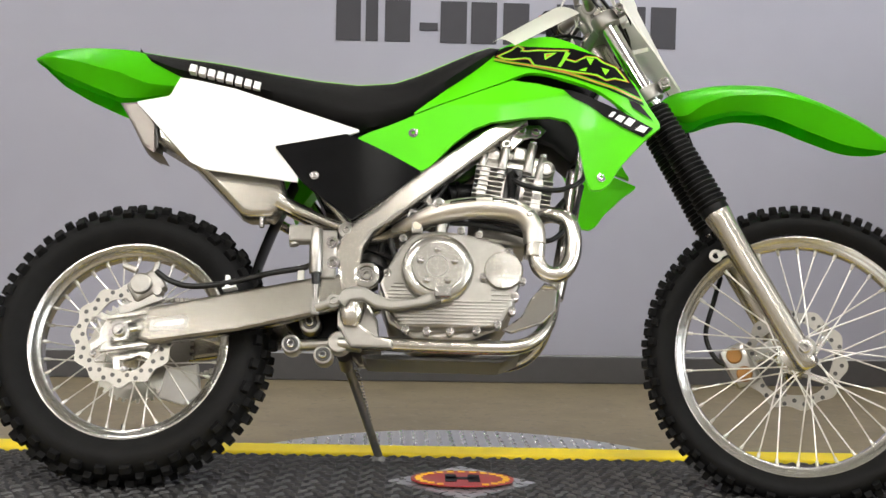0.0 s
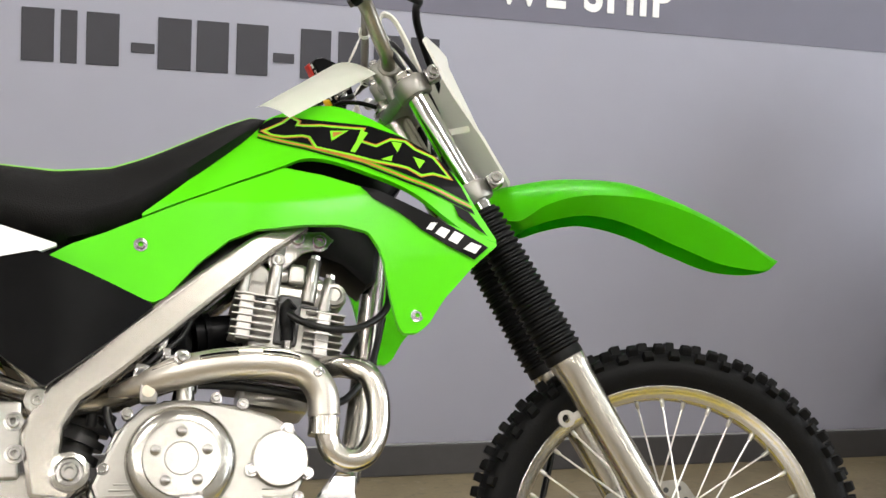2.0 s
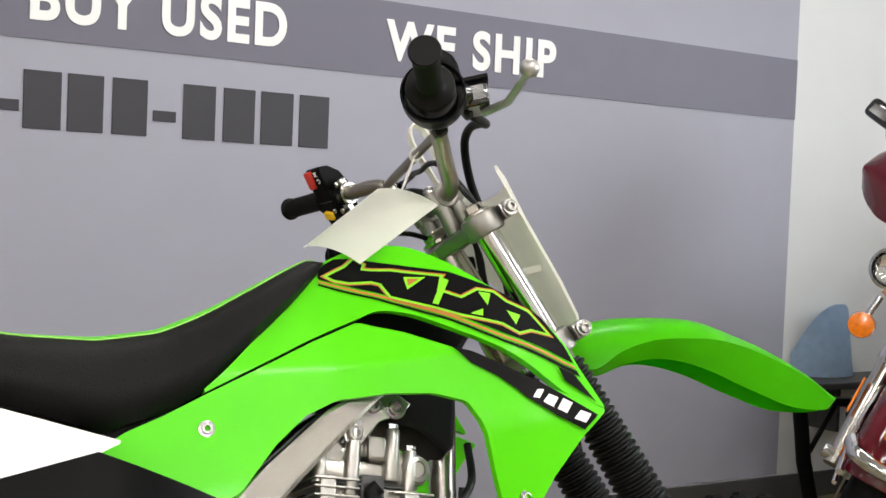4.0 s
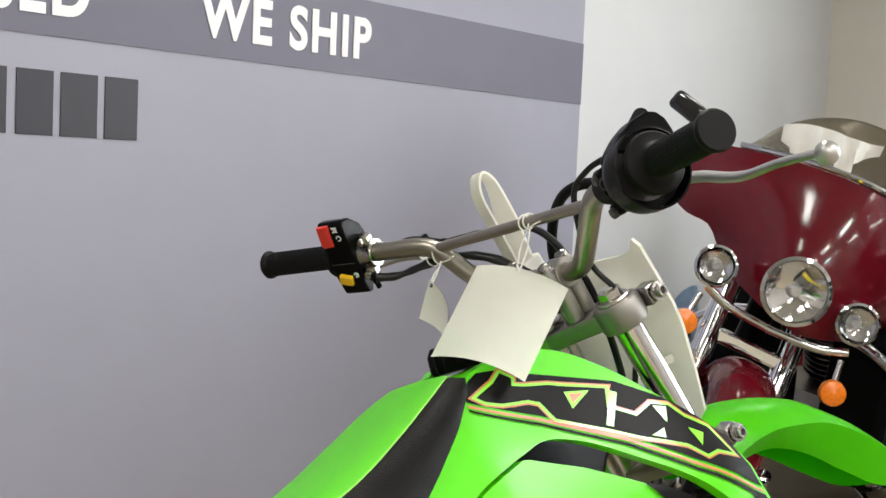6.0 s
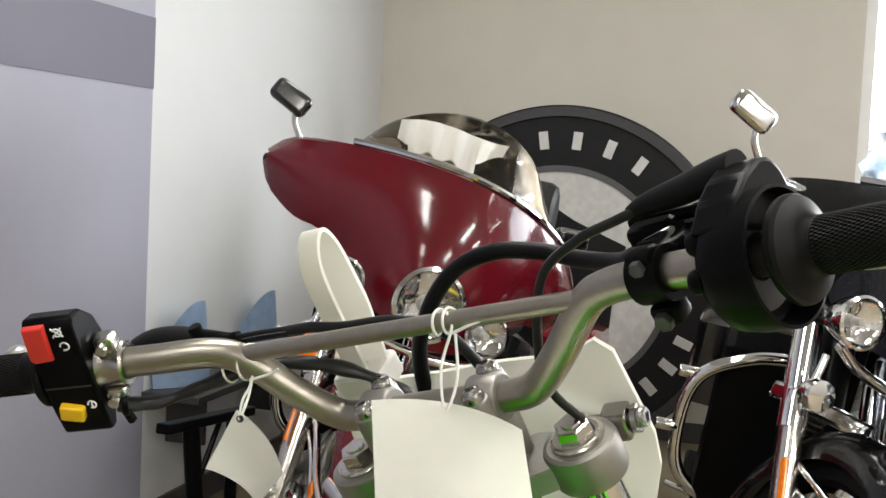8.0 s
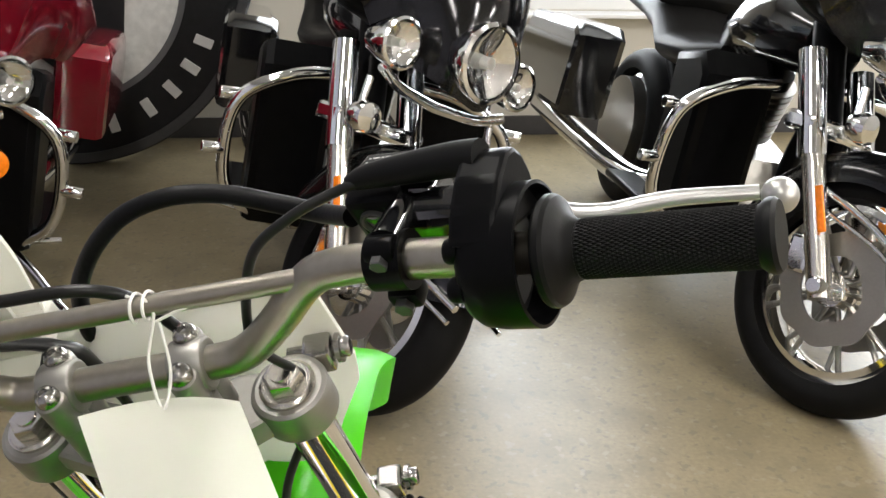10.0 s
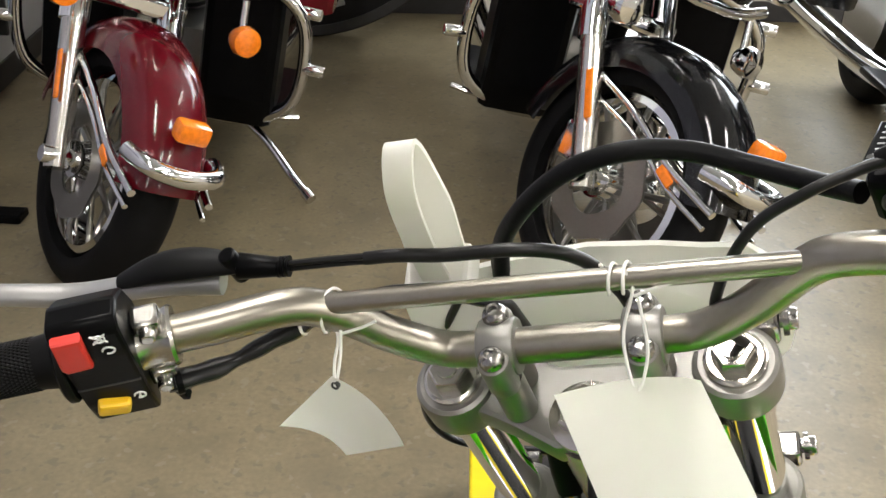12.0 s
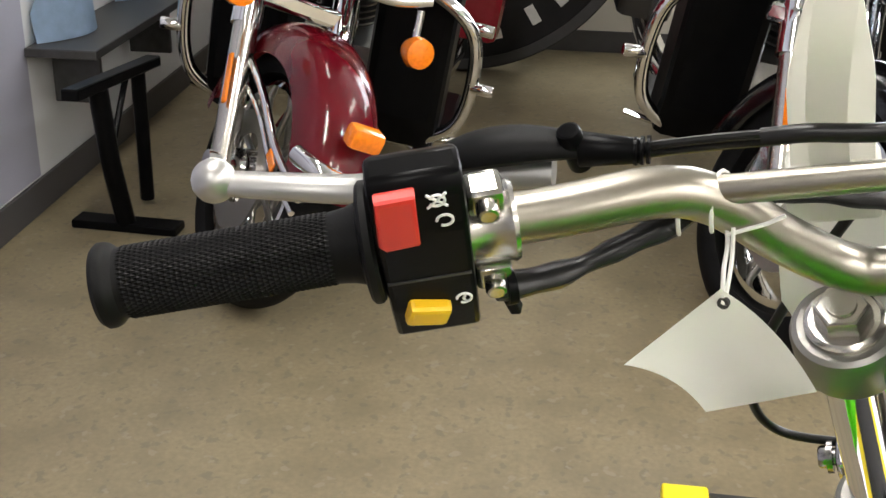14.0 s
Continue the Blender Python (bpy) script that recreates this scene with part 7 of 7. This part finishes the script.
    part("marker_lamp", bm, ORANGE, fen, "orange marker lamp")
    for s in (-1, 1):
        bm = sweep(B(), spline([(-0.12, 0.104 * s, 0.56), (0.05, 0.108 * s, 0.50), (0.2, 0.108 * s, 0.42), (0.36, 0.095 * s, 0.36)], 6), 0.010, 10)
        part("side_trim", bm, CHROME, fen)
        bm = sweep(B(), spline([(-0.08, 0.104 * s, 0.50), (0.08, 0.108 * s, 0.45), (0.22, 0.108 * s, 0.375), (0.35, 0.095 * s, 0.325)], 6), 0.007, 10)
        part("side_trim", bm, CHROME, fen)
        part("reflector", box(B(), (0.215, 0.117 * s, 0.395), (0.055, 0.006, 0.024), 0.004, pose(0, 0, 0, 0, 28, 0)), ORANGE, fen, "orange side reflector")
    # fork
    for s in (-1, 1):
        y = 0.125 * s
        q("fork_leg", rod(B(), (0.005, y, R - 0.03), (-0.155, y, 0.64), 0.031, 0.030, seg=24), STEEL, "polished fork leg")
        q("fork_cover", rod(B(), (-0.150, y, 0.62), (-0.250, y, 0.88), 0.036, seg=24), CHROME, "chrome fork cover")
        q("fork_reflector", box(B(), (-0.055, y + 0.036 * s, 0.50), (0.022, 0.008, 0.12), 0.004, pose(0, 0, 0, 0, -26, 0)), ORANGE, "orange fork reflector")
    q("axle_cap", rod(B(), (0, -0.17, R), (0, 0.17, R), 0.022, seg=20, bevel=0.004), CHROME)
    # fairing
    bm = B()
    NA, NB = 44, 20
    g = []
    for i in range(NA + 1):
        a = -1 + 2 * i / NA
        aa = abs(a)
        y = shift + wide * a
        zt = 1.280 - 0.075 * aa ** 2 - 0.02 * aa ** 8
        zb = 0.815 + 0.255 * aa ** 1.5 + 0.05 * math.exp(-((aa - 0.62) / 0.12) ** 2)
        if aa > 0.86:
            k = (aa - 0.86) / 0.14
            zm = (zt + zb) / 2
            zt, zb = zt + (zm - zt) * 0.66 * k ** 4, zb + (zm - zb) * 0.66 * k ** 4
        col = []
        for j in range(NB + 1):
            z = zb + (zt - zb) * j / NB
            b = j / NB
            x = 0.10 - 0.40 * aa ** 1.7 - 0.13 * max(0.0, (z - 0.86)) - 0.05 * (2 * b - 1) ** 2 - 0.085 * math.exp(-((aa - 0.50) / 0.17) ** 2) * (1 - b) ** 1.5
            col.append(bm.verts.new((x, y, z)))
        g.append(col)
    for a, b in zip(g, g[1:]):
        for j in range(NB):
            bm.faces.new((a[j], b[j], b[j + 1], a[j + 1]))
    bmesh.ops.solidify(bm, geom=bm.faces[:], thickness=0.02)
    fair = q("fairing", bm, paint, "glossy handlebar fairing", smooth=60)
    q("fairing_inner", sweep(B(), [(-0.36, -0.32, 1.12), (-0.25, -0.15, 1.07), (-0.22, 0.0, 1.05), (-0.25, 0.15, 1.07), (-0.36, 0.32, 1.12)], [0.06, 0.11, 0.12, 0.11, 0.06], 16), BLACKP, "black inner fairing")
    bm = sweep(B(), [(0.045 - 0.40 * abs(a) ** 1.7 - 0.05, shift + wide * a, 1.292 - 0.080 * a * a) for a in [-0.66 + 0.0825 * k for k in range(17)]], 0.010, 8)
    part("screen_trim", bm, CHROME, fair)
    if stripe:
        for off in (0.0, 0.045):
            bm = sweep(B(), [(0.10 - 0.40 * abs(a) ** 1.7 - 0.13 * (1.20 - off - 0.05 * a * a - 0.86) - 0.026, shift + wide * a, 1.20 - off - 0.11 * a * a) for a in [-0.92 + 0.046 * k for k in range(41)]], 0.005, 6)
            part("pinstripe", bm, stripe, fair, "red pinstripe")
    bm = B()
    g = []
    for i in range(25):
        a = -0.64 + 1.28 * i / 24
        col = []
        for j in range(9):
            b = j / 8
            h = (0.185 if screen is None else 0.25) * (1 - (a / 0.66) ** 2) ** 0.5
            col.append(bm.verts.new((-0.005 - 0.40 * abs(a) ** 1.7 - 0.17 * b * (0.4 + 0.6 * (1 - abs(a))), shift + wide * a * (1 - 0.12 * b), 1.290 - 0.080 * a * a + h * b)))
        g.append(col)
    for a, b in zip(g, g[1:]):
        for j in range(8):
            bm.faces.new((a[j], b[j], b[j + 1], a[j + 1]))
    bmesh.ops.solidify(bm, geom=bm.faces[:], thickness=0.004)
    q("windscreen", bm, screen or SMOKE, "clear windscreen tinted blue-grey for the sky behind it" if screen else "smoked plastic windscreen", smooth=60)
    # lamps

    def lamp(name, x, y, z, r, lab):
        bm = lathe(B(), [(0.004, -0.09), (r * 0.6, -0.085), (r * 0.98, -0.03), (r * 1.08, 0.0), (r * 1.08, 0.012), (r * 0.97, 0.016), (r * 0.92, 0.004), (0.004, -0.02)], 36, pose(x, y, z, 0, 90, 0))
        lm = q(name, bm, CHROME, lab)
        part("lens", lathe(B(), [(0.004, 0.022), (r * 0.5, 0.019), (r * 0.94, 0.010), (r * 0.94, 0.006), (0.004, 0.006)], 36, pose(x, y, z, 0, 90, 0)), GLASS, lm)
        part("bulb", rod(B(), (x - 0.03, y, z), (x + 0.004, y, z), r * 0.16, seg=12), SIGNG, lm)

    lamp("headlamp", 0.135, -0.012, 0.925, 0.092, "large round chrome headlamp")
    for s in (-1, 1):
        lamp("passing_lamp", 0.055, 0.215 * s - 0.015, 0.903 + 0.012 * s, 0.058, "small round chrome passing lamp")
        q("lamp_bar", sweep(B(), spline([(0.02, 0.225 * s, 0.83), (0.01, 0.14 * s, 0.80), (0.0, 0.0, 0.79)], 6), 0.014, 10), CHROME)
        bm = lathe(B(), [(0.004, -0.035), (0.030, -0.03), (0.040, 0.0), (0.036, 0.02), (0.004, 0.028)], 26, pose(0.025, 0.235 * s, 0.705, 0, 90, 0))
        q("turn_signal", bm, signal or ORANGE, "round turn signal")
        q("signal_stem", rod(B(), (0.0, 0.235 * s, 0.72), (-0.01, 0.225 * s, 0.80), 0.010, seg=10), CHROME)
        # handlebar end and mirror
        q("handlebar", sweep(B(), spline([(-0.22, 0.10 * s, 1.08), (-0.26, 0.24 * s, 1.17), (-0.36, 0.34 * s, 1.18), (-0.50, 0.42 * s, 1.14)], 6), 0.014, 12), CHROME)
        q("grip", rod(B(), (-0.42, 0.375 * s, 1.165), (-0.53, 0.435 * s, 1.13), 0.02, seg=16), GRIPR)
        q("mirror_stem", sweep(B(), spline([(-0.33, 0.40 * s, 1.20), (-0.33, 0.44 * s, 1.24), (-0.325, 0.455 * s, 1.275)], 5), 0.009, 10), CHROME)
        bm = box(B(), (-0.32, 0.482 * s, 1.300), (0.045, 0.12, 0.066), 0.018, pose(0, 0, 0, 14 * s, 0, 12 * s), 3)
        q("mirror", bm, BLACKPAINT if paint is REDPAINT else CHROME, "handlebar mirror")
    # engine guard, engine, tank, seat, bags on the straight-ahead body
    for s in (-1, 1):
        bm = sweep(B(), spline([(-0.42, 0.10 * s, 0.72), (-0.40, 0.24 * s, 0.70), (-0.40, 0.37 * s, 0.62), (-0.42, 0.40 * s, 0.48), (-0.45, 0.37 * s, 0.33), (-0.50, 0.24 * s, 0.25), (-0.52, 0.10 * s, 0.24)], 7), 0.019, 14)
        q("engine_guard", bm, CHROME, "chrome engine guard hoop", bt)
        for z, y in ((0.62, 0.37), (0.46, 0.40)):
            q("guard_peg", rod(B(), (-0.42, y * s, z), (-0.41, (y + 0.06) * s, z), 0.017, seg=14, bevel=0.003), CHROME, "", bt)
        bm = slab(B(), [(-0.46, 0.78), (-0.40, 0.72), (-0.41, 0.34), (-0.48, 0.24), (-0.66, 0.24), (-0.66, 0.74)], 0.11 * s, 0.22 * s, 0.03)
        q("leg_shield", bm, BLACKP, "", bt)
        bm = box(B(), (-0.72, 0.31 * s, 0.285), (0.36, 0.11, 0.025), 0.01)
        q("footboard", bm, BLACKP, "", bt)
        bm = sweep(B(), spline([(-0.52, 0.16 * s, 0.24), (-0.54, 0.30 * s, 0.25), (-0.56, 0.40 * s, 0.26)], 5), 0.009, 8)
        q("brake_arm", bm, CHROME, "", bt)
        bm = slab(B(), [(-1.36, 0.36), (-1.30, 0.66), (-1.36, 0.70), (-1.95, 0.66), (-2.06, 0.56), (-2.02, 0.40), (-1.9, 0.34)], 0.24 * s, 0.19 * s, 0.03)
        bag = q("saddlebag", bm, paint, "glossy hard saddlebag", bt)
        q("exhaust", sweep(B(), spline([(-0.75, 0.16 * s, 0.30), (-1.0, 0.22 * s, 0.25), (-1.4, 0.27 * s, 0.26), (-2.05, 0.29 * s, 0.28)], 6), 0.046, 20), CHROME, "chrome exhaust pipe", bt)
    for k, an in enumerate((-22, 24)):
        cy2 = q("cylinder", rod(B(), (-0.82, 0, 0.42), (-0.82 + 0.34 * math.sin(radians(an)), 0, 0.42 + 0.34 * math.cos(radians(an))), 0.075, seg=24), BLACKP, "finned engine cylinder", bt)
        for f in range(9):
            t0 = 0.12 + 0.022 * f
            dv = Vector((math.sin(radians(an)), 0, math.cos(radians(an))))
            c0 = Vector((-0.82, 0, 0.42)) + dv * t0
            part("fin", rod(B(), c0, c0 + dv * 0.007, 0.098, seg=24), CAST, cy2)
    q("engine_case", slab(B(), [(-0.55, 0.30), (-0.60, 0.46), (-0.80, 0.50), (-1.06, 0.46), (-1.10, 0.30), (-0.95, 0.22), (-0.62, 0.22)], -0.14, 0.28, 0.03), CAST, "cast engine case", bt)
    bm = B()
    secs = []
    for x, zc, hw, hh in ((-0.36, 0.86, 0.09, 0.10), (-0.48, 0.88, 0.15, 0.13), (-0.65, 0.87, 0.17, 0.13), (-0.82, 0.82, 0.13, 0.10), (-0.94, 0.77, 0.08, 0.06)):
        secs.append([bm.verts.new((x, hw * math.cos(a), zc + hh * math.sin(a))) for a in (2 * math.pi * i / 20 for i in range(20))])
    for a, b in zip(secs, secs[1:]):
        for i in range(20):
            bm.faces.new((a[i], a[(i + 1) % 20], b[(i + 1) % 20], b[i]))
    bm.faces.new(secs[0])
    bm.faces.new(secs[-1])
    q("fuel_tank", bm, paint, "glossy fuel tank", bt, 60)
    bm = B()
    secs = []
    for x, zc, hw, hh in ((-0.86, 0.74, 0.10, 0.05), (-1.0, 0.70, 0.17, 0.06), (-1.2, 0.69, 0.19, 0.07), (-1.33, 0.76, 0.17, 0.09), (-1.5, 0.79, 0.16, 0.07), (-1.75, 0.80, 0.14, 0.05), (-1.82, 0.80, 0.10, 0.03)):
        secs.append([bm.verts.new((x, hw * math.cos(a), zc + hh * math.sin(a))) for a in (2 * math.pi * i / 18 for i in range(18))])
    for a, b in zip(secs, secs[1:]):
        for i in range(18):
            bm.faces.new((a[i], a[(i + 1) % 18], b[(i + 1) % 18], b[i]))
    bm.faces.new(secs[0])
    bm.faces.new(secs[-1])
    q("seat", bm, LEATHER, "black leather two-up seat", bt, 60)
    bm = slab(B(), [(-1.30, 0.82), (-1.26, 0.86), (-1.22, 1.16), (-1.26, 1.22), (-1.34, 1.22), (-1.40, 1.14), (-1.42, 0.84)], -0.20, 0.40, 0.04)
    q("backrest", bm, LEATHER, "black padded passenger backrest", bt)
    rw = q("rear_wheel", lathe(B(), [(0.195, -0.05), (0.210, -0.045), (0.210, 0.045), (0.195, 0.05), (0.188, 0)], 48, closed=True), CHROME, "chrome rimmed rear wheel", bt @ pose(-1.62, 0, 0.31, 90))
    prof = [(0.254 + 0.056 * math.cos(radians(-118 + k * 19.7)), 0.075 * math.sin(radians(-118 + k * 19.7))) for k in range(13)]
    part("tyre", lathe(B(), prof, 56, closed=True), RUBBER, rw, "black road tyre")
    part("hub", rod(B(), (0, 0, -0.1), (0, 0, 0.1), 0.19, seg=32), CAST, rw)
    q("frame", sweep(B(), spline([(-0.28, 0, 0.84), (-0.40, 0, 0.55), (-0.52, 0, 0.26), (-1.05, 0, 0.24), (-1.3, 0, 0.5), (-1.6, 0, 0.72)], 6), 0.028, 12), BLACKP, "black frame tube", bt)
    q("steering_head", rod(B(), (-0.22, 0, 0.70), (-0.31, 0, 0.98), 0.045, seg=20), BLACKP)
    q("lower_clamp", box(B(), (-0.20, 0, 0.70), (0.09, 0.32, 0.05), 0.012), CHROME)
    bm = sweep(B(), spline([(-0.60, 0.14, 0.27), (-0.52, 0.30, 0.20), (-0.40, 0.42, 0.13), (-0.350, 0.475, 0.102)], 6), 0.013, 12)
    rod(bm, (-0.365, 0.46, 0.11), (-0.345, 0.48, 0.098), 0.018, seg=12)
    q("side_stand", bm, CHROME, "", bt)
    return t


REDLINE = mat("red_pinstripe", (0.55, 0.03, 0.03), 0.35)
# Clear screen; the blue of the sky behind is put into its tint
SKYSCREEN = glass("sky_tinted_screen", (0.62, 0.74, 0.88), 0.04)
SKYSCREEN.node_tree.nodes["Principled BSDF"].inputs["IOR"].default_value = 1.12
touring_bike((2.420, 3.360), 214, 23, REDPAINT, "deep red touring motorcycle with chrome lamps and fairing", None, 34)
touring_bike((2.36, 2.120), 214, 24, BLACKPAINT, "gloss black touring motorcycle with red pinstripes and chrome", REDLINE, 34, CHROME, SKYSCREEN, 0.42, 0.08)
touring_bike((2.22, 0.92), 208, 20, BLACKPAINT, "gloss black touring motorcycle parked beside the window", None, 28, CHROME)

# cloth draped over the red motorcycle's screen
bm = B()
g = []
for i in range(25):
    a = i / 24
    col = []
    for j in range(13):
        b = j / 12
        drop = 0.15 + 0.03 * math.sin(a * 9.0) if 0.15 < a < 0.72 else 0.05 + 0.02 * math.sin(a * 11.0)
        col.append(bm.verts.new((2.70 + 0.012 * math.sin(a * 26.0 + b) + 0.02 * b, 3.15 - 0.30 * a + 0.02 * b, 1.335 + 0.012 * math.sin(a * 5.0) - 0.05 * a - drop * b)))
    g.append(col)
for a, b in zip(g, g[1:]):
    for j in range(12):
        bm.faces.new((a[j], b[j], b[j + 1], a[j + 1]))
bmesh.ops.solidify(bm, geom=bm.faces[:], thickness=0.003)
tagged(part("cloth", bm, PAPER, smooth=60), "crumpled cream cloth draped over the windscreen", "cloth")

# round sign on the floor behind the motorcycles
sign = thing("round_sign", "large round black sign with a pale centre on the floor", "sign", pose(4.68, 3.03, 0.758, 0, -90, 0))
part("disc", lathe(B(), [(0.01, -0.03), (0.748, -0.03), (0.757, -0.02), (0.757, 0.02), (0.748, 0.030), (0.712, 0.030), (0.705, 0.022), (0.01, 0.022)], 96), SIGNB, sign)
part("rim", ring_box(B(), 0.708, 0.748, 0.003, 96, pose(0, 0, 0.033)), mat("sign_rim_grey", (0.045, 0.045, 0.047), 0.5, vary=0.1), sign, "dark grey raised rim")
part("ring", ring_box(B(), 0.468, 0.495, 0.004, 80, pose(0, 0, 0.026)), mat("sign_ring_grey", (0.10, 0.10, 0.105), 0.5, vary=0.1), sign, "dark grey inner ring")
part("centre", lathe(B(), [(0.01, 0.022), (0.468, 0.022), (0.468, 0.026), (0.01, 0.026)], 72), mat("sign_pale", (0.60, 0.60, 0.57), 0.5), sign, "pale grey centre")
bm = slab(B(), [(-0.42, -0.09), (-0.18, -0.24), (0.02, -0.39), (0.18, -0.18), (0.43, -0.02), (0.22, 0.15), (0.05, 0.33), (-0.13, 0.22), (-0.42, 0.09)], 0, 0.004)
part("emblem_shape", bm, SIGNB, sign, "black blade-like shape", pose(0, 0, 0.030, 90, 0, 20))
for a in [8.5 + 13.9 * k for k in range(-5, 5)] + [196.6, 212.0, 224.0, 235.5, 247.0, 163.4, 148.0, 136.0]:
    q2 = pose(0.605 * math.cos(radians(a)), 0.605 * math.sin(radians(a)), 0.025, 0, 0, a)
    part("bar", box(B(), (0, 0, 0), (0.078, 0.040, 0.008), 0.002), SIGNG, sign, "", q2, 30)
for a in (-76.0, 92.0):
    part("dot", rod(B(), (0.605 * math.cos(radians(a)), 0.605 * math.sin(radians(a)), 0.02), (0.605 * math.cos(radians(a)), 0.605 * math.sin(radians(a)), 0.029), 0.024, seg=10), SIGNG, sign)
part("prop", sweep(B(), [(0.25, 0.0, -0.028), (-0.30, 0.0, -0.20), (-0.745, 0.0, -0.34)], 0.014, 10), DARKM, sign, "black steel prop behind the sign")

# things by the back wall
stand = thing("work_stand", "black steel folding work stand by the wall", "stand", pose(2.70, 3.75, 0, 0, 0, -4))
part("top_bar", box(B(), (0.10, 0, 0.425), (0.50, 0.045, 0.03), 0.005, pose(0, 0, 0, 0, 4, 0)), BLACKP, stand)
part("post", sweep(B(), [(0.0, 0, 0.42), (0.03, 0, 0.22), (0.09, 0, 0.02)], 0.026, 12), BLACKP, stand)
part("foot", box(B(), (0.10, 0, 0.012), (0.07, 0.30, 0.024), 0.005), BLACKP, stand)
part("leg", sweep(B(), [(0.24, 0, 0.40), (0.28, 0.02, 0.02)], 0.020, 10), BLACKP, stand)
part("brace", sweep(B(), [(0.03, 0, 0.22), (0.17, 0, 0.415)], 0.009, 8), BLACKP, stand)


def wall_screen(x, z, s):
    bm = B()
    g = []
    for i in range(17):
        a = -1 + i / 8
        g.append([bm.verts.new((x + 0.17 * s * a * (1 - 0.12 * j / 8), YW - 0.03 - 0.09 * (1 - a * a) + 0.02 * j / 8, z + (0.27 * s * (1 - 0.72 * abs(a) ** 2.6)) * (j / 8))) for j in range(9)])
    for a, b in zip(g, g[1:]):
        for j in range(8):
            bm.faces.new((a[j], b[j], b[j + 1], a[j + 1]))
    bmesh.ops.solidify(bm, geom=bm.faces[:], thickness=0.004)
    ob = part("spare_windscreen", bm, BLUECLOTH, smooth=60)
    return tagged(ob, "pale blue wrapped spare windscreen standing on a wall shelf", "windscreen", "spare windscreens")


wall_screen(3.09, 0.47, 1.0)
wall_screen(3.66, 0.47, 0.95)
shelf = thing("wall_shelf", "low dark shelf on the back wall", "shelf")
part("board", box(B(), (3.38, YW - 0.11, 0.455), (1.0, 0.20, 0.025), 0.004), DARKM, shelf)
for x in (3.05, 3.65):
    part("bracket", box(B(), (x, YW - 0.08, 0.36), (0.02, 0.14, 0.17), 0.004), DARKM, shelf)
